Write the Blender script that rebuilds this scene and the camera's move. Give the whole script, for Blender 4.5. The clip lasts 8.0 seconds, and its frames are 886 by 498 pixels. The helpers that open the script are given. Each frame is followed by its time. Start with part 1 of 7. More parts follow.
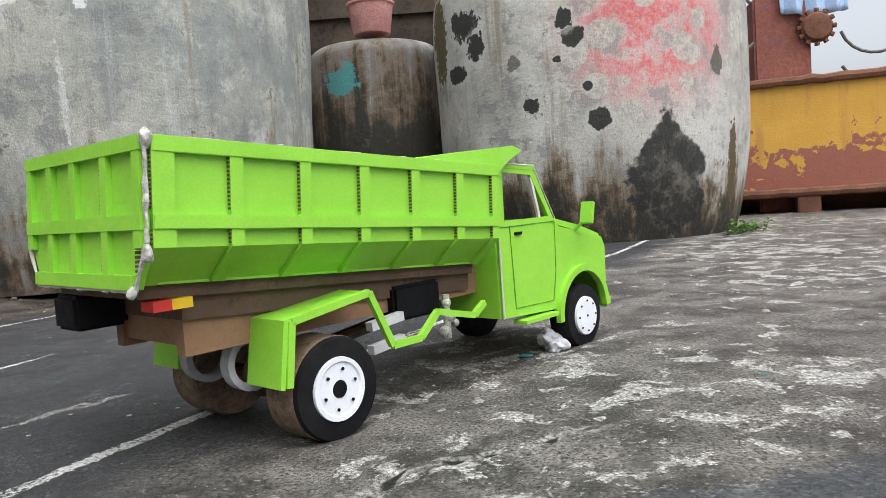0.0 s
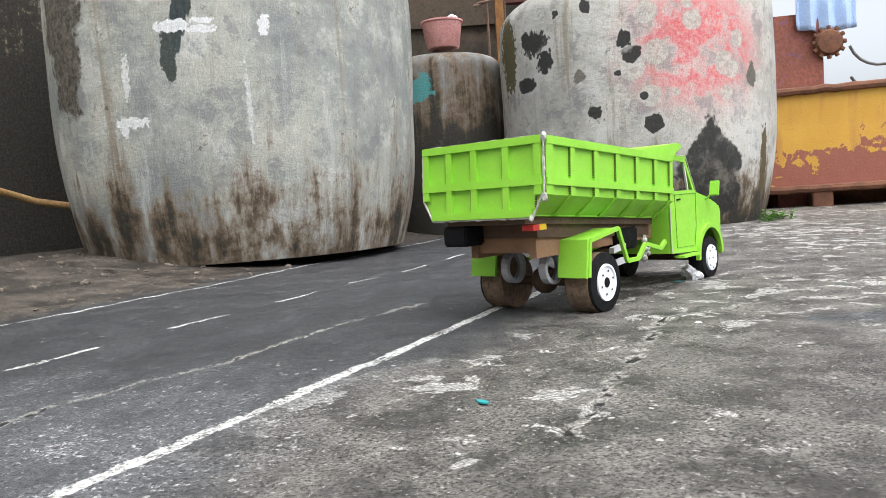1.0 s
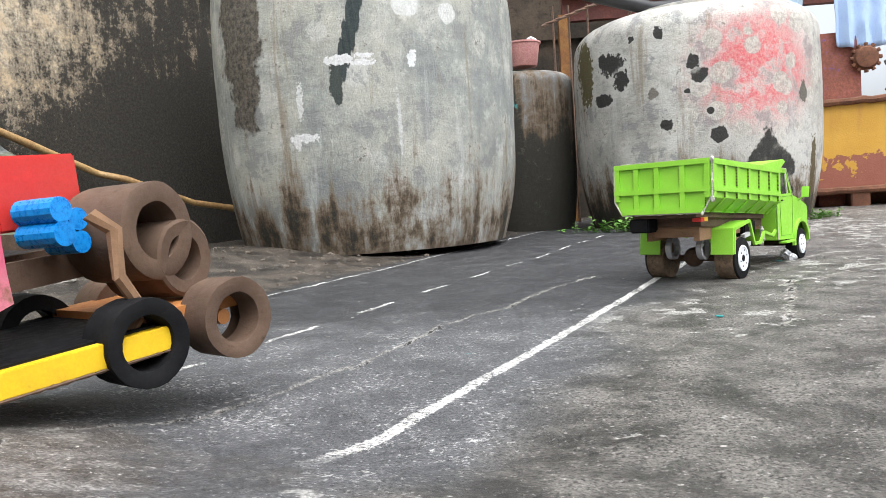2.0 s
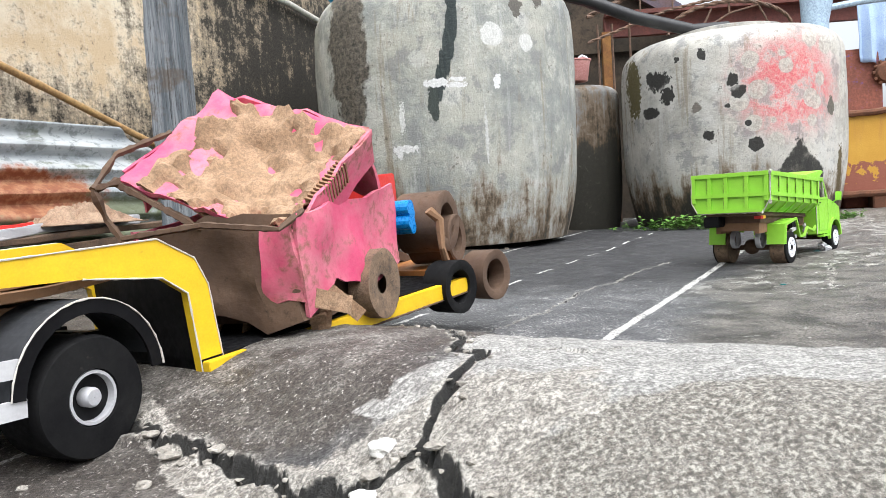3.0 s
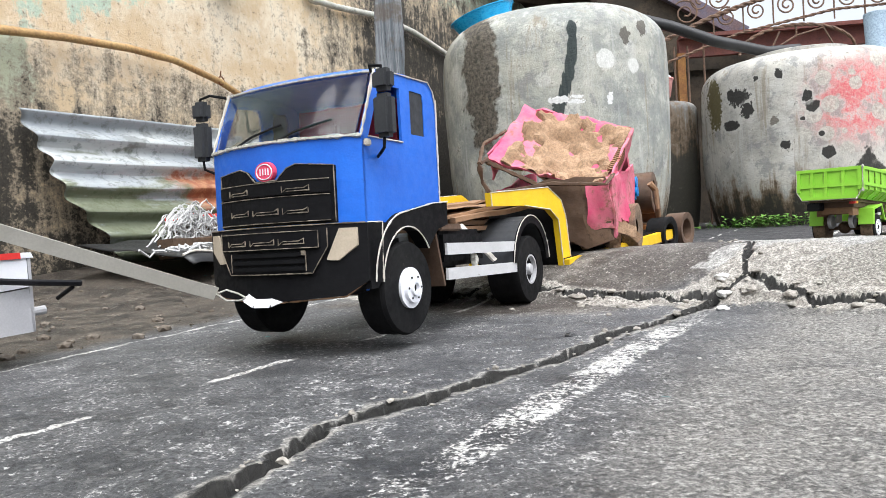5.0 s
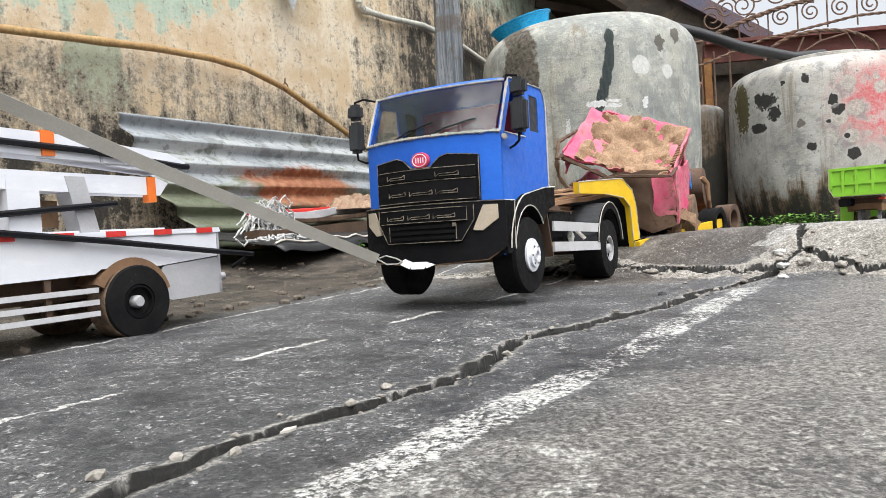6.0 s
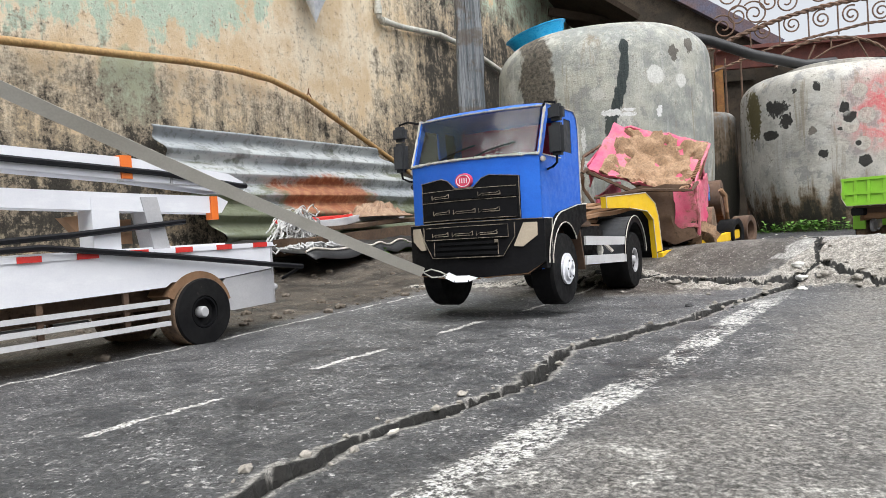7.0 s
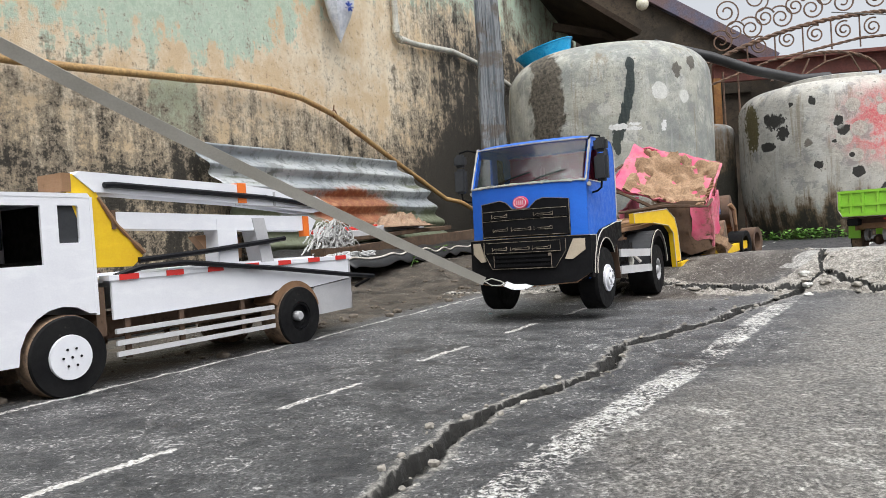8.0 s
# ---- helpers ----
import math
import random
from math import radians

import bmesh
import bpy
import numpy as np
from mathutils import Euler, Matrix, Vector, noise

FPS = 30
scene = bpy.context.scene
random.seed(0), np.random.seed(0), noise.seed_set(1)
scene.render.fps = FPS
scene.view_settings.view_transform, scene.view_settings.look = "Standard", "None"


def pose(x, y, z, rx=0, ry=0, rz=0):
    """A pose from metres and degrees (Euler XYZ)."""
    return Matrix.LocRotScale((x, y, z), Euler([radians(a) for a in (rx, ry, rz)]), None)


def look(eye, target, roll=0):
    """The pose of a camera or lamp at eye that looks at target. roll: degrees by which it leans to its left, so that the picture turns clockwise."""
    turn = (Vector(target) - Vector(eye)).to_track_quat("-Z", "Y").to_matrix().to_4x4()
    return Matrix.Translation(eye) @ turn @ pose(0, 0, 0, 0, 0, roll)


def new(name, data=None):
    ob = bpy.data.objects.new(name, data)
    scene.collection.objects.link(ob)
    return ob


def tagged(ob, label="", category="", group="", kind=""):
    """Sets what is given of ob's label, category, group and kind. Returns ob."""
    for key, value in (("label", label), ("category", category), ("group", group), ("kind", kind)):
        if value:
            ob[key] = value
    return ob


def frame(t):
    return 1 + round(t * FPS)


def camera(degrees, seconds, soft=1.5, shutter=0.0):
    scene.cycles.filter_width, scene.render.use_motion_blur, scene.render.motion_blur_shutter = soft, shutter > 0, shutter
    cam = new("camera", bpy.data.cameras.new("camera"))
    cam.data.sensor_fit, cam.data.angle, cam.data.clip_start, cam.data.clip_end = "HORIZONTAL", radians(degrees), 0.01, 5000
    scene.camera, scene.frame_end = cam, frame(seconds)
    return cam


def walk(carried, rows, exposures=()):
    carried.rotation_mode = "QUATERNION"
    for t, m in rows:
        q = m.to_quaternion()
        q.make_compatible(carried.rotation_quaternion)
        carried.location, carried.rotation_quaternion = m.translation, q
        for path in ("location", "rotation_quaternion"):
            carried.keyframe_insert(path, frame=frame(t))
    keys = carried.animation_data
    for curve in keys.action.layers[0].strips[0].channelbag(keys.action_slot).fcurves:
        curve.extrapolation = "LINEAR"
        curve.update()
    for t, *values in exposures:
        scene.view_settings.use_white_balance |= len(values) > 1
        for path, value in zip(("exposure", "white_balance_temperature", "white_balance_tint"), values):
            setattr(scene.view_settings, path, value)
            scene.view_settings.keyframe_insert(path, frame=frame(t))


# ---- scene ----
# ---- camera ----
cam = camera(62.2, 8.0, 0.75)
METRES, EYE, TILT, LEAN, TURN = 3.0, 0.19, -4.0, 4.0, 0.0
ROWS = [
    (0.0, 0.0, 0.0, 0.0, -0.0, 0.0, -0.0),
    (0.5, -0.0562, -0.0723, -0.0163, -0.49, 0.2, 0.05),
    (1.0, -0.1076, -0.1454, -0.0236, -0.4, 0.18, -0.11),
    (1.5, -0.1713, -0.2164, -0.0295, 0.2, 0.21, -0.12),
    (3.0, -0.3121, -0.4564, -0.0449, 1.99, 0.3, -0.33),
    (3.5, -0.3618, -0.5041, -0.0539, 2.8, 0.51, -0.39),
    (4.0, -0.4036, -0.5762, -0.0772, 3.58, 0.68, -0.42),
    (5.5, -0.4616, -0.6891, -0.0979, 5.44, 1.91, -0.75),
    (6.0, -0.486, -0.7294, -0.1086, 5.99, 1.96, -0.73),
    (6.5, -0.4884, -0.7374, -0.1083, 6.46, 2.02, -0.62),
    (7.0, -0.5012, -0.7571, -0.1035, 6.55, 2.13, -0.83),
    (7.5, -0.5186, -0.7899, -0.1115, 6.26, 2.33, -0.77),
    (8.0, -0.5335, -0.8233, -0.1024, 6.08, 2.58, -0.71),
]
walk(cam, [(t, pose(0, 0, EYE, TILT, LEAN, TURN) @ pose(METRES * x, METRES * y, METRES * z, 90 + pitch, roll, yaw)) for t, x, y, z, yaw, pitch, roll in ROWS], [(0.0, 0.80, 6150, 10), (1.0, 1.07, 6150, 10), (3.5, 1.17, 6150, 10), (5.5, 1.12, 6150, 10), (6.0, 0.94, 6300, 10), (6.5, 0.89, 6300, 10), (8.0, 0.69, 6300, 10)])

# ---- light: an overcast sky with a wide, weak sun ----
SUN_EL, SUN_AZ = 66, 150
world = bpy.data.worlds.new("overcast_sky")
scene.world = world
world.use_nodes = True
wn, wl = world.node_tree.nodes, world.node_tree.links
sky = wn.new("ShaderNodeTexSky")
sky.sky_type, sky.sun_disc = "NISHITA", False
sky.sun_elevation, sky.sun_rotation = radians(SUN_EL), radians(SUN_AZ)
sky.air_density, sky.dust_density = 1.0, 4.0
soften = wn.new("ShaderNodeHueSaturation")
soften.inputs["Saturation"].default_value = 0.14
wl.new(sky.outputs[0], soften.inputs["Color"])
wl.new(soften.outputs[0], wn["Background"].inputs["Color"])
wn["Background"].inputs["Strength"].default_value = 0.125
sun_data = bpy.data.lights.new("sun", "SUN")
sun_data.energy, sun_data.angle, sun_data.color = 1.9, radians(75), (1.0, 0.97, 0.92)
sun = new("sun", sun_data)
sun.matrix_world = look((math.sin(radians(SUN_AZ)) * 5, math.cos(radians(SUN_AZ)) * 5, 5 * math.tan(radians(SUN_EL))), (0, 0, 0))


# ---- materials ----
def nodes_of(name):
    m = bpy.data.materials.new(name)
    m.use_nodes = True
    nt = m.node_tree
    return m, nt, nt.nodes["Principled BSDF"]


class Graph:
    """Short words for shader nodes."""

    def __init__(self, name, rough=0.8, metal=0.0, spec=0.5):
        self.m, self.nt, self.b = nodes_of(name)
        self.b.inputs["Roughness"].default_value = rough
        self.b.inputs["Metallic"].default_value = metal
        self.b.inputs["Specular IOR Level"].default_value = spec
        tc = self.nt.nodes.new("ShaderNodeTexCoord")
        self.obj = tc.outputs["Object"]

    def link(self, a, b):
        self.nt.links.new(a, b)

    def put(self, value, socket):
        if isinstance(value, (int, float)):
            socket.default_value = value
        elif isinstance(value, tuple):
            socket.default_value = (*value, 1.0)[:4] if len(socket.default_value) == 4 else value
        else:
            self.link(value, socket)

    def scaled(self, sx, sy, sz, at=(0, 0, 0)):
        n = self.nt.nodes.new("ShaderNodeMapping")
        n.inputs["Scale"].default_value = (sx, sy, sz)
        n.inputs["Location"].default_value = at
        self.link(self.obj, n.inputs["Vector"])
        return n.outputs[0]

    def noise(self, scale, detail=6.0, rough=0.6, vec=None, distort=0.0):
        n = self.nt.nodes.new("ShaderNodeTexNoise")
        n.inputs["Scale"].default_value, n.inputs["Detail"].default_value = scale, detail
        n.inputs["Roughness"].default_value, n.inputs["Distortion"].default_value = rough, distort
        self.link(vec or self.obj, n.inputs["Vector"])
        return n.outputs["Fac"]

    def cells(self, scale, vec=None, feature="F1"):
        n = self.nt.nodes.new("ShaderNodeTexVoronoi")
        n.feature = feature
        n.inputs["Scale"].default_value = scale
        self.link(vec or self.obj, n.inputs["Vector"])
        return n.outputs["Distance"]

    def math(self, op, a, b=0.0, clamp=False):
        n = self.nt.nodes.new("ShaderNodeMath")
        n.operation, n.use_clamp = op, clamp
        self.put(a, n.inputs[0])
        self.put(b, n.inputs[1])
        return n.outputs[0]

    def step(self, v, lo, hi, to0=0.0, to1=1.0):
        n = self.nt.nodes.new("ShaderNodeMapRange")
        n.interpolation_type = "SMOOTHSTEP"
        for i, x in enumerate((v, lo, hi, to0, to1)):
            self.put(x, n.inputs[i])
        return n.outputs[0]

    def mix(self, fac, a, b, blend="MIX"):
        n = self.nt.nodes.new("ShaderNodeMix")
        n.data_type, n.blend_type = "RGBA", blend
        self.put(fac, n.inputs["Factor"])
        self.put(a, n.inputs[6])
        self.put(b, n.inputs[7])
        return n.outputs[2]

    def xyz(self):
        n = self.nt.nodes.new("ShaderNodeSeparateXYZ")
        self.link(self.obj, n.inputs[0])
        return n.outputs

    def dist(self, x, y, z, sx=1.0, sy=1.0, sz=1.0, wobble=0.0, wscale=20.0):
        """Distance from a place in the object's space, in units of (sx, sy, sz), with a ragged edge."""
        p = self.xyz()
        total = None
        for o, c, s in zip(p, (x, y, z), (sx, sy, sz)):
            d = self.math("DIVIDE", self.math("SUBTRACT", o, c), s)
            d = self.math("MULTIPLY", d, d)
            total = d if total is None else self.math("ADD", total, d)
        r = self.math("SQRT", total)
        if wobble:
            r = self.math("ADD", r, self.math("MULTIPLY", self.math("SUBTRACT", self.noise(wscale, 4), 0.5), wobble))
        return r

    def bump(self, height, strength=0.3, distance=0.002):
        n = self.nt.nodes.new("ShaderNodeBump")
        n.inputs["Strength"].default_value, n.inputs["Distance"].default_value = strength, distance
        self.link(height, n.inputs["Height"])
        self.link(n.outputs[0], self.b.inputs["Normal"])

    def done(self, color, rough=None):
        self.put(color, self.b.inputs["Base Color"])
        if rough is not None:
            self.put(rough, self.b.inputs["Roughness"])
        return self.m


def worn(name, base, second, dirt, big=8.0, fine=120.0, rough=0.75, dirty=0.35, metal=0.0, bump=0.25, spec=0.5):
    """A surface in two tones with dirt in patches and a fine grain."""
    g = Graph(name, rough, metal, spec)
    n1 = g.noise(big, 6)
    n2 = g.noise(fine, 4)
    c = g.mix(g.step(n1, 0.35, 0.65), base, second)
    d = g.math("ADD", g.math("MULTIPLY", n2, 0.45), g.math("MULTIPLY", g.noise(big * 3.1, 8, 0.7), 0.55))
    c = g.mix(g.step(d, 0.66 - dirty * 0.4, 0.80 - dirty * 0.25), c, dirt)
    n3 = g.noise(fine * 3.3, 3)
    c = g.mix(0.45, c, g.mix(g.step(g.math("ADD", g.math("MULTIPLY", n2, 0.6), g.math("MULTIPLY", n3, 0.4)), 0.36, 0.64), (0.18, 0.18, 0.18), (0.78, 0.78, 0.78)), "OVERLAY")
    g.bump(g.math("ADD", n2, g.math("ADD", n1, g.math("MULTIPLY", n3, 0.5))), bump, 0.0015)
    return g.done(c, g.step(n2, 0.2, 0.8, rough - 0.1, min(1.0, rough + 0.12)))


# ---- mesh helpers ----
def box(bm, x0, x1, y0, y1, z0, z1, m=None):
    r = bmesh.ops.create_cube(bm, size=1.0, matrix=Matrix.Translation(((x0 + x1) / 2, (y0 + y1) / 2, (z0 + z1) / 2)) @ Matrix.Diagonal((x1 - x0, y1 - y0, z1 - z0, 1)))
    if m is not None:
        bmesh.ops.transform(bm, matrix=m, verts=r["verts"])
    return r["verts"]


def bar(bm, a, b, r0, r1=None, seg=10):
    a, b = Vector(a), Vector(b)
    d = b - a
    m = Matrix.Translation((a + b) / 2) @ d.to_track_quat("Z", "Y").to_matrix().to_4x4()
    bmesh.ops.create_cone(bm, cap_ends=True, segments=seg, radius1=r0, radius2=r0 if r1 is None else r1, depth=d.length, matrix=m)


def flat_bar(bm, a, b, w, t, up=(0, 0, 1)):
    """A straight bar of rectangular section: w across, t along up."""
    a, b, up = Vector(a), Vector(b), Vector(up)
    x = (b - a).normalized()
    y = up.cross(x).normalized()
    z = x.cross(y)
    vs = [bm.verts.new(p + y * (sy * w / 2) + z * (sz * t / 2)) for p in (a, b) for sy, sz in ((-1, -1), (1, -1), (1, 1), (-1, 1))]
    for f in ((3, 2, 1, 0), (4, 5, 6, 7), (0, 1, 5, 4), (1, 2, 6, 5), (2, 3, 7, 6), (3, 0, 4, 7)):
        bm.faces.new([vs[i] for i in f])


def tube(bm, pts, r, seg=8, closed=False):
    """A round rod swept along points."""
    pts = [Vector(p) for p in pts]
    n = len(pts)
    rings = []
    side = None
    for i, p in enumerate(pts):
        a = pts[(i - 1) % n] if (closed or i) else p
        b = pts[(i + 1) % n] if (closed or i < n - 1) else p
        t = (b - a).normalized()
        if side is None:
            side = t.orthogonal().normalized()
        side = (side - t * side.dot(t)).normalized()
        up = t.cross(side)
        rr = r[i] if isinstance(r, (list, tuple)) else r
        rings.append([bm.verts.new(p + (side * math.cos(k * math.tau / seg) + up * math.sin(k * math.tau / seg)) * rr) for k in range(seg)])
    for i in range(n if closed else n - 1):
        a, b = rings[i], rings[(i + 1) % n]
        for k in range(seg):
            bm.faces.new((a[k], a[(k + 1) % seg], b[(k + 1) % seg], b[k]))
    if not closed:
        bm.faces.new(rings[0][::-1])
        bm.faces.new(rings[-1])


def prism(bm, outline, y0, y1, m=None):
    """An outline in x and z, drawn out from y0 to y1."""
    a = [bm.verts.new((x, y0, z)) for x, z in outline]
    b = [bm.verts.new((x, y1, z)) for x, z in outline]
    n = len(a)
    bm.faces.new(a)
    bm.faces.new(b[::-1])
    for i in range(n):
        bm.faces.new((a[i], b[i], b[(i + 1) % n], a[(i + 1) % n]))
    if m is not None:
        bmesh.ops.transform(bm, matrix=m, verts=a + b)
    return a + b


def frame_prism(bm, outer, holes_at, y0, y1):
    """A panel in x and z with one polygonal opening: outer and opening have the same number of points."""
    n = len(outer)
    rings = [[bm.verts.new((x, y, z)) for x, z in o] for o in (outer, holes_at) for y in (y0, y1)]
    o0, o1, h0, h1 = rings
    for i in range(n):
        j = (i + 1) % n
        bm.faces.new((o0[i], o0[j], h0[j], h0[i]))
        bm.faces.new((o1[j], o1[i], h1[i], h1[j]))
        bm.faces.new((o0[j], o0[i], o1[i], o1[j]))
        bm.faces.new((h0[i], h0[j], h1[j], h1[i]))


def lathe(bm, profile, seg=48, wobble=0.0, axis_m=None):
    """A body of revolution about z from (radius, height) pairs."""
    rings = []
    for r, z in profile:
        ring = []
        for k in range(seg):
            a = k * math.tau / seg
            w = 1 + wobble * noise.noise((math.cos(a) * 2, math.sin(a) * 2, z * 3)) if wobble else 1
            ring.append(bm.verts.new((r * w * math.cos(a), r * w * math.sin(a), z)))
        rings.append(ring)
    for a, b in zip(rings, rings[1:]):
        for k in range(seg):
            bm.faces.new((a[k], a[(k + 1) % seg], b[(k + 1) % seg], b[k]))
    if axis_m is not None:
        bmesh.ops.transform(bm, matrix=axis_m, verts=[v for ring in rings for v in ring])
    return rings


def arc_band(bm, cx, cz, rx, rz, th, a0, a1, y0, y1, n=16):
    """A bent strip in the plane of x and z, from angle a0 to a1."""
    y0, y1 = sorted((y0, y1))
    rows = []
    for k in range(n + 1):
        a = a0 + (a1 - a0) * k / n
        c, d = math.cos(a), math.sin(a)
        rows.append([bm.verts.new(p) for p in ((cx + rx * c, y0, cz + rz * d), (cx + rx * c, y1, cz + rz * d), (cx + (rx - th) * c, y1, cz + (rz - th) * d), (cx + (rx - th) * c, y0, cz + (rz - th) * d))])
    for a, b in zip(rows, rows[1:]):
        for i in range(4):
            j = (i + 1) % 4
            bm.faces.new((a[i], a[j], b[j], b[i]))
    bm.faces.new(rows[0])
    bm.faces.new(rows[-1][::-1])


def rough_up(bm, amount, scale, seed=0.0):
    for v in bm.verts:
        q = v.co * scale + Vector((seed, seed * 1.7, -seed))
        v.co += Vector((noise.noise(q), noise.noise(q + Vector((9, 0, 0))), noise.noise(q + Vector((0, 7, 3))))) * amount


def part(name, bm, material, parent=None, label="", smooth=False, bevel=0.0):
    if bevel:
        sharp = [e for e in bm.edges if len(e.link_faces) == 2 and e.calc_face_angle(0) > 0.5]
        bmesh.ops.bevel(bm, geom=sharp, offset=bevel, segments=2, affect="EDGES", clamp_overlap=True)
    bmesh.ops.recalc_face_normals(bm, faces=bm.faces[:])
    me = bpy.data.meshes.new(name)
    bm.to_mesh(me)
    bm.free()
    me.materials.append(material)
    if smooth:
        me.shade_smooth()
        me.set_sharp_from_angle(angle=radians(38))
    ob = new(name, me)
    ob.parent = parent
    if label:
        ob["label"] = label
    return ob


def BM():
    return bmesh.new()


def empty(name, m, label, category, group="", kind=""):
    ob = new(name)
    ob.empty_display_size = 0.05
    ob.matrix_world = m
    return tagged(ob, label, category, group, kind)


# ---- the ground: one sheet with a hump, slab steps and cracks ----
CRACKS = [
    # (points, half width, depth)
    ([(-1.84, -0.36), (-1.77, -0.40), (-1.59, -0.51), (-1.43, -0.63), (-1.36, -0.62), (-1.29, -0.67), (-1.19, -0.75), (-1.11, -0.825), (-1.03, -0.88), (-0.98, -0.86), (-0.93, -0.97), (-0.88, -1.01), (-0.70, -1.14), (-0.30, -1.30), (0.6, -1.55)], 0.0040, 0.012),
    ([(-1.03, -0.88), (-1.08, -0.92), (-1.12, -0.97), (-1.20, -1.06), (-1.25, -1.16), (-1.31, -1.24), (-1.39, -1.34), (-1.476, -1.43), (-1.50, -1.55), (-1.549, -1.658), (-1.64, -1.776), (-1.68, -1.88), (-1.71, -2.0), (-1.80, -2.3), (-1.9, -2.8)], 0.0080, 0.034),
    ([(-1.02, -0.39), (-0.966, -0.54), (-0.955, -0.645), (-0.957, -0.723), (-0.93, -0.745), (-0.97, -0.82), (-0.985, -0.86)], 0.0035, 0.010),
    ([(-0.93, -0.745), (-0.89, -0.735), (-0.84, -0.764), (-0.767, -0.72), (-0.736, -0.63), (-0.60, -0.70), (-0.3, -0.78)], 0.003, 0.008),
    ([(-1.02, -0.33), (-0.873, -0.10), (-0.81, 0.0), (-0.748, 0.13), (-0.689, 0.29), (-0.60, 0.40), (-0.508, 0.584), (-0.36, 0.78)], 0.0022, 0.006),
    ([(-0.25, 0.06), (-0.209, 0.133), (-0.135, 0.30), (-0.084, 0.408), (-0.042, 0.50), (0.042, 0.532), (0.12, 0.57)], 0.0022, 0.005),
]


def smooth01(t):
    t = np.clip(t, 0, 1)
    return t * t * (3 - 2 * t)


def soft_noise(x, y, scale, seed):
    """Smooth value noise on arrays."""
    rng = np.random.RandomState(seed)
    grid = rng.rand(256, 256)
    u, v = x * scale + 1000.3, y * scale + 1000.7
    i, j = np.floor(u).astype(int), np.floor(v).astype(int)
    fu, fv = u - i, v - j
    fu, fv = fu * fu * (3 - 2 * fu), fv * fv * (3 - 2 * fv)
    g = lambda a, b: grid[a % 256, b % 256]
    return (g(i, j) * (1 - fu) + g(i + 1, j) * fu) * (1 - fv) + (g(i, j + 1) * (1 - fu) + g(i + 1, j + 1) * fu) * fv - 0.5


def near_line(x, y, pts):
    best = np.full(np.shape(x), 9.0)
    for (ax, ay), (bx, by) in zip(pts, pts[1:]):
        dx, dy = bx - ax, by - ay
        t = np.clip(((x - ax) * dx + (y - ay) * dy) / (dx * dx + dy * dy), 0, 1)
        best = np.minimum(best, np.hypot(x - ax - t * dx, y - ay - t * dy))
    return best


def ground_z(x, y, fine=True):
    x, y = np.asarray(x, float), np.asarray(y, float)
    edge = np.interp(x, [-1.84, -1.43, -1.19, -1.03, -0.88, -0.30, 0.6], [-0.36, -0.63, -0.75, -0.88, -1.01, -1.30, -1.55])
    amp = 0.078 * smooth01((x + 2.0) / 1.1) * (1 - 0.75 * smooth01((x + 0.2) / 1.6))
    crest = edge + 0.20
    rise = smooth01((y - edge + 0.06) / 0.25)
    fall = 1 - smooth01((y - crest - 0.05) / 0.55)
    z = amp * rise * fall
    # the lip of the broken slab
    z = z + np.where(y > edge, 0.006 * smooth01((x + 1.9) / 0.5) * fall, 0)
    # the corner by the wall lies higher
    left = -1.49 + 0.42 * y - x
    z = z + 0.075 * smooth01(left / 0.8) * smooth01((y + 0.5) / 1.0)
    # a road that is a little uneven
    z = z + 0.004 * soft_noise(x, y, 3.0, 1) * 2
    if fine:
        z = z + 0.0028 * soft_noise(x, y, 22.0, 2) + 0.0022 * soft_noise(x, y, 70.0, 3)
        wx = x + 0.012 * soft_noise(x, y, 40, 5) + 0.008 * soft_noise(x, y, 110, 7)
        wy = y + 0.012 * soft_noise(x, y, 40, 6) + 0.008 * soft_noise(x, y, 110, 8)
        broken = rubble_fill(x, y)
        z = z + broken * (0.010 * np.maximum(0, soft_noise(x, y, 34, 31)) + 0.012 * np.maximum(0, soft_noise(x, y, 75, 32) - 0.05))
        for pts, half, deep in CRACKS:
            d = near_line(wx, wy, pts)
            w = half * (1 + 0.6 * soft_noise(x, y, 14, 9))
            z = z - deep * (1 - smooth01((d - w * 0.60) / (w * 0.45)))
            # crumbled edges
            z = z + 0.10 * deep * np.maximum(0, soft_noise(x, y, 60, 11)) * (1 - smooth01(d / (half * 4)))
    return z


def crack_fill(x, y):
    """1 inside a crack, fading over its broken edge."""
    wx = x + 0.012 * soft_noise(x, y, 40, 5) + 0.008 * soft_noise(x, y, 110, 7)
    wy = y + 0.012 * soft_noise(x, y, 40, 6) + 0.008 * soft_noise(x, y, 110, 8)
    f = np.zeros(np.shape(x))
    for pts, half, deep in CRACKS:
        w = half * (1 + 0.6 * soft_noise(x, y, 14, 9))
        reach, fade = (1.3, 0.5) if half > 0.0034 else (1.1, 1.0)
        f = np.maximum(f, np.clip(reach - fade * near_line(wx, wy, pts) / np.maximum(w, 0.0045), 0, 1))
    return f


def rubble_fill(x, y):
    """1 on the broken pale lip of the slab, fading out over a few centimetres."""
    wx = x + 0.05 * soft_noise(x, y, 16, 21)
    wy = y + 0.05 * soft_noise(x, y, 16, 22)
    lip = np.clip(1.15 - near_line(wx, wy, CRACKS[0][0]) / 0.030, 0, 1)
    joint = np.clip(1.3 - np.hypot((wx + 0.97) / 0.13, (wy + 0.87) / 0.07), 0, 1)
    return np.maximum(lip, joint)


def gz(x, y):
    return float(ground_z(x, y, False))


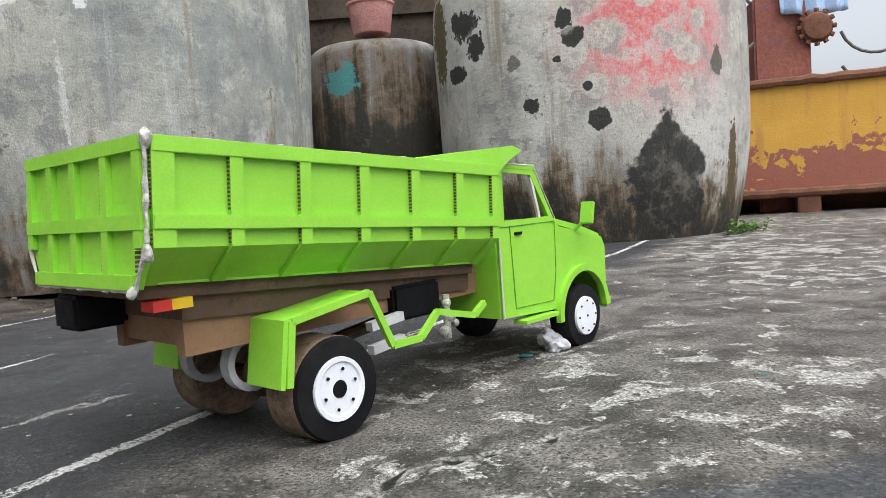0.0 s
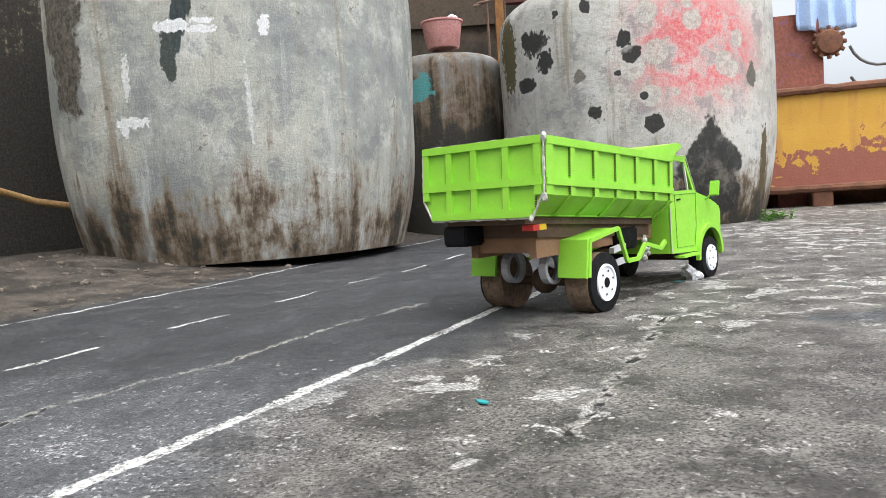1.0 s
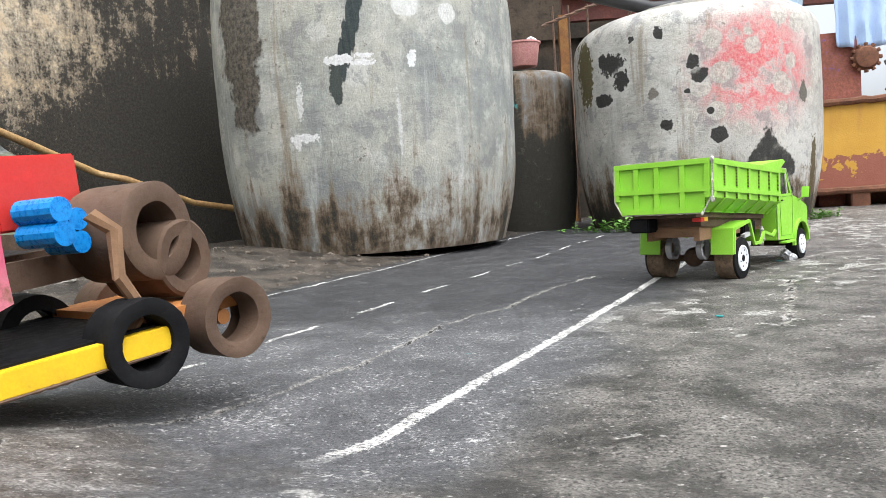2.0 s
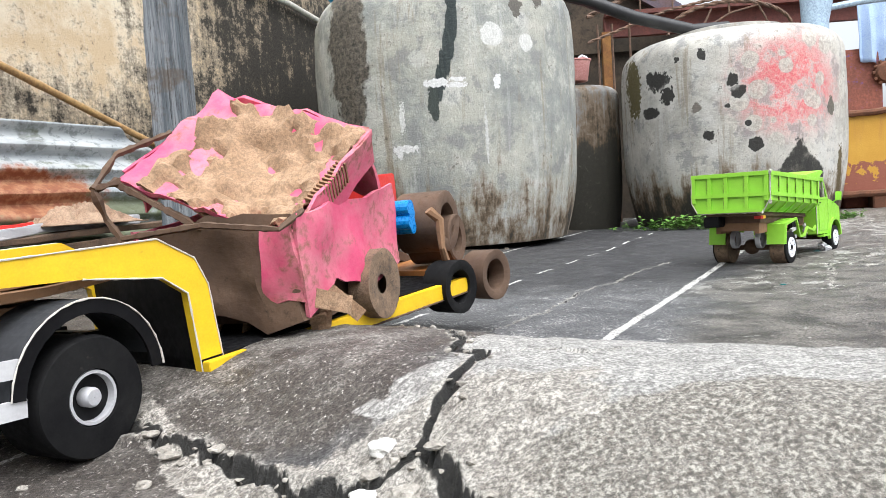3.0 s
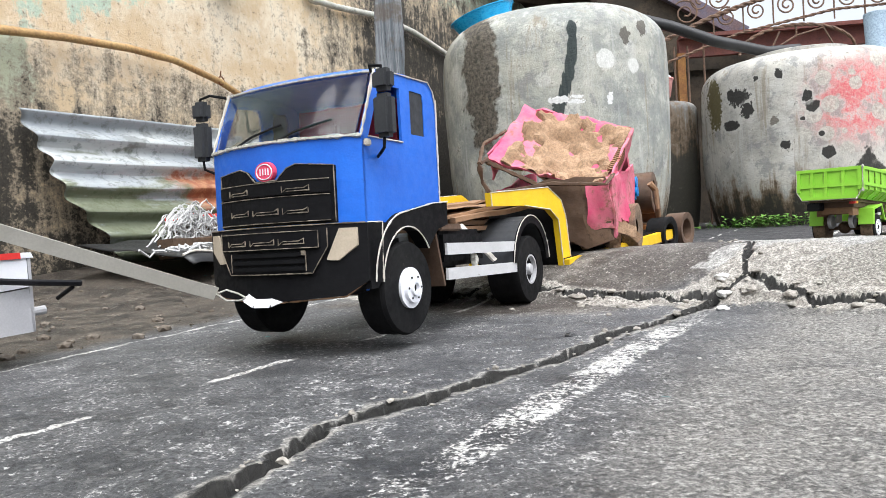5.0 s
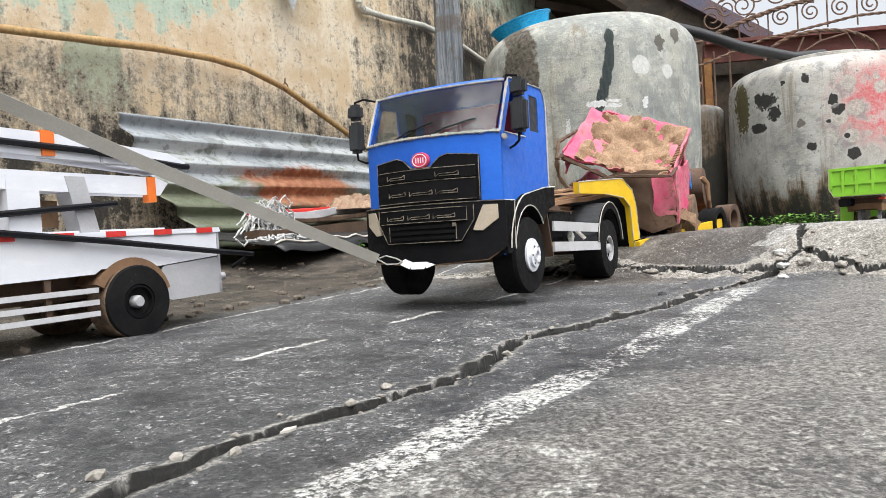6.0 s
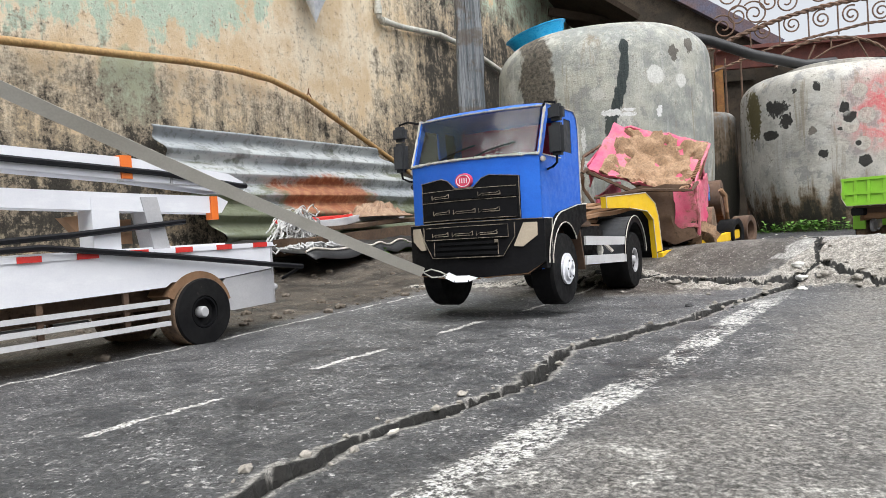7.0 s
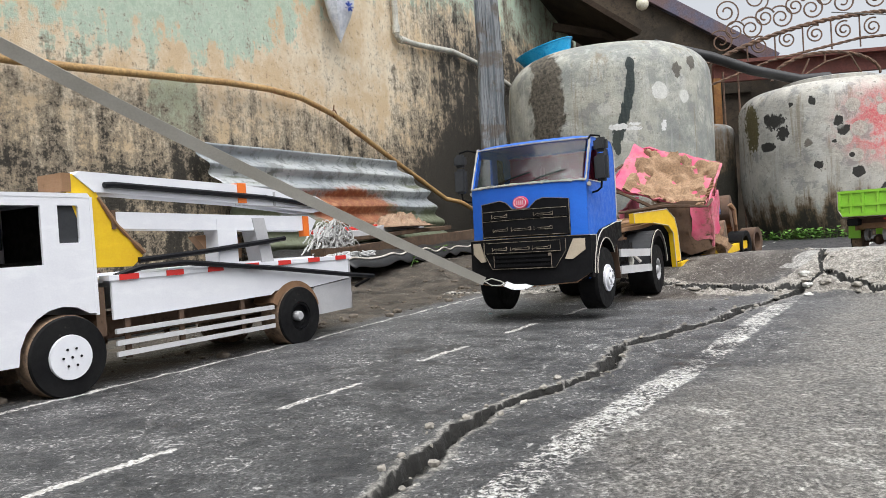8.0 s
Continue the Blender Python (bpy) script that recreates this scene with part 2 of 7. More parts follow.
def spaced(parts):
    out = [parts[0][0]]
    for a, b, step in parts:
        n = max(1, round((b - a) / step))
        out += [a + (b - a) * (k + 1) / n for k in range(n)]
    return np.array(out)


GX = spaced([(-60, -8, 13), (-8, -3.2, 0.6), (-3.2, -2.3, 0.05), (-2.3, -1.95, 0.015), (-1.95, -0.55, 0.0046), (-0.55, -0.35, 0.008), (-0.35, 0.5, 0.012), (0.5, 1.6, 0.05), (1.6, 6, 0.6), (6, 60, 13)])
GY = spaced([(-60, -6, 13), (-6, -2.4, 0.4), (-2.4, -2.1, 0.012), (-2.1, -0.55, 0.0046), (-0.55, -0.3, 0.008), (-0.3, 0.9, 0.011), (0.9, 2.6, 0.04), (2.6, 6, 0.4), (6, 60, 13)])
gx, gy = np.meshgrid(GX, GY)
gv = np.stack([gx.ravel(), gy.ravel(), ground_z(gx, gy).ravel()], 1)
nx, ny = len(GX), len(GY)
ii = (np.arange(ny - 1)[:, None] * nx + np.arange(nx - 1)[None, :]).ravel()
gf = np.stack([ii, ii + 1, ii + nx + 1, ii + nx], 1)


def ground_material():
    g = Graph("weathered_asphalt", 0.6)
    p = g.xyz()
    x, y = p[0], p[1]
    wob = g.math("MULTIPLY", g.math("SUBTRACT", g.noise(9, 3), 0.5), 0.03)
    wob2 = g.math("MULTIPLY", g.math("SUBTRACT", g.noise(160, 3), 0.5), 0.014)
    big, mid, fine, grit = g.noise(1.7, 5), g.noise(11, 9, 0.72), g.noise(75, 8, 0.78), g.noise(330, 5, 0.7)
    speck = g.noise(190, 6, 0.8)
    side = g.math("SUBTRACT", x, g.math("ADD", g.math("MULTIPLY", y, 0.515), -0.596))
    # dark coat on the road, sprinkled with bared pale grains
    coat = g.mix(g.step(mid, 0.36, 0.62), (0.024, 0.025, 0.027), (0.082, 0.082, 0.084))
    coat = g.mix(g.step(fine, 0.50, 0.59, 0.0, 0.75), coat, (0.115, 0.113, 0.11))
    coat = g.mix(g.step(y, -1.6, -0.85, 0.0, 0.35), coat, (0.14, 0.142, 0.15))
    coat = g.mix(g.step(g.math("ADD", g.math("MULTIPLY", speck, 0.75), g.math("MULTIPLY", mid, 0.25)), 0.560, 0.592), coat, (0.38, 0.375, 0.36))
    # bare concrete beside it: dark pores, brown stains, chalky flakes
    bare = g.mix(g.step(mid, 0.38, 0.62), (0.036, 0.032, 0.028), (0.165, 0.152, 0.134))
    bare = g.mix(g.step(grit, 0.44, 0.36, 0.0, 0.9), bare, (0.018, 0.017, 0.016))
    bare = g.mix(g.step(speck, 0.575, 0.62, 0.0, 0.8), bare, (0.36, 0.345, 0.315))
    flake = g.math("ADD", g.math("ADD", g.math("MULTIPLY", mid, 0.66), g.math("MULTIPLY", fine, 0.34)), g.math("ADD", g.step(y, -1.0, -0.4, -0.035, 0.0), g.step(y, 0.0, 0.5, 0.0, 0.016)))
    chalk = g.math("ADD", g.math("MULTIPLY", g.noise(19, 10, 0.66, None, 0.4), 0.62), g.math("MULTIPLY", big, 0.38))
    chalk = g.math("ADD", chalk, g.step(y, -0.3, 0.5, -0.035, 0.012))
    bare = g.mix(g.step(chalk, 0.552, 0.564, 0.0, 0.9), bare, g.mix(g.step(speck, 0.42, 0.60), (0.22, 0.21, 0.19), (0.52, 0.51, 0.475)))
    chips = g.math("ADD", g.math("MULTIPLY", g.noise(120, 4, 0.7), 0.7), g.math("MULTIPLY", mid, 0.3))
    coat = g.mix(g.step(chips, 0.580, 0.60, 0.0, 0.85), coat, (0.44, 0.435, 0.42))
    coat = g.mix(g.step(grit, 0.42, 0.34, 0.0, 0.85), coat, (0.012, 0.012, 0.013))
    # coat blackened beyond y 0.1: shade under the green truck painted in
    coat = g.mix(g.step(g.math("ADD", y, g.math("MULTIPLY", wob, 6)), 0.1, 0.5, 0.0, 0.78), coat, (0.015, 0.015, 0.017))
    bare = g.mix(g.step(y, -0.7, -1.1, 0.0, 0.42), bare, g.mix(g.step(speck, 0.42, 0.58), (0.10, 0.095, 0.09), (0.50, 0.485, 0.45)))
    worn_off = g.step(g.math("ADD", side, g.math("MULTIPLY", g.math("SUBTRACT", big, 0.5), 0.5)), 0.02, 0.16)
    c = g.mix(worn_off, coat, bare)
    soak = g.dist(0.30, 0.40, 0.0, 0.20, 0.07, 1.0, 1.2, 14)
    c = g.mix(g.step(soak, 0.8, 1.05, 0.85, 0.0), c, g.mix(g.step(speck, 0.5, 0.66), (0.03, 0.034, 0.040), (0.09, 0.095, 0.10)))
    edge = g.math("SUBTRACT", x, g.math("ADD", g.math("MULTIPLY", y, 0.42), -1.49))
    earth = g.mix(g.step(mid, 0.40, 0.60), (0.017, 0.013, 0.010), (0.080, 0.064, 0.048))
    earth = g.mix(g.step(speck, 0.55, 0.64, 0.0, 0.8), earth, (0.36, 0.33, 0.28))
    earth = g.mix(g.step(grit, 0.46, 0.36, 0.0, 0.8), earth, (0.02, 0.016, 0.012))
    c = g.mix(g.step(g.math("ADD", edge, g.math("MULTIPLY", wob, 3)), -0.10, -0.01, 1.0, 0.0), c, earth)
    # the hump: brown weathered slab, pale screed, a window of coarse aggregate
    hump = g.dist(-1.25, -0.55, 0.05, 0.46, 0.34, 1.0, 0.8, 6)
    slab = g.mix(g.step(flake, 0.44, 0.60), (0.060, 0.048, 0.038), (0.23, 0.21, 0.185))
    slab = g.mix(g.step(speck, 0.56, 0.64), slab, (0.50, 0.48, 0.44))
    c = g.mix(g.step(hump, 0.75, 1.0, 0.85, 0.0), c, slab)
    pale = g.dist(-0.66, -0.78, 0.05, 0.36, 0.30, 1.0, 1.3, 6)
    screed = g.mix(g.step(fine, 0.40, 0.60), (0.44, 0.43, 0.405), (0.25, 0.24, 0.225))
    screed = g.mix(g.step(speck, 0.60, 0.68, 0.0, 0.8), screed, (0.13, 0.12, 0.105))
    c = g.mix(g.step(pale, 0.86, 0.885, 1.0, 0.0), c, screed)
    gravelly = g.dist(-0.74, -0.97, 0.03, 0.21, 0.11, 1.0, 1.0, 8)
    c = g.mix(g.step(gravelly, 0.86, 0.92, 1.0, 0.0), c, g.mix(g.step(g.noise(210, 6, 0.75), 0.42, 0.60), (0.15, 0.135, 0.115), (0.36, 0.34, 0.30)))

    # painted lines, worn through
    def line(off, half, lo=None, period=None, duty=0.5, wear=0.5):
        d = g.math("ABSOLUTE", g.math("ADD", off, g.math("ADD", wob2, g.math("MULTIPLY", wob, 0.25))))
        f = g.step(d, half * 0.8, half * 1.1, 1.0, 0.0)
        if period:
            q = g.math("FRACT", g.math("DIVIDE", g.math("ADD", y, 10.0 + (lo or 0)), period))
            f = g.math("MULTIPLY", f, g.math("MULTIPLY", g.step(q, 0.0, 0.03), g.step(q, duty - 0.03, duty, 1.0, 0.0)))
        hold = g.step(g.math("ADD", g.math("MULTIPLY", speck, 0.62), g.math("MULTIPLY", mid, 0.38)), wear - 0.03, wear + 0.025)
        return g.math("MULTIPLY", f, hold)

    off_hump = g.math("MAXIMUM", g.step(y, -0.84, -0.80, 1.0, 0.0), g.step(y, -0.40, -0.34))
    paint = g.math("MULTIPLY", line(side, 0.0090, wear=0.465), g.step(y, -0.9, -0.7))
    paint = g.math("MAXIMUM", paint, g.math("MULTIPLY", line(g.math("ADD", side, -0.004), 0.022, wear=0.505), g.step(y, -1.1, -0.8, 1.0, 0.0)))
    paint = g.math("MULTIPLY", paint, off_hump)
    dash = g.math("SUBTRACT", x, g.math("ADD", g.math("MULTIPLY", y, 0.452), -1.072))
    paint = g.math("MAXIMUM", paint, line(dash, 0.0055, 0.087, 0.245, 0.54, 0.46))
    paint = g.math("MAXIMUM", paint, line(edge, 0.0050, wear=0.46))
    c = g.mix(paint, c, g.mix(g.step(speck, 0.35, 0.6), (0.45, 0.44, 0.41), (0.70, 0.69, 0.66)))
    crumbs = g.math("MULTIPLY", g.step(g.cells(38), 0.09, 0.12, 1.0, 0.0), g.step(g.noise(5, 3), 0.52, 0.6))
    c = g.mix(g.math("MULTIPLY", crumbs, 0.8), c, (0.52, 0.50, 0.46))
    spots = g.math("MULTIPLY", g.step(g.cells(9, g.scaled(1, 1, 0)), 0.035, 0.05, 1.0, 0.0), g.step(g.noise(3.3, 1), 0.54, 0.56))
    c = g.mix(g.math("MULTIPLY", spots, 0.6), c, (0.03, 0.22, 0.22))
    # pale crushed mortar along the broken lip
    lip = g.nt.nodes.new("ShaderNodeAttribute")
    lip.attribute_name = "rubble"
    crushed = g.mix(g.step(fine, 0.40, 0.60), (0.20, 0.18, 0.155), (0.46, 0.43, 0.385))
    c = g.mix(g.step(g.math("ADD", lip.outputs["Fac"], g.math("MULTIPLY", g.math("SUBTRACT", mid, 0.5), 2.2)), 0.38, 0.52, 0.0, 0.9), c, crushed)
    # soil plus the dark of depth painted into the cracks, chalky broken edges
    n = g.nt.nodes.new("ShaderNodeAttribute")
    n.attribute_name = "crack"
    fill = n.outputs["Fac"]
    rim = g.math("MULTIPLY", g.step(fill, 0.02, 0.30), g.step(fine, 0.40, 0.52))
    c = g.mix(g.math("MULTIPLY", rim, 0.6), c, (0.40, 0.38, 0.34))
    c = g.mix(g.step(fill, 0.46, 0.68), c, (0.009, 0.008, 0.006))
    c = g.mix(0.6, c, g.mix(g.step(grit, 0.40, 0.60), (0.12, 0.12, 0.12), (0.88, 0.88, 0.88)), "OVERLAY")
    g.bump(g.math("ADD", grit, g.math("ADD", fine, g.math("ADD", speck, g.math("MULTIPLY", paint, 0.4)))), 0.8, 0.003)
    return g.done(c, g.step(mid, 0.35, 0.65, 0.42, 0.70))


gm = bpy.data.meshes.new("ground")
gm.from_pydata(gv.tolist(), [], gf.tolist())
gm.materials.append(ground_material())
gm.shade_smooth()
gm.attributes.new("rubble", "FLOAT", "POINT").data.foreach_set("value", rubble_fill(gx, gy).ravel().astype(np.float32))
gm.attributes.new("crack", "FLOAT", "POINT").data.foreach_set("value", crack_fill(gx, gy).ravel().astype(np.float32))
ground = tagged(new("ground", gm), "cracked dark asphalt yard with worn white lines and a concrete hump", "ground", kind="structure")

# ---- walls ----
WALL_AT, WALL_U, WALL_N = Vector((-2.93, 0.06, 0)), Vector((0.401, 0.916, 0)), Vector((0.916, -0.401, 0))
WALL_M = Matrix(((0.401, -0.916, 0, -2.93), (0.916, 0.401, 0, 0.06), (0, 0, 1, 0), (0, 0, 0, 1)))


def on_wall(s, h, off=0.0):
    return WALL_AT + WALL_U * s + WALL_N * off + Vector((0, 0, h))


def plaster_material():
    g = Graph("mouldy_plaster", 0.9)
    p = g.xyz()
    h = p[2]
    n_mid, n_fine, n_spk = g.noise(5, 9, 0.72), g.noise(30, 9, 0.8), g.noise(95, 6, 0.8)
    streak = g.noise(7, 8, 0.7, g.scaled(2.2, 1.6, 0.20))
    c = g.mix(g.step(n_mid, 0.38, 0.62), (0.60, 0.46, 0.29), (0.76, 0.67, 0.52))
    c = g.mix(g.step(n_fine, 0.53, 0.64, 0.0, 0.8), c, (0.47, 0.33, 0.20))
    c = g.mix(g.step(streak, 0.56, 0.68, 0.0, 0.5), c, (0.70, 0.62, 0.50))
    green = g.math("ADD", g.math("ADD", h, g.math("MULTIPLY", g.math("SUBTRACT", n_mid, 0.5), 1.1)), g.math("MULTIPLY", g.math("SUBTRACT", streak, 0.5), 0.55))
    green = g.math("SUBTRACT", green, g.step(p[0], 0.3, 1.6, 0.0, 0.65))
    c = g.mix(g.math("MULTIPLY", g.step(green, 0.90, 0.98), 0.85), c, g.mix(g.step(n_fine, 0.4, 0.6), (0.36, 0.50, 0.40), (0.52, 0.65, 0.54)))
    # a second patch of old green paint low on the wall
    spot = g.dist(0.15, 0.0, 0.72, 0.16, 1.0, 0.17, 1.4, 9)
    c = g.mix(g.step(spot, 0.7, 0.9, 0.6, 0.0), c, (0.25, 0.37, 0.28))
    m = g.math("ADD", g.math("MULTIPLY", n_mid, 0.52), g.math("ADD", g.math("MULTIPLY", n_fine, 0.56), g.math("MULTIPLY", n_spk, 0.34)))
    m = g.math("ADD", m, g.math("MULTIPLY", g.math("SUBTRACT", streak, 0.5), 0.34))
    low = g.step(h, 0.35, 1.05, 0.13, -0.05)
    # mould thickened towards the tank corner, with the corner's shade painted in
    corner = g.step(p[0], 1.35, 2.6, 0.0, 0.23)
    m = g.math("ADD", m, g.math("ADD", low, g.math("MULTIPLY", corner, g.step(h, 1.1, 2.0, 1.0, 0.3))))
    c = g.mix(g.step(m, 0.685, 0.81, 0.0, 0.9), c, g.mix(g.step(n_fine, 0.35, 0.65), (0.13, 0.105, 0.075), (0.30, 0.25, 0.185)))
    c = g.mix(g.step(m, 0.80, 0.865, 0.0, 0.95), c, g.mix(g.step(n_spk, 0.4, 0.62), (0.006, 0.006, 0.005), (0.04, 0.035, 0.026)))
    c = g.mix(g.step(g.math("MULTIPLY", n_spk, n_fine), 0.315, 0.345, 0.0, 0.8), c, (0.06, 0.05, 0.038))
    g.bump(g.math("ADD", n_fine, g.math("ADD", n_spk, g.math("MULTIPLY", n_mid, 2))), 0.7, 0.006)
    return g.done(c)


plaster = plaster_material()
bm = BM()
box(bm, -4.5, 5.2, 0.0, 0.14, -0.2, 2.6)
wall_west = part("wall_west", bm, plaster)
wall_west.matrix_world = WALL_M
tagged(wall_west, "old plaster wall with peeling green paint and black mould", "wall", kind="structure")

moss_wall = worn("mossy_masonry", (0.085, 0.062, 0.042), (0.035, 0.028, 0.02), (0.010, 0.010, 0.007), 3.0, 40.0, 0.95, 0.5, bump=0.6)
bm = BM()
box(bm, -1.6, 1.25, 4.5, 4.64, -0.2, 1.42)
tagged(part("wall_north", bm, moss_wall), "low brown mossy masonry wall behind the tanks", "wall", kind="structure")
# unseen wall, added to close the yard behind the camera
bm = BM()
box(bm, -7, 9, -6.2, -6.0, -0.2, 2.2)
tagged(part("wall_south", bm, moss_wall), "plain unseen wall added behind the camera", "wall", kind="structure")


# ---- concrete water tanks ----
def tank_material(name, marks, dark_lo, tone_a, tone_b, red=None, dark_left=None, moss=None, teal=None, soot=0.0, foot=0.27):
    g = Graph(name, 0.8)
    p = g.xyz()
    n1, n2, n3, n4 = g.noise(2.4, 7, 0.7), g.noise(9, 9, 0.75), g.noise(48, 8, 0.78), g.noise(170, 4, 0.7)
    streak = g.noise(6, 8, 0.7, g.scaled(2.4, 2.4, 0.16))
    c = g.mix(g.step(n1, 0.38, 0.62), tone_a, tone_b)
    c = g.mix(g.step(n2, 0.50, 0.64, 0.0, 0.6), c, (0.58, 0.56, 0.50))
    c = g.mix(g.step(g.noise(17, 8, 0.75), 0.54, 0.68, 0.0, 0.5), c, (0.22, 0.21, 0.18))
    blot = g.cells(7, None, "SMOOTH_F1")
    c = g.mix(g.math("MULTIPLY", g.step(blot, 0.34, 0.24), g.step(n1, 0.45, 0.55, 0.0, 0.45)), c, (0.60, 0.60, 0.57))
    c = g.mix(g.step(n2, 0.47, 0.40, 0.0, 0.65), c, (0.20, 0.205, 0.205))
    c = g.mix(g.step(streak, 0.54, 0.66, 0.0, 0.7), c, (0.24, 0.20, 0.14))
    c = g.mix(g.step(streak, 0.44, 0.34, 0.0, 0.5), c, (0.50, 0.50, 0.48))
    # brown and black stains towards the foot, deepened with painted low shade
    low = g.math("ADD", g.step(p[2], dark_lo, 0.0, -0.05 + soot, foot), g.math("ADD", g.math("MULTIPLY", n2, 0.45), g.math("MULTIPLY", streak, 0.55)))
    c = g.mix(g.step(low, 0.60, 0.74), c, (0.16, 0.11, 0.065))
    c = g.mix(g.step(low, 0.68, 0.80), c, g.mix(n3, (0.008, 0.008, 0.006), (0.045, 0.04, 0.027)))
    c = g.mix(g.step(g.math("MULTIPLY", n3, n2), 0.325, 0.36, 0.0, 0.7), c, (0.085, 0.075, 0.06))
    if red:
        x, y, z, r = red
        d = g.dist(x, y, z, r, r, r * 0.85, 1.0, 9)
        f = g.step(d, 0.45, 1.05, 0.95, 0.0)
        f = g.math("MULTIPLY", f, g.step(n2, 0.42, 0.56, 0.15, 1.0))
        c = g.mix(f, c, g.mix(g.step(n3, 0.4, 0.6), (0.62, 0.10, 0.12), (0.62, 0.26, 0.24)))
        rings = g.cells(8.5)
        c = g.mix(g.math("MULTIPLY", g.step(rings, 0.40, 0.43, 1.0, 0.0), g.step(d, 0.95, 1.15, 0.85, 0.0)), c, g.mix(g.step(n3, 0.4, 0.6), (0.36, 0.34, 0.30), (0.55, 0.52, 0.46)))
    for (x, y, z, sx, sz, col, wob) in marks:
        d = g.dist(x, y, z, sx, 0.5, sz, wob * 1.5, 0.9 / max(0.012, min(sx, sz)))
        if col == BLACK:
            c = g.mix(g.step(d, 1.0, 1.7, 0.45, 0.0), c, (0.55, 0.54, 0.50))
        c = g.mix(g.step(d, 0.88, 1.02, 0.97, 0.0), c, g.mix(n3, tuple(v * 0.5 for v in col), tuple(min(1, v * 1.5) for v in col)))
    if dark_left:
        d = g.dist(*dark_left, 1.3, 12)
        c = g.mix(g.step(d, 0.8, 1.0, 0.95, 0.0), c, g.mix(g.step(n3, 0.35, 0.65), (0.014, 0.012, 0.009), (0.15, 0.125, 0.095)))
    if moss:
        d = g.dist(*moss, 1.6, 9)
        c = g.mix(g.step(d, 0.85, 1.0, 0.95, 0.0), c, g.mix(g.step(n2, 0.45, 0.62), (0.010, 0.010, 0.008), (0.13, 0.12, 0.10)))
    if teal:
        d = g.math("ADD", g.dist(*teal), g.math("MULTIPLY", g.math("SUBTRACT", n2, 0.5), 3.6))
        c = g.mix(g.step(d, 0.7, 0.8, 0.85, 0.0), c, (0.06, 0.28, 0.28))
    c = g.mix(0.10, c, g.mix(g.step(n4, 0.36, 0.64), (0.2, 0.2, 0.2), (0.78, 0.78, 0.78)), "OVERLAY")
    g.bump(g.math("ADD", g.math("MULTIPLY", n2, 2), g.math("ADD", n3, g.math("MULTIPLY", n4, 0.4))), 0.7, 0.006)
    return g.done(c)


BLACK, WHITE = (0.014, 0.013, 0.011), (0.72, 0.71, 0.68)
DARK = (0.022, 0.032, 0.032)
TL_MARKS = [
    (0.056, -0.6, 1.02, 0.026, 0.050, DARK, 0.35), (0.056, -0.6, 0.95, 0.021, 0.12, DARK, 0.3), (0.042, -0.6, 0.87, 0.019, 0.11, DARK, 0.3), (0.025, -0.6, 0.80, 0.017, 0.10, DARK, 0.3), (0.006, -0.6, 0.735, 0.016, 0.09, DARK, 0.35), (-0.012, -0.6, 0.68, 0.015, 0.08, DARK, 0.4),
    (-0.040, -0.6, 0.60, 0.026, 0.075, (0.03, 0.04, 0.035), 0.9),
    (-0.030, -0.6, 0.682, 0.052, 0.020, WHITE, 1.5), (0.058, -0.6, 0.668, 0.045, 0.012, WHITE, 1.7), (0.065, -0.6, 0.692, 0.035, 0.010, WHITE, 1.6),
    (0.226, -0.56, 0.676, 0.016, 0.030, WHITE, 1.4),
    (-0.176, -0.58, 0.552, 0.012, 0.065, (0.60, 0.60, 0.58), 1.9), (-0.165, -0.58, 0.423, 0.050, 0.016, WHITE, 1.8), (-0.195, -0.58, 0.405, 0.014, 0.028, WHITE, 1.6),
    (0.17, -0.58, 0.46, 0.007, 0.11, (0.52, 0.52, 0.50), 1.5),
    (0.322, -0.5, 0.99, 0.026, 0.040, (0.11, 0.10, 0.085), 1.4), (0.419, -0.44, 1.035, 0.028, 0.045, (0.10, 0.09, 0.075), 1.2),
    (0.213, -0.57, 0.867, 0.050, 0.052, (0.60, 0.60, 0.57), 0.6), (0.359, -0.49, 0.840, 0.030, 0.040, (0.60, 0.60, 0.57), 0.5),
]
tank_left_mat = tank_material("concrete_tank_grey", TL_MARKS, 0.66, (0.25, 0.265, 0.25), (0.41, 0.405, 0.35), foot=0.23, dark_left=(-0.40, -0.44, 0.86, 0.10, 0.5, 0.42))
TR_MARKS = [
    (-0.497, -0.33, 0.807, 0.045, 0.055, BLACK, 1.7), (-0.462, -0.37, 0.722, 0.026, 0.050, BLACK, 1.5), (-0.527, -0.28, 0.647, 0.032, 0.035, BLACK, 0.9),
    (-0.160, -0.57, 0.700, 0.040, 0.036, BLACK, 1.0), (-0.185, -0.57, 0.755, 0.028, 0.034, BLACK, 1.4), (-0.119, -0.58, 0.536, 0.017, 0.017, BLACK, 0.4),
    (-0.301, -0.51, 0.490, 0.026, 0.030, BLACK, 1.6), (-0.084, -0.59, 0.427, 0.040, 0.038, BLACK, 1.0), (-0.21, -0.55, 0.63, 0.014, 0.012, BLACK, 1.2),
    (-0.314, -0.50, 0.905, 0.018, 0.034, BLACK, 1.4), (-0.42, -0.42, 0.90, 0.012, 0.016, BLACK, 1.3), (-0.347, -0.48, 0.635, 0.020, 0.026, (0.16, 0.14, 0.12), 1.3),
    (0.332, -0.49, 0.598, 0.024, 0.050, (0.11, 0.10, 0.08), 1.1), (0.400, -0.45, 0.26, 0.022, 0.15, (0.085, 0.06, 0.02), 1.4),
    (-0.580, -0.13, 0.80, 0.022, 0.17, (0.085, 0.07, 0.022), 1.3),
]
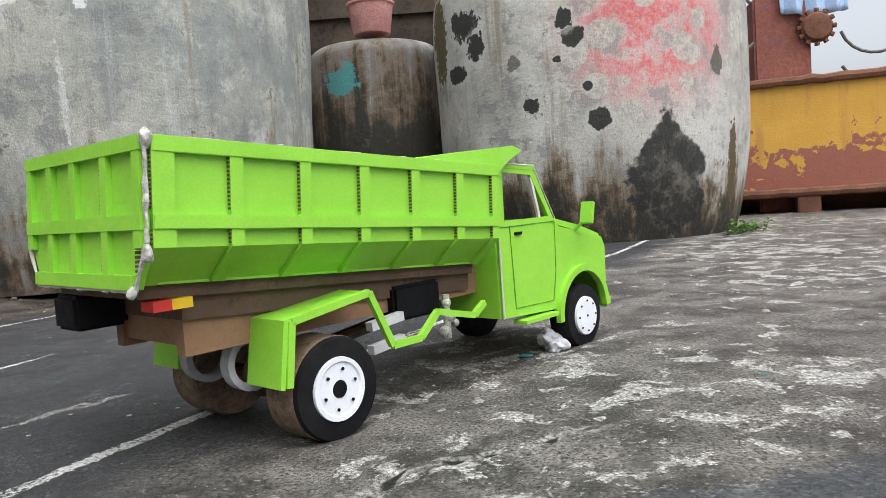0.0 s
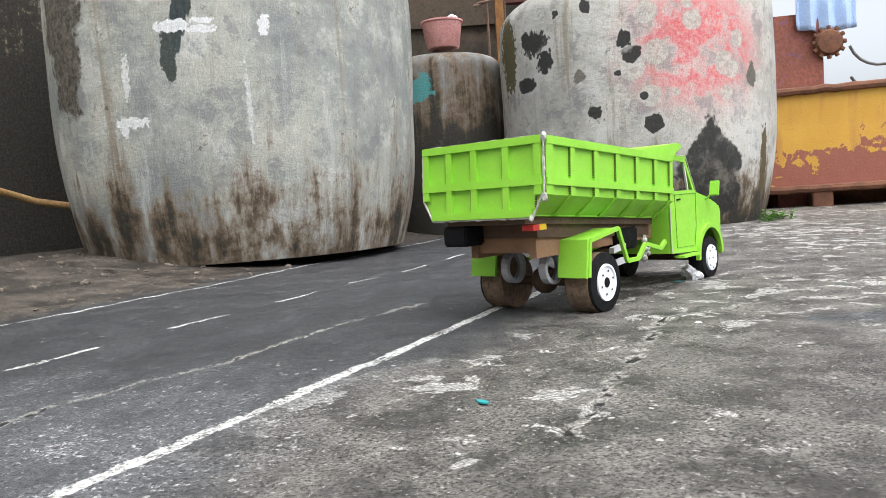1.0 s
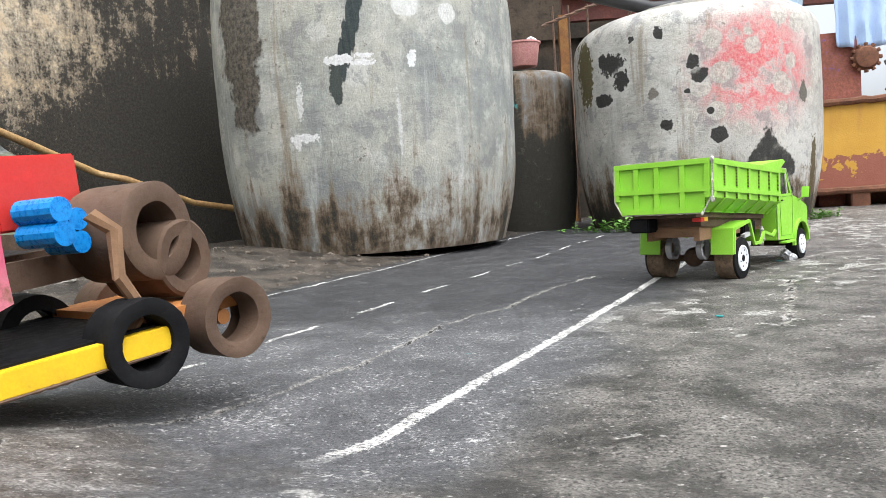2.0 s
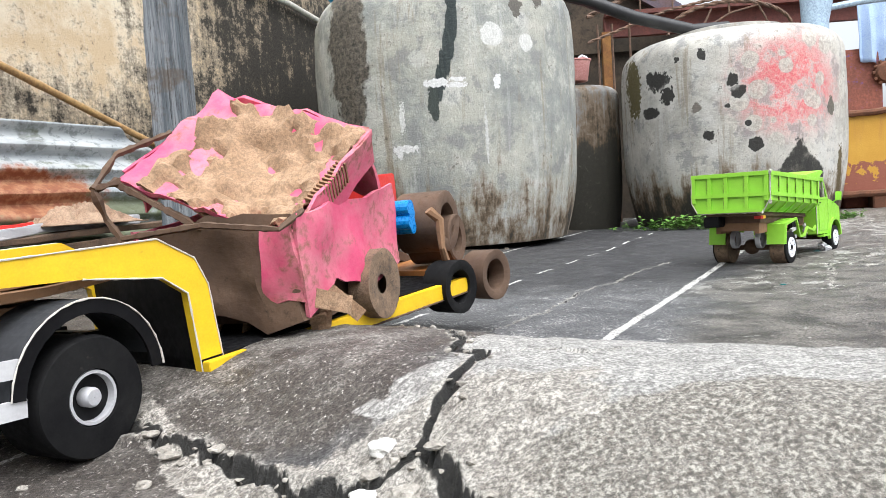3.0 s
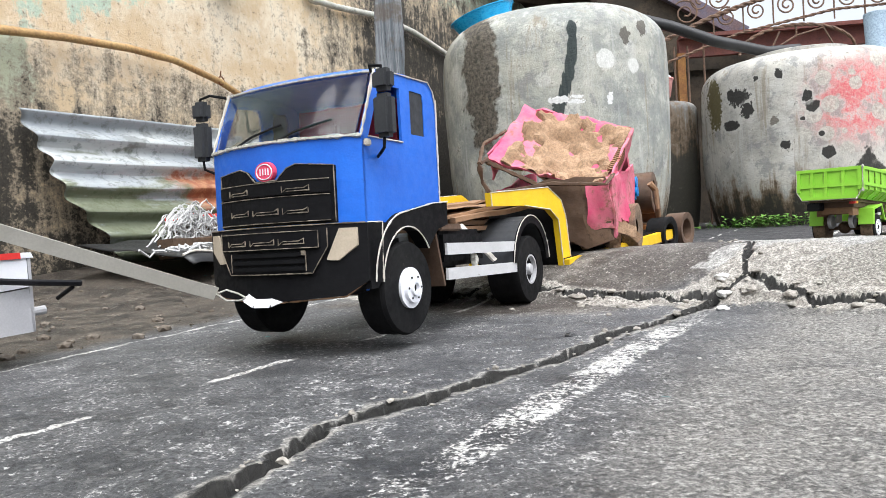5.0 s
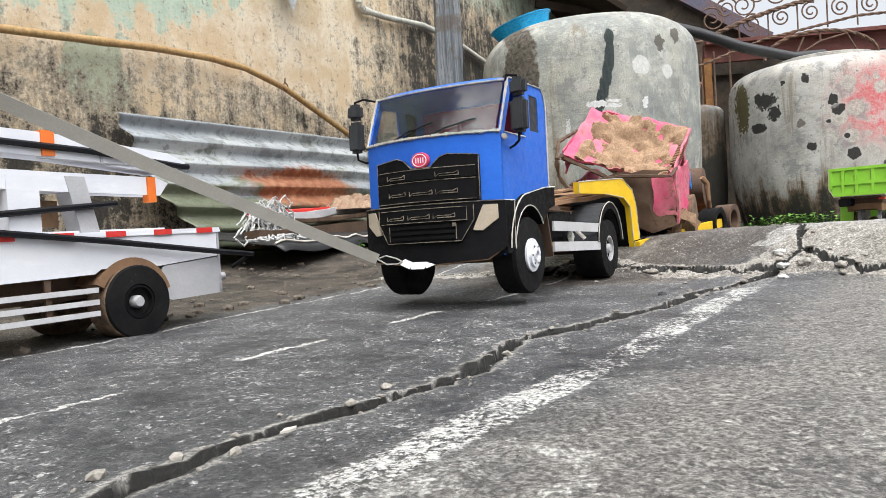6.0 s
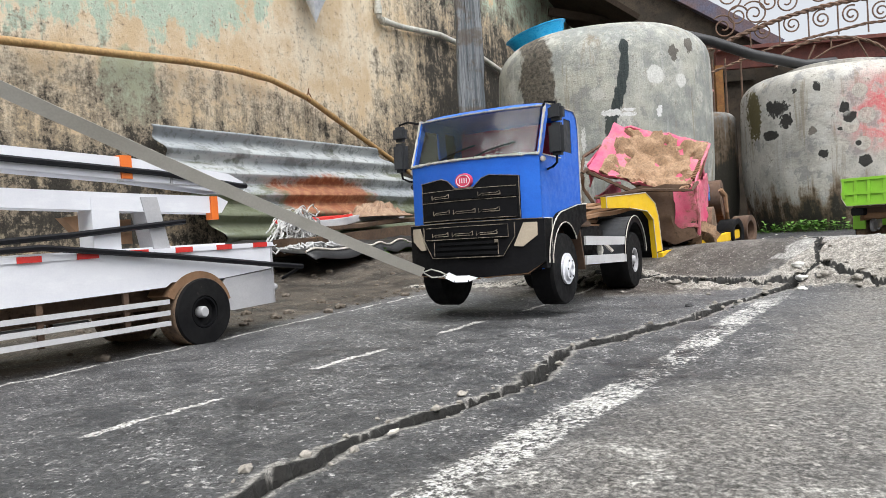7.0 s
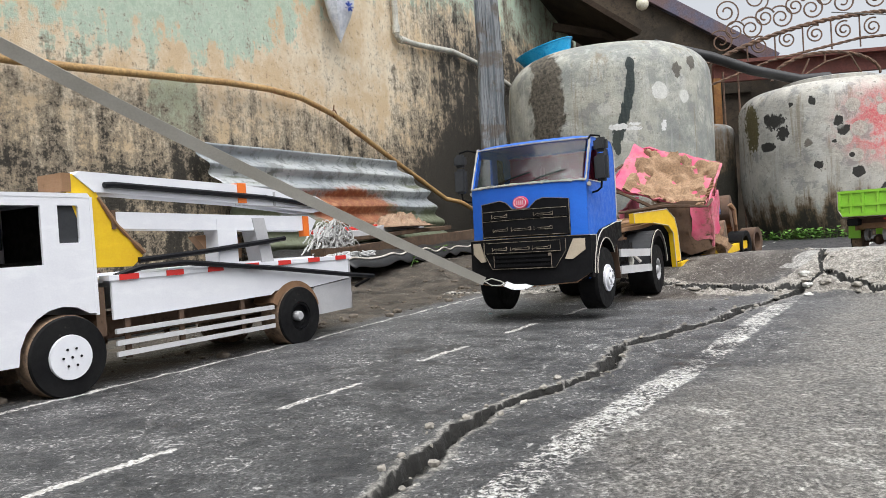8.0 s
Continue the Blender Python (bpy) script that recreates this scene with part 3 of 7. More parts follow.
tank_right_mat = tank_material("concrete_tank_spotted", TR_MARKS, 0.60, (0.36, 0.345, 0.31), (0.54, 0.52, 0.475), foot=0.30, red=(0.10, -0.58, 0.72, 0.38), moss=(0.14, -0.58, 0.22, 0.13, 0.5, 0.20))
tank_mid_mat = tank_material("concrete_tank_sooty", [], 0.95, (0.15, 0.14, 0.13), (0.24, 0.23, 0.21), teal=(-0.12, -0.27, 0.72, 0.09, 0.5, 0.08), soot=0.20, foot=0.46)


def water_tank(name, x, y, r, top, mat, label, belly=0.94, rim=0.13, lid=0.0):
    prof = []
    for k in range(25):
        t = k / 24
        z = t * (top - rim)
        # widest a little above the middle, drawn in at the foot
        w = 1 - (1 - belly) * ((t - 0.62) / 0.62) ** 2 * (1.0 if t < 0.62 else 0.5)
        if t < 0.62:
            w -= 0.06 * ((0.62 - t) / 0.62) ** 3
        prof.append((r * w, z))
    w = prof[-1][0]
    for k in range(1, 9):
        a = k / 8 * math.pi / 2
        prof.append((w - rim * 1.25 * (1 - math.cos(a)), top - rim + rim * math.sin(a)))
    end = prof[-1][0]
    bm = BM()
    lathe(bm, prof + [(end - 0.02, top - 0.03)], 72, 0.018)
    ob = part(name, bm, mat, smooth=True)
    ob.location = (x, y, gz(x, y) - 0.02)
    bm = BM()
    lathe(bm, [(end - 0.012, top - 0.02), (end - 0.001, top - 0.001), (end * 0.75, top + 0.012), (end * 0.4, top + 0.018), (0.0005, top + 0.018)], 72, 0.018)
    part("top_slab", bm, mat, ob, "cast concrete top of the tank", smooth=True)
    if lid:
        bm = BM()
        lathe(bm, [(0.001, top + 0.012), (lid, top + 0.012), (lid + 0.01, top + 0.022), (lid + 0.006, top + 0.048), (lid - 0.02, top + 0.055), (0.001, top + 0.058)], 48, 0.02)
        part("lid", bm, mat, ob, "round concrete lid", smooth=True)
    return tagged(ob, label, "water tank", "concrete water tanks")


water_tank("water_tank", -1.014, 2.286, 0.628, 1.205, tank_left_mat, "big grey concrete water tank with black streak and white paint splashes", rim=0.20)
water_tank("water_tank", 0.612, 2.999, 0.606, 1.05, tank_right_mat, "big concrete water tank with black holes and faded red paint", lid=0.30)
water_tank("water_tank", -0.26, 3.33, 0.30, 0.88, tank_mid_mat, "small soot-stained concrete tank with turquoise paint patches", 0.95, 0.06)


# ---- painted card and paper of the model trucks ----
def card(name, base, second, rough=0.55, dirt=(0.12, 0.10, 0.08), dirty=0.12, bump=0.15, spec=0.5):
    """Painted corrugated card: faint flutes, brush marks and scuffs."""
    g = Graph(name, rough, 0.0, spec)
    n1, n2, n3 = g.noise(14, 5), g.noise(90, 5, 0.65), g.noise(420, 3)
    brush = g.noise(22, 4, 0.6, g.scaled(1, 1, 3))
    c = g.mix(g.step(n1, 0.3, 0.7), base, second)
    c = g.mix(g.step(brush, 0.5, 0.75, 0.0, 0.25), c, tuple(min(1, v * 1.25 + 0.01) for v in base))
    c = g.mix(g.step(g.math("ADD", g.math("MULTIPLY", n2, 0.6), g.math("MULTIPLY", n1, 0.4)), 0.70 - dirty, 0.80 - dirty * 0.6), c, dirt)
    c = g.mix(0.09, c, g.mix(g.step(n3, 0.35, 0.65), (0.25, 0.25, 0.25), (0.72, 0.72, 0.72)), "OVERLAY")
    g.bump(g.math("ADD", brush, g.math("ADD", n1, g.math("MULTIPLY", n2, 0.7))), bump * 1.6, 0.0016)
    return g.done(c, g.step(n2, 0.3, 0.7, rough - 0.12, rough + 0.15))


green_card = card("green_painted_card", (0.250, 0.565, 0.034), (0.285, 0.615, 0.045), 0.5, (0.16, 0.42, 0.03), 0.03, 0.07)
blue_card = card("blue_painted_card", (0.012, 0.115, 0.58), (0.018, 0.15, 0.68), 0.45, (0.01, 0.04, 0.25), 0.08)
black_card = card("black_painted_card", (0.004, 0.004, 0.005), (0.009, 0.009, 0.010), 0.6, (0.05, 0.046, 0.042), 0.04, spec=0.12)
slate_card = card("slate_grey_card", (0.030, 0.032, 0.036), (0.042, 0.044, 0.048), 0.6, (0.08, 0.075, 0.07), 0.05, spec=0.3)
trim_card = card("rubbed_card_edge", (0.34, 0.29, 0.22), (0.22, 0.18, 0.14), 0.85, (0.06, 0.05, 0.04), 0.30)
beige_card = card("beige_card", (0.50, 0.42, 0.32), (0.44, 0.37, 0.28), 0.7, (0.25, 0.19, 0.13), 0.10)
pink_red = card("pinkish_red_paper", (0.70, 0.06, 0.13), (0.62, 0.05, 0.11), 0.5)
rubber_black = card("black_tyre_paint", (0.007, 0.007, 0.008), (0.014, 0.014, 0.014), 0.75, (0.06, 0.054, 0.047), 0.09, spec=0.12)
white_card = card("white_card", (0.78, 0.79, 0.83), (0.72, 0.73, 0.78), 0.6, (0.45, 0.42, 0.38), 0.03)
grey_card = card("grey_card", (0.40, 0.40, 0.42), (0.48, 0.48, 0.49), 0.6, (0.22, 0.20, 0.18), 0.08)
yellow_card = card("yellow_painted_card", (0.80, 0.53, 0.008), (0.72, 0.44, 0.01), 0.5, (0.30, 0.17, 0.03), 0.12)
pink_card = card("pink_paper", (0.58, 0.055, 0.15), (0.60, 0.19, 0.24), 0.65, (0.24, 0.11, 0.07), 0.20)
brown_card = card("bare_cardboard", (0.29, 0.165, 0.088), (0.21, 0.12, 0.065), 0.85, (0.12, 0.08, 0.05), 0.15, 0.4)
dark_brown = card("damp_cardboard", (0.085, 0.05, 0.032), (0.13, 0.08, 0.05), 0.85, (0.03, 0.02, 0.015), 0.15, 0.4)
red_card = card("red_paper", (0.62, 0.025, 0.02), (0.55, 0.04, 0.03), 0.55, (0.25, 0.03, 0.02), 0.08)
orange_card = card("orange_tape", (0.85, 0.20, 0.025), (0.80, 0.17, 0.02), 0.45)
maroon_card = card("maroon_lining", (0.42, 0.03, 0.07), (0.30, 0.02, 0.05), 0.6)
silver_card = card("silver_grey_strip", (0.58, 0.58, 0.59), (0.50, 0.50, 0.51), 0.45, (0.32, 0.30, 0.27), 0.06)
raw_edge = card("torn_card_edge", (0.60, 0.57, 0.52), (0.48, 0.44, 0.38), 0.85, (0.25, 0.2, 0.15), 0.12)
glue = worn("hot_glue", (0.50, 0.49, 0.44), (0.40, 0.39, 0.34), (0.35, 0.32, 0.28), 60, 300, 0.3, 0.1)
tread = worn("rolled_cardboard_tread", (0.27, 0.18, 0.115), (0.17, 0.115, 0.075), (0.05, 0.042, 0.035), 40, 220, 0.95, 0.5, bump=0.8)
hose_black = worn("black_plastic", (0.006, 0.006, 0.008), (0.010, 0.010, 0.012), (0.03, 0.03, 0.03), 30, 200, 0.45, 0.05, spec=0.2)
dry_mud = worn("dried_mud", (0.36, 0.235, 0.145), (0.27, 0.17, 0.10), (0.12, 0.075, 0.045), 35, 180, 0.98, 0.22, bump=1.0)
blue_plastic = worn("blue_plastic", (0.01, 0.22, 0.62), (0.01, 0.25, 0.68), (0.01, 0.15, 0.45), 20, 200, 0.3, 0.02)


def film_material():
    """Clear plastic film with scuffs, tinted a little."""
    g = Graph("windscreen_film", 0.07)
    g.b.inputs["Transmission Weight"].default_value = 1.0
    g.b.inputs["IOR"].default_value = 1.32
    g.bump(g.noise(7, 2, 0.45, None, 0.6), 0.7, 0.03)
    g.b.inputs["Coat Weight"].default_value = 0.15
    g.b.inputs["Coat Roughness"].default_value = 0.05
    return g.done((0.62, 0.60, 0.62), g.step(g.noise(30, 4), 0.4, 0.75, 0.02, 0.12))


film = film_material()


def spin(x, y, z):
    """A lathe's axis laid along y, at a place."""
    return Matrix.Translation((x, y, z)) @ Matrix.Rotation(radians(-90), 4, "X")


def wheel(parent, x, y_out, r, width, side, rim_mat, rim_r, style="disc", treadmat=None, seed=0, out=None):
    """A wheel of rolled card: y_out is its outer face."""
    s = (1 if y_out > 0 else -1) if out is None else out
    flip = Matrix.Identity(4) if s > 0 else Matrix.Rotation(radians(180), 4, "X")
    bm = BM()
    lathe(bm, [(0.001, -width), (r * 0.95, -width), (r, -width + 0.003), (r * 0.992, -width * 0.7), (r, -width * 0.5), (r * 0.99, -width * 0.25), (r, -0.003), (r * 0.965, 0.0), (r * 0.88, -0.004), (r * 0.55, -0.014), (0.001, -0.014)], 40, 0.012, flip)
    w = part("wheel", bm, treadmat or tread, parent, smooth=True)
    w.matrix_local = spin(x, y_out, r * 0.99)
    bm = BM()
    lathe(bm, [(r * 0.985, -0.004), (r * 0.99, -0.001), (r * 0.955, 0.0022), (r * 0.80, 0.003), (rim_r * 1.03, 0.003), (rim_r * 0.98, -0.004 if style == "deep" else 0.0015), (rim_r * 0.4, -0.010 if style == "deep" else 0.0015), (0.001, -0.010 if style == "deep" else 0.0015)], 40, 0.006, flip)
    part("tyre_side", bm, side, w, smooth=True)
    bm = BM()
    if style == "deep":
        lathe(bm, [(rim_r, -0.003), (rim_r * 0.97, 0.002), (rim_r * 0.86, 0.002), (rim_r * 0.82, -0.008), (rim_r * 0.80, -0.008)], 32, 0, flip)
    elif style == "ring":
        lathe(bm, [(rim_r, 0.001), (rim_r * 0.98, 0.0045), (rim_r * 0.85, 0.0045), (rim_r * 0.80, 0.003), (rim_r * 0.30, 0.0035), (rim_r * 0.28, 0.0035), (rim_r * 0.27, 0.0018)], 36, 0, flip)
    elif style == "stack":
        lathe(bm, [(rim_r, 0.002), (rim_r, 0.006), (rim_r * 0.74, 0.006), (rim_r * 0.72, 0.0105), (rim_r * 0.40, 0.0105), (rim_r * 0.38, 0.0135), (rim_r * 0.24, 0.0135), (rim_r * 0.22, 0.008), (0.0005, 0.008)], 36, 0, flip)
    else:
        lathe(bm, [(rim_r, 0.002), (rim_r * 0.98, 0.0055), (rim_r * 0.10, 0.0062), (0.0005, 0.0062)], 36, 0, flip)
    part("rim", bm, rim_mat, w, smooth=style != "stack")
    if style == "deep":
        bm = BM()
        lathe(bm, [(rim_r * 0.36, -0.011), (rim_r * 0.36, 0.0), (rim_r * 0.28, 0.003), (0.0005, 0.003)], 20, 0, flip)
        part("hub_cap", bm, grey_card, w, "grey hub cap", smooth=True)
    if style in ("disc", "ring", "stack"):
        bm = BM()
        n = {"disc": 6, "ring": 5, "stack": 6}[style]
        rr = {"disc": 0.42, "ring": 0.56, "stack": 0.57}[style] * rim_r
        h = {"disc": 0.0066, "ring": 0.0042, "stack": 0.0109}[style]
        if parent.name.startswith("dump"):
            n = 8 if style == "disc" else 6
            rr = rim_r * (0.78 if style == "disc" else 0.62)
        for k in range(n):
            a = k * math.tau / n + seed
            c = flip @ Vector((rr * math.cos(a), rr * math.sin(a), h))
            d = flip @ Vector((rr * math.cos(a), rr * math.sin(a), h + 0.0008))
            bar(bm, c, d, rim_r * 0.055, seg=8)
            part("lug_hole", bm, black_card, w)
            bm = BM()
        if style == "stack":
            bar(bm, flip @ Vector((0, 0, 0.007)), flip @ Vector((0, 0, 0.0095)), rim_r * 0.21, seg=14)
        if style == "ring":
            bar(bm, flip @ Vector((0, 0, 0.001)), flip @ Vector((0, 0, 0.0042)), rim_r * 0.26, seg=14)
        if style == "disc":
            bar(bm, flip @ Vector((0, 0, 0.0060)), flip @ Vector((0, 0, 0.0070)), rim_r * 0.06, seg=8)
        part("hub_hole", bm, black_card, w, "dark hub hole")
    return w


def ribbon(bm, pts, r=0.0011, seed=0):
    """A thin uneven bead along an edge."""
    out = []
    for a, b in zip(pts, pts[1:]):
        a, b = Vector(a), Vector(b)
        n = max(2, int((b - a).length / 0.006))
        out += [a.lerp(b, k / n) for k in range(n)]
    out.append(Vector(pts[-1]))
    tube(bm, out, [r * (1 + 0.9 * noise.noise(p * 160 + Vector((seed, 0, 0)))) for p in out], 5)


# ---- the green dump truck ----
def dump_truck():
    ox, oy = -0.168, 0.655
    t = empty("dump_truck", pose(ox, oy, gz(ox, oy) - 0.001, 0, 0, 48.2), "bright green cardboard dump truck model parked on the road", "toy truck", "model trucks")
    tilt = Matrix.Translation((-0.148, 0, 0.149)) @ Matrix.Rotation(math.atan(0.070), 4, "Y")
    L, top, ch, hw, lw = 0.366, 0.097, 0.024, 0.100, 0.072

    def bedpart(name, bm, mat, label="", bevel=0.0, parent=None):
        bmesh.ops.transform(bm, matrix=tilt, verts=bm.verts[:])
        return part(name, bm, mat, parent or t, label, bevel=bevel)

    th = 0.004
    bm = BM()
    box(bm, 0.0, L, -lw, lw, -0.002, th)
    floor_ = bedpart("bed_floor", bm, green_card)
    for s in (-1, 1):
        bm = BM()
        # wall with its chamfered foot, as one bent sheet
        prof = [(hw, top), (hw, ch), (lw, 0.0), (lw - 0.003, 0.003), (hw - th, ch + 0.002), (hw - th, top)]
        a = [bm.verts.new((0, s * y, z)) for y, z in prof]
        b = [bm.verts.new((L, s * y, z)) for y, z in prof]
        for i in range(6):
            j = (i + 1) % 6
            bm.faces.new((a[i], a[j], b[j], b[i]))
        bm.faces.new(a)
        bm.faces.new(b[::-1])
        bedpart("bed_side", bm, green_card)
        # upright ribs that follow the chamfer
        for k in range(7):
            x = min(L - 0.006, max(0.006, k * L / 6))
            bm = BM()
            w = 0.0052 if k else 0.008
            pr = [(hw, top - 0.002), (hw + 0.004, top - 0.002), (hw + 0.004, ch), (lw + 0.003, -0.002), (lw, 0.0), (hw, ch)]
            a = [bm.verts.new((x - w, s * y, z)) for y, z in pr]
            b = [bm.verts.new((x + w, s * y, z)) for y, z in pr]
            for i in range(6):
                j = (i + 1) % 6
                bm.faces.new((a[i], a[j], b[j], b[i]))
            bm.faces.new(a)
            bm.faces.new(b[::-1])
            rib = bedpart("rib", bm, green_card)
            bm = BM()
            for q in range(22):
                z0 = ch + 0.002 + q * (top - ch - 0.008) / 22
                if not 0.036 < z0 < 0.047:
                    box(bm, x - w - 0.0007, x - w + 0.0002, min(s * (hw + 0.0006), s * (hw + 0.0034)), max(s * (hw + 0.0006), s * (hw + 0.0034)), z0, z0 + 0.0016)
            bedpart("flute_strip", bm, dark_brown, "dark open flutes of the cut card", parent=rib)
        for z0, z1, p in ((top - 0.010, top + 0.001, 0.0048), (0.036, 0.046, 0.0052)):
            bm = BM()
            box(bm, -0.002, L, min(s * (hw - 0.002), s * (hw + p)), max(s * (hw - 0.002), s * (hw + p)), z0, z1)
            bedpart("side_rail", bm, green_card, bevel=0.0006)
    # tailgate
    bm = BM()
    pr = [(-hw, top), (-hw, ch), (-lw - 0.012, -0.004), (lw + 0.012, -0.004), (hw, ch), (hw, top)]
    a = [bm.verts.new((-0.004, y, z)) for y, z in pr]
    b = [bm.verts.new((0.0, y, z)) for y, z in pr]
    for i in range(6):
        j = (i + 1) % 6
        bm.faces.new((a[i], a[j], b[j], b[i]))
    bm.faces.new(a)
    bm.faces.new(b[::-1])
    gate = bedpart("tailgate", bm, green_card)
    for y in (-0.094, -0.045, 0.008, 0.052, 0.094):
        bm = BM()
        box(bm, -0.0085, -0.004, y - 0.005, y + 0.005, 0.002 if abs(y) < 0.09 else ch, top - 0.002)
        bedpart("rib", bm, green_card, parent=gate)
    for z0, z1 in ((top - 0.009, top + 0.001), (0.036, 0.046), (-0.004, 0.006)):
        bm = BM()
        w = hw if z0 > 0.02 else lw + 0.012
        box(bm, -0.009, -0.004, -w, w, z0, z1)
        bedpart("rail", bm, green_card, parent=gate)
    for y in (-0.0905, -0.0395, 0.0135, 0.0575):
        bm = BM()
        for q in range(26):
            z0 = 0.008 + q * (top - 0.018) / 26
            if not 0.034 < z0 < 0.047:
                box(bm, -0.0082, -0.0045, y - 0.0003, y + 0.0006, z0, z0 + 0.002)
        bedpart("flute_strip", bm, dark_brown, "dark open flutes of the cut card", parent=gate)
    bm = BM()
    ribbon(bm, [(-0.006, -hw - 0.003, top + 0.001), (-0.006, -hw - 0.003, ch + 0.004), (-0.006, -lw - 0.012, -0.005)], 0.0014)
    ribbon(bm, [(0.0, -hw - 0.001, top + 0.001), (L, -hw - 0.001, top + 0.001)], 0.0005, 3)
    ribbon(bm, [(-0.006, -hw, top + 0.001), (-0.006, hw, top + 0.001)], 0.0007, 5)
    for p, r in (((-0.005, -hw - 0.003, top - 0.002), 0.006), ((-0.006, -hw - 0.004, 0.020), 0.005), ((-0.008, -lw - 0.012, -0.006), 0.004)):
        bmesh.ops.create_icosphere(bm, subdivisions=3, radius=r * 0.8, matrix=Matrix.Translation(p) @ Matrix.Diagonal((1, 0.8, 1.5, 1)))
    rough_up(bm, 0.0016, 140, 2)
    bedpart("glue_bead", bm, glue, "whitish blobs of hot glue")
    bm = BM()
    ribbon(bm, [(-0.006, hw + 0.001, top), (-0.006, hw + 0.001, ch), (-0.006, lw + 0.012, -0.005), (-0.006, -lw - 0.012, -0.005)], 0.0016, 8)
    bedpart("raw_edge", bm, raw_edge, "bare torn card edge")
    # front wall and the visor over the cab
    bm = BM()
    box(bm, L - 0.004, L, -hw, hw, ch, top)
    bedpart("bed_front", bm, green_card)
    bm = BM()
    a = [(L - 0.125, top), (L - 0.01, top + 0.018), (L + 0.030, top + 0.024), (L + 0.046, top + 0.020), (L + 0.020, top + 0.006), (L - 0.002, top - 0.012)]
    for s in (-1, 1):
        y0, y1 = sorted((s * hw, s * (hw - th)))
        prism(bm, a, y0, y1)
    prism(bm, [(L - 0.004, top), (L + 0.030, top + 0.024), (L + 0.046, top + 0.019), (L + 0.044, top + 0.015), (L + 0.028, top + 0.020), (L, top - 0.004)], -hw + th, hw - th)
    bedpart("visor", bm, green_card)

    # chassis
    bm = BM()
    for s in (-1, 1):
        box(bm, -0.108, 0.26, s * 0.050 - 0.006, s * 0.050 + 0.006, 0.088, 0.128)
    box(bm, -0.105, -0.098, -0.044, 0.044, 0.095, 0.128)
    part("chassis", bm, brown_card, t, "bare brown cardboard chassis")
    for x in (0.04, 0.12, 0.20):
        bm = BM()
        box(bm, x, x + 0.01, -0.043, 0.043, 0.092, 0.110)
        part("cross_member", bm, brown_card, t)
    bm = BM()
    box(bm, 0.004, L, -0.066, 0.066, -0.012, -0.0025)
    box(bm, 0.040, L, -0.060, 0.060, -0.030, -0.012)
    bedpart("subframe", bm, dark_brown)
    bm = BM()
    bar(bm, (0, -0.085, 0.043), (0, 0.085, 0.043), 0.007)
    bmesh.ops.create_uvsphere(bm, u_segments=14, v_segments=8, radius=0.021, matrix=Matrix.Translation((0, 0.005, 0.045)))
    bar(bm, (0.392, -0.075, 0.039), (0.392, 0.075, 0.039), 0.006)
    bar(bm, (0.0, 0.005, 0.05), (0.25, 0.005, 0.08), 0.007)
    part("axle", bm, dark_brown, t)
    bm = BM()
    for s in (-1, 1):
        lathe(bm, [(0.018, -0.006), (0.024, -0.006), (0.024, 0.006), (0.018, 0.006)], 20, 0, spin(-0.04, s * 0.033, 0.068))
    part("spring_ring", bm, grey_card, t, "grey paper rings")
    bm = BM()
    box(bm, -0.150, -0.108, 0.030, 0.072, 0.108, 0.136)
    part("rear_box", bm, black_card, t, bevel=0.003)
    for mat, x0, x1, lab in ((red_card, -0.138, -0.124, "red tail light"), (yellow_card, -0.124, -0.108, "yellow tail light")):
        bm = BM()
        box(bm, x0, x1, -0.074, -0.056, 0.127, 0.1345)
        part("tail_light", bm, mat, t, lab)
    # battery box, tank and the grey hoops between the axles
    bm = BM()
    box(bm, 0.10, 0.165, -0.066, -0.045, 0.078, 0.112)
    part("battery_box", bm, black_card, t, bevel=0.003)
    for z in (0.062, 0.083):
        bm = BM()
        flat_bar(bm, (0.055, -0.078, z), (0.098, -0.075, z + 0.003), 0.008, 0.008)
        part("side_guard", bm, silver_card, t)
    bm = BM()
    for x, z, r in ((0.150, 0.062, 0.006), (0.157, 0.076, 0.007), (0.154, 0.090, 0.005), (0.166, 0.068, 0.004)):
        bmesh.ops.create_icosphere(bm, subdivisions=2, radius=r, matrix=Matrix.Translation((x, -0.082, z)))
    bar(bm, (0.154, -0.082, 0.055), (0.154, -0.082, 0.098), 0.0035, seg=8)
    part("air_bottle", bm, glue, t, "white glue-smeared fittings")
    # rear mudguards: a bent strip, and the long side strip with its dips
    for s in (-1, 1):
        y0, y1 = sorted((s * 0.100, s * 0.055))
        bm = BM()
        pr = [(-0.058, 0.056), (-0.050, 0.108), (0.040, 0.118), (0.043, 0.115), (-0.046, 0.103), (-0.054, 0.055)]
        prism(bm, pr, y0, y1)
        part("mudguard", bm, green_card, t)
        y0, y1 = sorted((s * 0.1015, s * 0.0985))
        bm = BM()
        line = [(-0.050, 0.056), (-0.043, 0.106), (0.038, 0.117), (0.062, 0.067), (0.098, 0.067), (0.122, 0.087), (0.175, 0.075), (0.192, 0.085)]
        w = 0.006
        for (xa, za), (xb, zb) in zip(line, line[1:]):
            flat_bar(bm, (xa, s * 0.099, za), (xb, s * 0.099, zb), 0.005, w)
        part("mudguard_strip", bm, green_card, t)
    # cab
    for s in (-1, 1):
        y0, y1 = sorted((s * 0.090, s * 0.086))
        bm = BM()
        arch = [(0.392 + 0.050 * math.cos(a), 0.044 + 0.050 * math.sin(a)) for a in [math.pi * (1 - k / 10) for k in range(11)]]
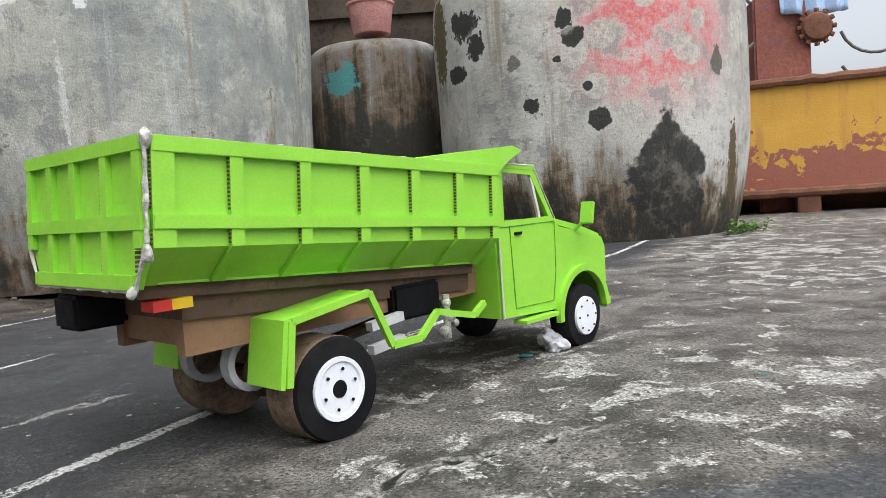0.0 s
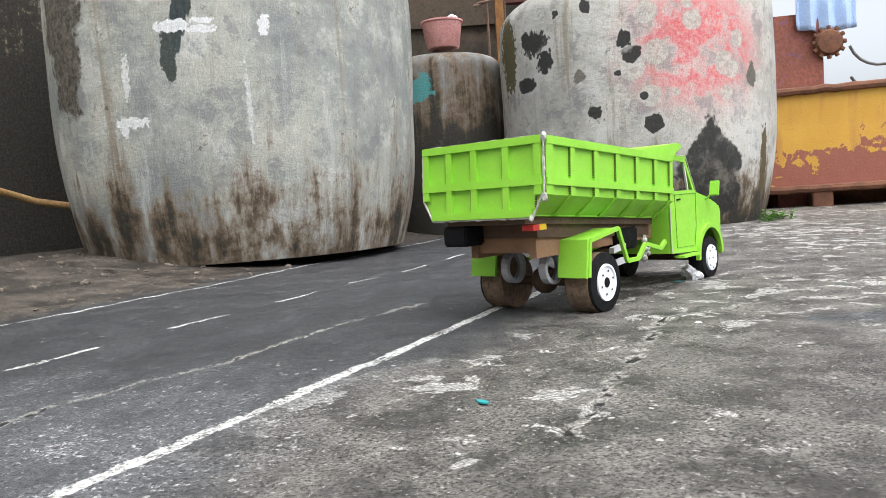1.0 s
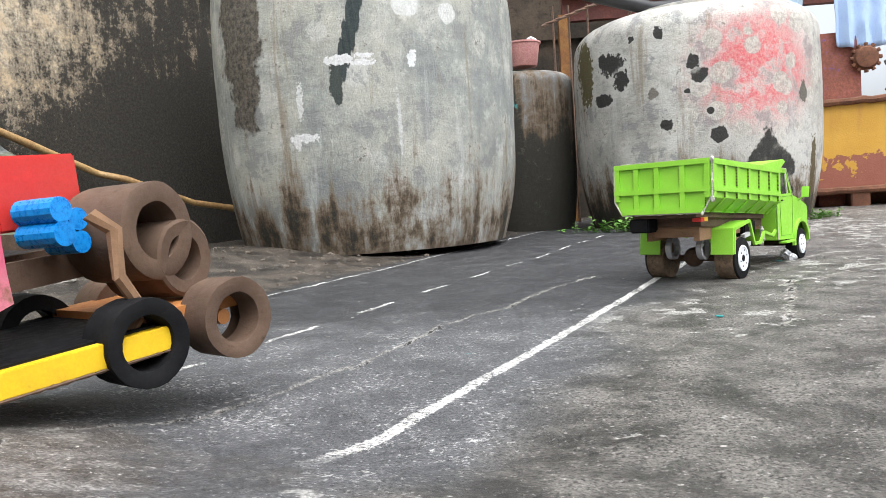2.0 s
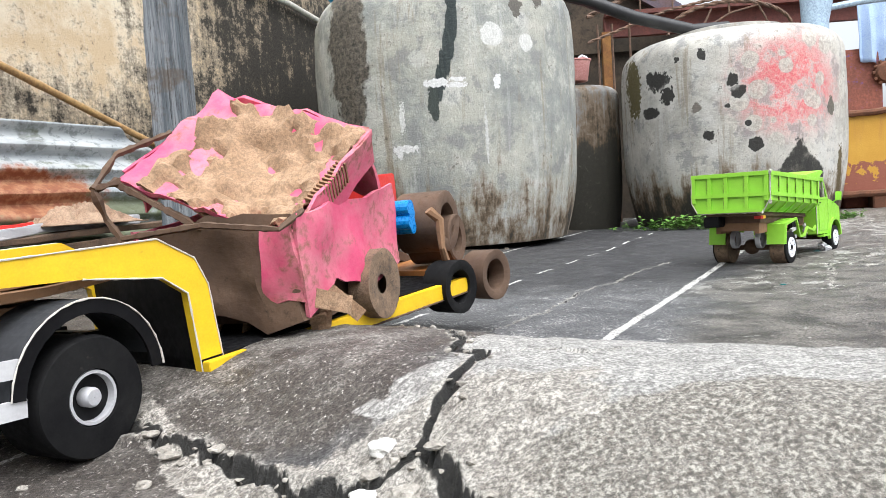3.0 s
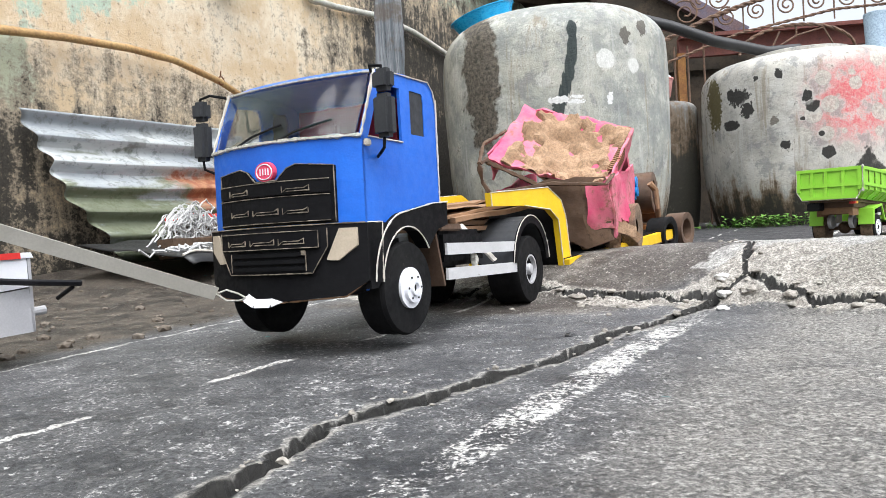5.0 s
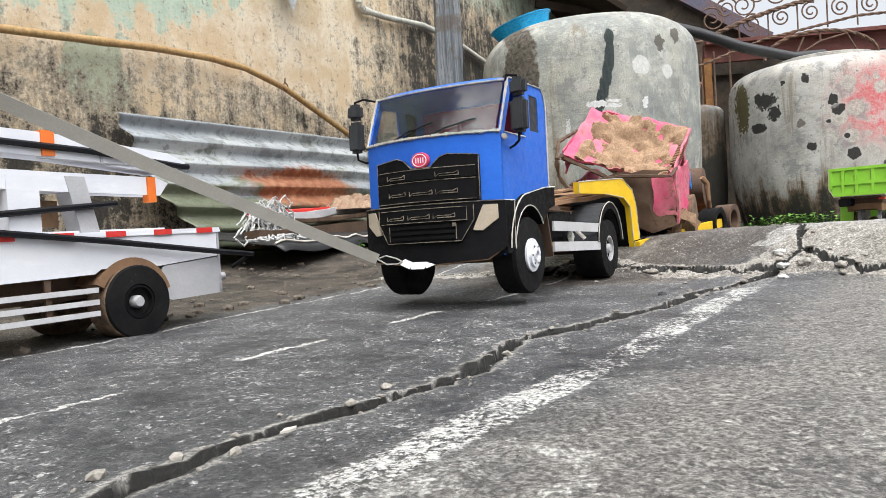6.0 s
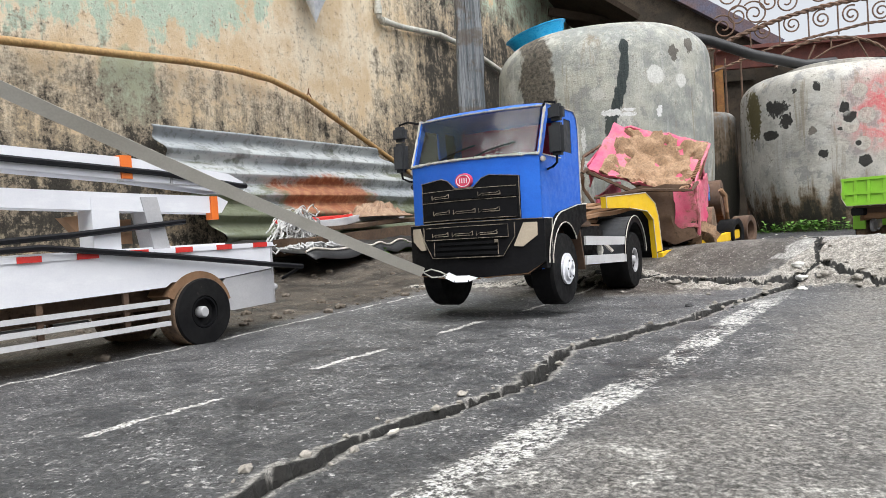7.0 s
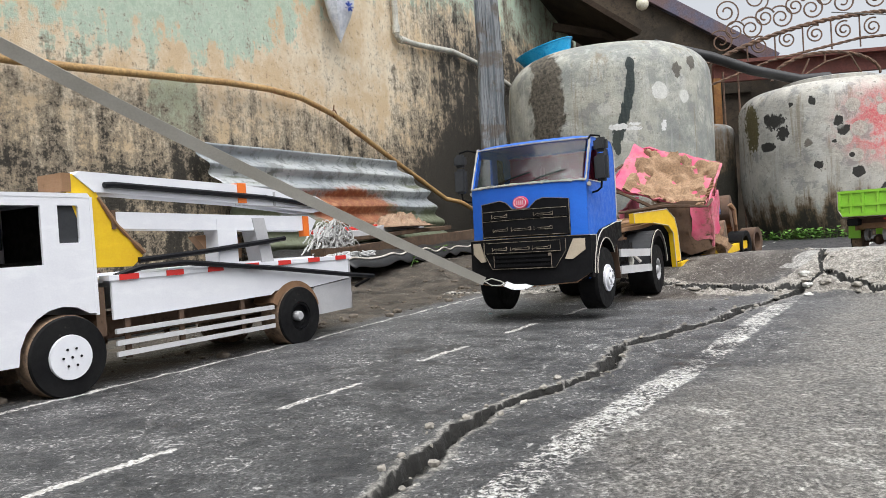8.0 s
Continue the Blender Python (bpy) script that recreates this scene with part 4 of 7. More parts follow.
        low = [(0.235, 0.158), (0.235, 0.060), (0.335, 0.055)] + arch + [(0.448, 0.050), (0.452, 0.118), (0.445, 0.130), (0.350, 0.150), (0.340, 0.158)]
        prism(bm, low, y0, y1)
        door = part("cab_side", bm, green_card, t)
        bm = BM()
        frame_prism(bm, [(0.235, 0.158), (0.235, 0.224), (0.302, 0.219), (0.341, 0.158)], [(0.246, 0.163), (0.247, 0.215), (0.298, 0.211), (0.330, 0.163)], y0, y1)
        part("window_frame", bm, green_card, t)
        bm = BM()
        flat_bar(bm, (0.313, s * 0.088, 0.163), (0.300, s * 0.088, 0.209), 0.003, 0.004)
        part("window_post", bm, raw_edge, t, "bare card quarter-light post")
        bm = BM()
        arc_band(bm, 0.392, 0.044, 0.057, 0.057, 0.008, math.pi * 1.03, 0.0, s * 0.089, s * 0.0955)
        part("wheel_arch", bm, green_card, t)
        bm = BM()
        for za, xa, xb in ((0.157, 0.2355, 0.340),):
            ribbon(bm, [(xa, s * 0.0905, za), (xb, s * 0.0905, za)], 0.0006)
        ribbon(bm, [(0.254, s * 0.0905, 0.157), (0.257, s * 0.0905, 0.068), (0.330, s * 0.0905, 0.066), (0.338, s * 0.0905, 0.100), (0.340, s * 0.0905, 0.156)], 0.0005)
        part("door_seam", bm, card("door_seam_green", (0.10, 0.30, 0.015), (0.09, 0.26, 0.012)) if s < 0 else bpy.data.materials["door_seam_green"], t)
        bm = BM()
        box(bm, 0.262, 0.274, min(s * 0.0895, s * 0.092), max(s * 0.0895, s * 0.092), 0.147, 0.150)
        part("door_handle", bm, black_card, t)
        bm = BM()
        box(bm, 0.262, 0.325, min(s * 0.082, s * 0.100), max(s * 0.082, s * 0.100), 0.050, 0.054)
        part("step", bm, green_card, t)
        # mirror on the wing
        bm = BM()
        bar(bm, (0.385, s * 0.088, 0.142), (0.388, s * 0.104, 0.156), 0.002)
        m = Matrix.Translation((0.388, s * 0.106, 0.163)) @ Matrix.Rotation(0.25, 4, "Y")
        box(bm, -0.003, 0.003, -0.008, 0.008, -0.013, 0.013, m)
        part("mirror", bm, green_card, t, bevel=0.002)
    for lab, pr, y in (("roof", [(0.233, 0.220), (0.233, 0.226), (0.305, 0.222), (0.309, 0.216)], 0.0905), ("cab_back", [(0.233, 0.06), (0.233, 0.224), (0.237, 0.224), (0.237, 0.06)], 0.086),
                       ("bonnet", [(0.340, 0.155), (0.345, 0.160), (0.400, 0.148), (0.445, 0.134), (0.453, 0.120), (0.449, 0.118), (0.440, 0.130)], 0.086), ("grille", [(0.448, 0.052), (0.452, 0.120), (0.456, 0.118), (0.454, 0.050)], 0.088)):
        bm = BM()
        prism(bm, pr, -y, y)
        part(lab, bm, green_card, t)
    bm = BM()
    box(bm, 0.449, 0.460, -0.092, 0.092, 0.040, 0.055)
    part("bumper", bm, green_card, t, bevel=0.003)
    bm = BM()
    for s in (-1, 1):
        flat_bar(bm, (0.340, s * 0.084, 0.158), (0.305, s * 0.084, 0.218), 0.008, 0.004)
    flat_bar(bm, (0.341, -0.084, 0.158), (0.341, 0.084, 0.158), 0.006, 0.004)
    part("windscreen_frame", bm, green_card, t)
    bm = BM()
    box(bm, 0.238, 0.345, -0.085, 0.085, 0.070, 0.074)
    box(bm, 0.240, 0.262, -0.080, 0.080, 0.074, 0.150)
    box(bm, 0.330, 0.345, -0.080, 0.080, 0.100, 0.152)
    part("seat", bm, brown_card, t, "bare cardboard seat and dashboard")
    bm = BM()
    ribbon(bm, [(0.234, -0.091, 0.06), (0.233, -0.091, 0.22)], 0.0011)
    ribbon(bm, [(0.234, -0.0905, 0.225), (0.304, -0.0905, 0.221), (0.342, -0.0905, 0.159)], 0.0007, 2)
    part("raw_edge", bm, raw_edge, t, "bare torn card edge")
    for s in (-1, 1):
        wheel(t, 0.0, s * 0.095, 0.0435, 0.040, rubber_black, white_card, 0.0268, "ring", seed=0.3)
        wheel(t, 0.392, s * 0.090, 0.0385, 0.024, rubber_black, white_card, 0.0235, "disc", treadmat=rubber_black)
    return t


dump_truck()


# ---- the blue tractor unit ----
BX, BY, BH = -1.400, -0.675, -113.5
STRAP_END, STRAP_FAR = (-1.680, -1.136, 0.081), (-2.015, -1.617, 0.320)
CAB_W, CAB_BACK, CAB_FRONT, SILL, ROOF = 0.114, 0.313, 0.488, 0.236, 0.316


def cab_face(y, z):
    """How far forward the bowed cab front lies; above the sill it leans back."""
    up = max(0.0, z - SILL) / (ROOF - SILL)
    return CAB_FRONT - 0.034 * up + (0.030 - 0.016 * up) * (1 - (y / CAB_W) ** 2)


def face_plate(bm, y0, y1, low, high, d0, d1, n=22, rows=1):
    """A plate on the bowed front between two outlines over y, from d0 to d1 before the face."""
    def height(o, y):
        return float(np.interp(y, [p[0] for p in o], [p[1] for p in o])) if isinstance(o, (list, tuple)) else o

    knots = sorted({round(y0 + (y1 - y0) * k / n, 6) for k in range(n + 1)} | {p[0] for o in (low, high) if isinstance(o, (list, tuple)) for p in o if y0 < p[0] < y1})
    cols = []
    for y in knots:
        za, zb = height(low, y), height(high, y)
        zs = [za + (zb - za) * k / rows for k in range(rows + 1)]
        cols.append(([bm.verts.new((cab_face(y, z) + d0, y, z)) for z in zs], [bm.verts.new((cab_face(y, z) + d1, y, z)) for z in zs]))
    for (a0, a1), (b0, b1) in zip(cols, cols[1:]):
        for k in range(rows):
            bm.faces.new((a1[k], b1[k], b1[k + 1], a1[k + 1]))
            bm.faces.new((a0[k], a0[k + 1], b0[k + 1], b0[k]))
        bm.faces.new((a0[0], b0[0], b1[0], a1[0]))
        bm.faces.new((a0[-1], a1[-1], b1[-1], b0[-1]))
    for i0, i1 in (cols[0], cols[-1]):
        bm.faces.new(list(i0) + list(reversed(i1)))


def face_line(bm, pts, d, r, seed):
    out = []
    for (ya, za), (yb, zb) in zip(pts, pts[1:]):
        n = max(2, int(math.hypot(yb - ya, zb - za) / 0.008))
        out += [(ya + (yb - ya) * k / n, za + (zb - za) * k / n) for k in range(n)]
    out.append(pts[-1])
    ribbon(bm, [(cab_face(y, z) + d, y, z) for y, z in out], r, seed)


def tractor_truck():
    t = empty("tractor_truck", pose(BX, BY, gz(BX, BY) + 0.0005, 0, -1.7, BH), "blue cardboard tractor truck model, nose lifted by a tow strap", "toy truck", "model trucks")
    hw, xb, xf = CAB_W, CAB_BACK, CAB_FRONT
    th, hub = 0.004, 0.408
    arch_top = [(hub + 0.074 * math.cos(a), 0.064 + 0.086 * math.sin(a)) for a in [math.pi * (0.02 + 0.46 * k / 10) for k in range(11)]]
    arch_in = [(hub - 0.002 + 0.060 * math.cos(a), 0.064 + 0.068 * math.sin(a)) for a in [math.pi * (0.02 + 0.78 * k / 14) for k in range(15)]]
    for s in (-1, 1):
        y0, y1 = sorted((s * hw, s * (hw - th)))
        bm = BM()
        prism(bm, [(xf, 0.060), (xf, 0.236), (xb, 0.236), (xb, 0.158), (0.345, 0.155)] + arch_top[::-1], y0, y1)
        part("cab_side", bm, blue_card, t)
        bm = BM()
        frame_prism(bm, [(0.392, 0.236), (0.392, 0.321), (0.452, 0.317), (xf, 0.236)], [(0.400, 0.2365), (0.402, 0.302), (0.446, 0.300), (0.474, 0.2365)], y0, y1)
        part("window_frame", bm, blue_card, t)
        bm = BM()
        frame_prism(bm, [(xb, 0.236), (xb, 0.292), (xb + 0.006, 0.310), (xb + 0.018, 0.320), (0.392, 0.321), (0.392, 0.236)], [(0.344, 0.248), (0.344, 0.290), (0.345, 0.300), (0.348, 0.303), (0.378, 0.303), (0.378, 0.248)], y0, y1)
        part("quarter_panel", bm, blue_card, t)
        bm = BM()
        box(bm, 0.342, 0.380, *sorted((s * (hw - 0.0012), s * (hw - 0.003))), 0.246, 0.305)
        part("quarter_window", bm, slate_card, t, "dark grey sleeper window")
        # the black arch sweeps up over the wheel and runs level to the cab's back
        bm = BM()
        prism(bm, [(0.303, 0.164), (0.345, 0.161)] + arch_top[::-1] + arch_in + [(0.330, 0.128), (0.303, 0.134)], *sorted((s * (hw + 0.006), s * (hw - 0.012))))
        part("wheel_arch", bm, black_card, t, bevel=0.0012)
        bm = BM()
        flat_bar(bm, (0.335, s * 0.096, 0.132), (0.312, s * 0.096, 0.052), 0.042, 0.004, (1, 0, 0.2))
        part("mud_flap", bm, dark_brown, t)
        bm = BM()
        ribbon(bm, [(0.303, s * (hw + 0.0065), 0.1645), (0.345, s * (hw + 0.0065), 0.1615)] + [(x, s * (hw + 0.0065), z) for x, z in arch_top[::-1]], 0.0010, 1)
        ribbon(bm, [(x, s * (hw + 0.0062), z) for x, z in arch_in], 0.0009, 2)
        ribbon(bm, [(xb, s * (hw + 0.001), 0.165), (xb, s * (hw + 0.001), 0.292), (xb + 0.006, s * (hw + 0.001), 0.310), (xb + 0.018, s * (hw + 0.001), 0.3205), (0.452, s * (hw + 0.001), 0.3175)], 0.0011, 4)
        ribbon(bm, [(xf + 0.001, s * hw, 0.236), (0.456, s * hw, 0.316)], 0.0017, 5)
        ribbon(bm, [(xf + 0.002, s * (hw + 0.003), 0.137), (xf - 0.026, s * (hw + 0.0055), 0.138), (xf - 0.021, s * (hw + 0.0055), 0.072)], 0.0009, 7)
        ribbon(bm, [(0.400, s * (hw + 0.001), 0.236), (0.476, s * (hw + 0.001), 0.236)], 0.0010, 9)
        part("raw_edge", bm, raw_edge, t, "whitish card edges and glue beads")
        bm = BM()
        box(bm, 0.476, 0.486, *sorted((s * hw, s * (hw + 0.006))), 0.224, 0.232)
        part("door_hinge", bm, raw_edge, t, bevel=0.0015)
        # mirrors: two black housings on bent wire arms
        bm = BM()
        tube(bm, [(0.462, s * hw, 0.312), (0.480, s * (hw + 0.010), 0.314), (0.481, s * (hw + 0.026), 0.311), (0.481, s * (hw + 0.027), 0.300)], 0.0019, 6)
        part("mirror_arm", bm, black_card, t)
        bm = BM()
        tube(bm, [(0.481, s * (hw + 0.027), 0.240), (0.480, s * (hw + 0.025), 0.220), (0.474, s * (hw + 0.016), 0.215), (0.456, s * hw, 0.214)], 0.0019, 6)
        part("mirror_arm", bm, black_card, t)
        for z0, z1 in ((0.283, 0.308), (0.231, 0.280)):
            bm = BM()
            box(bm, 0.470, 0.488, *sorted((s * (hw + 0.015), s * (hw + 0.039))), z0, z1)
            part("mirror", bm, slate_card, t, bevel=0.005, smooth=True)
    # roof, rolled down at the back
    bm = BM()
    nose = [(y, cab_face(y, ROOF)) for y in [hw * (k / 8 - 1) for k in range(17)]]
    pr = [(xb, 0.288), (xb + 0.002, 0.302), (xb + 0.008, 0.313), (xb + 0.020, 0.321), (0.380, 0.3235), (0.430, 0.3225)]
    cols = []
    for y, x1 in nose:
        drop = 0.0035 * (y / hw) ** 8
        top = [(x, z - drop) for x, z in pr] + [(x1 - 0.008, 0.3205 - drop), (x1, 0.316 - drop)]
        low = [(x1 - 0.003, 0.311), (x1 - 0.012, 0.315)] + [(x + 0.002, z - 0.0045) for x, z in reversed(pr)]
        cols.append([bm.verts.new((x, y, z)) for x, z in top + low])
    for a, b in zip(cols, cols[1:]):
        for k in range(len(a)):
            j = (k + 1) % len(a)
            bm.faces.new((a[k], a[j], b[j], b[k]))
    bm.faces.new(cols[0])
    bm.faces.new(cols[-1][::-1])
    part("roof", bm, blue_card, t, smooth=True)
    bm = BM()
    box(bm, xb, xb + th, -hw + th, hw - th, 0.15, 0.290)
    part("cab_back", bm, blue_card, t)
    bm = BM()
    face_plate(bm, -hw, hw, 0.130, SILL, -th, 0.0)
    part("front_panel", bm, blue_card, t, smooth=True)
    bm = BM()
    face_plate(bm, -hw + 0.006, hw - 0.006, SILL, ROOF - 0.003, -0.0012, 0.0006, 20, 8)
    for v in bm.verts:
        v.co.x += 0.0022 * noise.noise(Vector((0, v.co.y * 30, v.co.z * 30)))
    part("windscreen", bm, film, t, "clear crinkled plastic windscreen film", smooth=True).visible_shadow = False
    bm = BM()
    face_line(bm, [(-hw, SILL), (hw, SILL)], 0.001, 0.0024, 1)
    face_line(bm, [(-hw, ROOF - 0.002), (hw, ROOF - 0.002)], 0.001, 0.0015, 2)
    part("glue_bead", bm, glue, t, "white glue along the windscreen")
    for y in (-0.046, 0.018):
        bm = BM()
        tube(bm, [(cab_face(y + a, SILL + b) + 0.003, y + a, SILL + b) for a, b in ((0.0, 0.001), (0.020, 0.010), (0.046, 0.017), (0.062, 0.021))], 0.0013, 5)
        part("wiper", bm, hose_black, t)
    # lining seen through the film
    bm = BM()
    box(bm, xb + 0.008, 0.478, -hw + 0.006, hw - 0.006, 0.168, 0.173)
    box(bm, xb + 0.006, xb + 0.012, -hw + 0.008, hw - 0.008, 0.173, 0.308)
    box(bm, 0.455, 0.480, -hw + 0.008, hw - 0.008, 0.173, 0.226)
    part("cab_lining", bm, maroon_card, t, "dark maroon paper lining")
    for y in (-0.052, 0.052):
        bm = BM()
        box(bm, 0.352, 0.398, y - 0.034, y + 0.034, 0.174, 0.205)
        box(bm, 0.338, 0.354, y - 0.032, y + 0.032, 0.190, 0.284)
        part("seat", bm, maroon_card, t, "maroon card seat", bevel=0.005)
    # grille: a winged plate with two raised bands
    gy = 0.086
    wing = [(-gy, 0.204), (-0.042, 0.208), (-0.030, 0.204), (-0.016, 0.191), (0.016, 0.191), (0.030, 0.204), (0.042, 0.208), (gy, 0.204)]
    bm = BM()
    face_plate(bm, -gy, gy, 0.139, wing, 0.0, 0.004)
    grille = part("grille", bm, black_card, t)
    for z0, z1 in ((0.174, 0.188), (0.143, 0.170)):
        bm = BM()
        face_plate(bm, -gy + 0.003, gy - 0.003, z0, z1, 0.004, 0.008)
        part("grille_slat", bm, black_card, grille, bevel=0.0012)
    for z, d, spans in ((0.180, 0.009, ((-0.060, -0.026), (0.026, 0.060))), (0.155, 0.009, ((-0.058, -0.026), (-0.018, 0.020), (0.026, 0.058))), (0.120, 0.0165, ((-0.058, -0.026), (-0.018, 0.018), (0.024, 0.056)))):
        for a, b in spans:
            bm = BM()
            face_line(bm, [(a, z + 0.003), (a, z - 0.004), (a + 0.006, z), (b - 0.006, z), (b, z + 0.003), (b, z - 0.003), (b - 0.006, z - 0.003), (a + 0.006, z - 0.003)], d, 0.0006, z * 100 + a)
            part("vent_mark", bm, trim_card, grille, "scratched pale vent slot")
    bm = BM()
    face_line(bm, [(-gy, 0.140)] + wing + [(gy, 0.140)], 0.0045, 0.0007, 3)
    for z in (0.189, 0.1715, 0.142):
        face_line(bm, [(-gy + 0.003, z), (gy - 0.003, z)], 0.0085, 0.0005, z * 50)
    part("trim_line", bm, trim_card, grille, "thin pale edge lines")
    # badge: a red rounded plate with a pale ring and plain pale bars
    bm = BM()
    bx = cab_face(0, 0.2)
    bmesh.ops.create_cone(bm, cap_ends=True, segments=28, radius1=0.0150, radius2=0.0140, depth=0.005, matrix=Matrix.Translation((bx + 0.003, 0, 0.202)) @ Matrix.Rotation(radians(90), 4, "Y") @ Matrix.Diagonal((0.80, 1, 1, 1)))
    badge = part("badge", bm, pink_red, t, "pinkish red oval badge with pale ring")
    bm = BM()
    tube(bm, [(bx + 0.0058, 0.0115 * math.cos(k * math.tau / 24), 0.202 + 0.0088 * math.sin(k * math.tau / 24)) for k in range(24)], 0.0007, 5, True)
    for y in (-0.0058, -0.0018, 0.0022, 0.0062):
        box(bm, bx + 0.005, bx + 0.0062, y - 0.0007, y + 0.0007, 0.1982, 0.2058)
    part("badge_ring", bm, white_card, badge)
    # bumper: bowed like the face, wrapped round the corners
    bm = BM()
    face_plate(bm, -hw - 0.005, hw + 0.005, [(-hw - 0.005, 0.072), (-hw + 0.02, 0.056), (0.0, 0.050), (hw - 0.02, 0.056), (hw + 0.005, 0.072)], 0.137, -0.034, 0.008, 26)
    bumper = part("bumper", bm, black_card, t, bevel=0.0025)
    for s in (-1, 1):
        bm = BM()
        prism(bm, [(xf + 0.002, 0.062), (xf + 0.002, 0.137), (xf - 0.027, 0.138), (xf - 0.021, 0.072), (xf - 0.012, 0.062)], *sorted((s * (hw - 0.004), s * (hw + 0.005))))
        part("bumper_end", bm, black_card, bumper, bevel=0.001)
        bm = BM()
        if s > 0:
            face_plate(bm, 0.078, 0.110, [(0.078, 0.097), (0.090, 0.096), (0.110, 0.112)], [(0.078, 0.099), (0.092, 0.132), (0.110, 0.132)], 0.008, 0.011, 8)
        else:
            face_plate(bm, -0.110, -0.078, [(-0.110, 0.112), (-0.090, 0.096), (-0.078, 0.097)], [(-0.110, 0.132), (-0.092, 0.132), (-0.078, 0.099)], 0.008, 0.011, 8)
        part("headlight", bm, beige_card, bumper, "beige paper headlight")
    bowl_low = [(-0.080, 0.112), (-0.062, 0.083), (0.062, 0.083), (0.080, 0.112)]
    bm = BM()
    face_plate(bm, -0.080, 0.080, bowl_low, 0.134, 0.008, 0.012)
    part("lower_grille", bm, black_card, bumper)
    bm = BM()
    face_plate(bm, -0.072, 0.072, 0.112, 0.130, 0.012, 0.0155)
    part("grille_slat", bm, black_card, bumper, bevel=0.001)
    for z in (0.089, 0.097, 0.105):
        bm = BM()
        face_plate(bm, -0.056, 0.056, z - 0.0022, z + 0.0022, 0.012, 0.0145)
        part("grille_slat", bm, black_card, bumper)
    bm = BM()
    face_line(bm, [(-0.080, 0.133)] + bowl_low + [(0.080, 0.133)], 0.0125, 0.0006, 4)
    face_line(bm, [(-0.072, 0.131), (0.072, 0.131), (0.072, 0.112), (-0.072, 0.112)], 0.016, 0.0005, 6)
    face_line(bm, [(-hw - 0.004, 0.1375), (hw + 0.004, 0.1375)], 0.0085, 0.0008, 9)
    for y in (-0.056, 0.056):
        face_line(bm, [(y, 0.086), (y, 0.108)], 0.0145, 0.0006, y * 40)
    box(bm, cab_face(0.054, 0.1) + 0.0145, cab_face(0.054, 0.1) + 0.016, 0.051, 0.056, 0.104, 0.109)
    part("trim_line", bm, trim_card, bumper, "thin pale edge lines")
    bm = BM()
    face_line(bm, [(-hw, 0.070), (-hw + 0.02, 0.055), (0.0, 0.049), (hw - 0.02, 0.055), (hw, 0.070)], 0.006, 0.0011, 12)
    part("torn_edge", bm, brown_card, bumper, "frayed brown card under the bumper")
    # chassis behind the cab
    bm = BM()
    for s in (-1, 1):
        box(bm, -0.090, 0.470, s * 0.040 - 0.006, s * 0.040 + 0.006, 0.075, 0.108)
    for x in (-0.08, 0.10, 0.24):
        box(bm, x, x + 0.012, -0.036, 0.036, 0.08, 0.105)
    part("chassis", bm, black_card, t)
    for s in (-1, 1):
        bm = BM()
        box(bm, 0.150, 0.288, *sorted((s * 0.050, s * 0.100)), 0.076, 0.128)
        tank = part("fuel_tank", bm, black_card, t, bevel=0.007)
        bm = BM()
        box(bm, 0.228, 0.290, *sorted((s * 0.052, s * 0.102)), 0.126, 0.136)
        part("tank_lid", bm, dark_brown, tank, bevel=0.002)
        bm = BM()
        flat_bar(bm, (0.150, s * 0.060, 0.136), (0.138, s * 0.112, 0.078), 0.014, 0.003, (0, s, 0.4))
        part("paper_strap", bm, raw_edge, t)
    for x0, x1, w, z in ((-0.05, 0.155, 0.058, 0.128), (-0.02, 0.150, 0.050, 0.1365), (0.0, 0.140, 0.040, 0.1445)):
        bm = BM()
        box(bm, x0, x1, -w, w, z, z + 0.0075)
        rough_up(bm, 0.003, 30, z * 90)
        part("fifth_wheel", bm, brown_card, t, "layered brown cardboard coupling plate")
    for s in (-1, 1):
        for z in (0.064, 0.098):
            bm = BM()
            flat_bar(bm, (0.300, s * 0.114, z + 0.003), (0.066, s * 0.116, z), 0.004, 0.016)
            part("side_bar", bm, silver_card, t, "silver side guard bar")
        bm = BM()
        ribbon(bm, [(0.21, s * 0.111, 0.060), (0.205, s * 0.109, 0.082), (0.215, s * 0.111, 0.104)], 0.006, 3)
        part("glue_blob", bm, glue, t)
        bm = BM()
        arc_band(bm, 0.0, 0.066, 0.080, 0.082, 0.004, 0.02 * math.pi, 0.92 * math.pi, s * 0.050, s * 0.1165)
        part("rear_fender", bm, slate_card, t, "black card mudguard over the rear wheel")
        bm = BM()
        arc_band(bm, 0.0, 0.066, 0.0805, 0.0825, 0.013, 0.02 * math.pi, 0.97 * math.pi, s * 0.1165, s * 0.1195)
        part("fender_lip", bm, black_card, t)
        bm = BM()
        ribbon(bm, [(0.081 * math.cos(a), s * 0.120, 0.066 + 0.083 * math.sin(a)) for a in [math.pi * (0.02 + 0.95 * k / 16) for k in range(17)]], 0.0009, 3)
        part("raw_edge", bm, raw_edge, t)
    bm = BM()
    bar(bm, (0, -0.1, 0.056), (0, 0.1, 0.056), 0.008)
    part("axle", bm, dark_brown, t)
    bm = BM()
    bar(bm, (hub, -0.1, 0.056), (hub, 0.1, 0.056), 0.008)
    box(bm, hub - 0.02, 0.478, -0.085, 0.085, 0.060, 0.072)
    part("axle", bm, dark_brown, t)
    bm = BM()
    box(bm, xb - 0.010, xb - 0.001, 0.082, 0.113, 0.262, 0.304)
    part("rear_lamp", bm, beige_card, t, "beige card flap behind the cab", bevel=0.003)
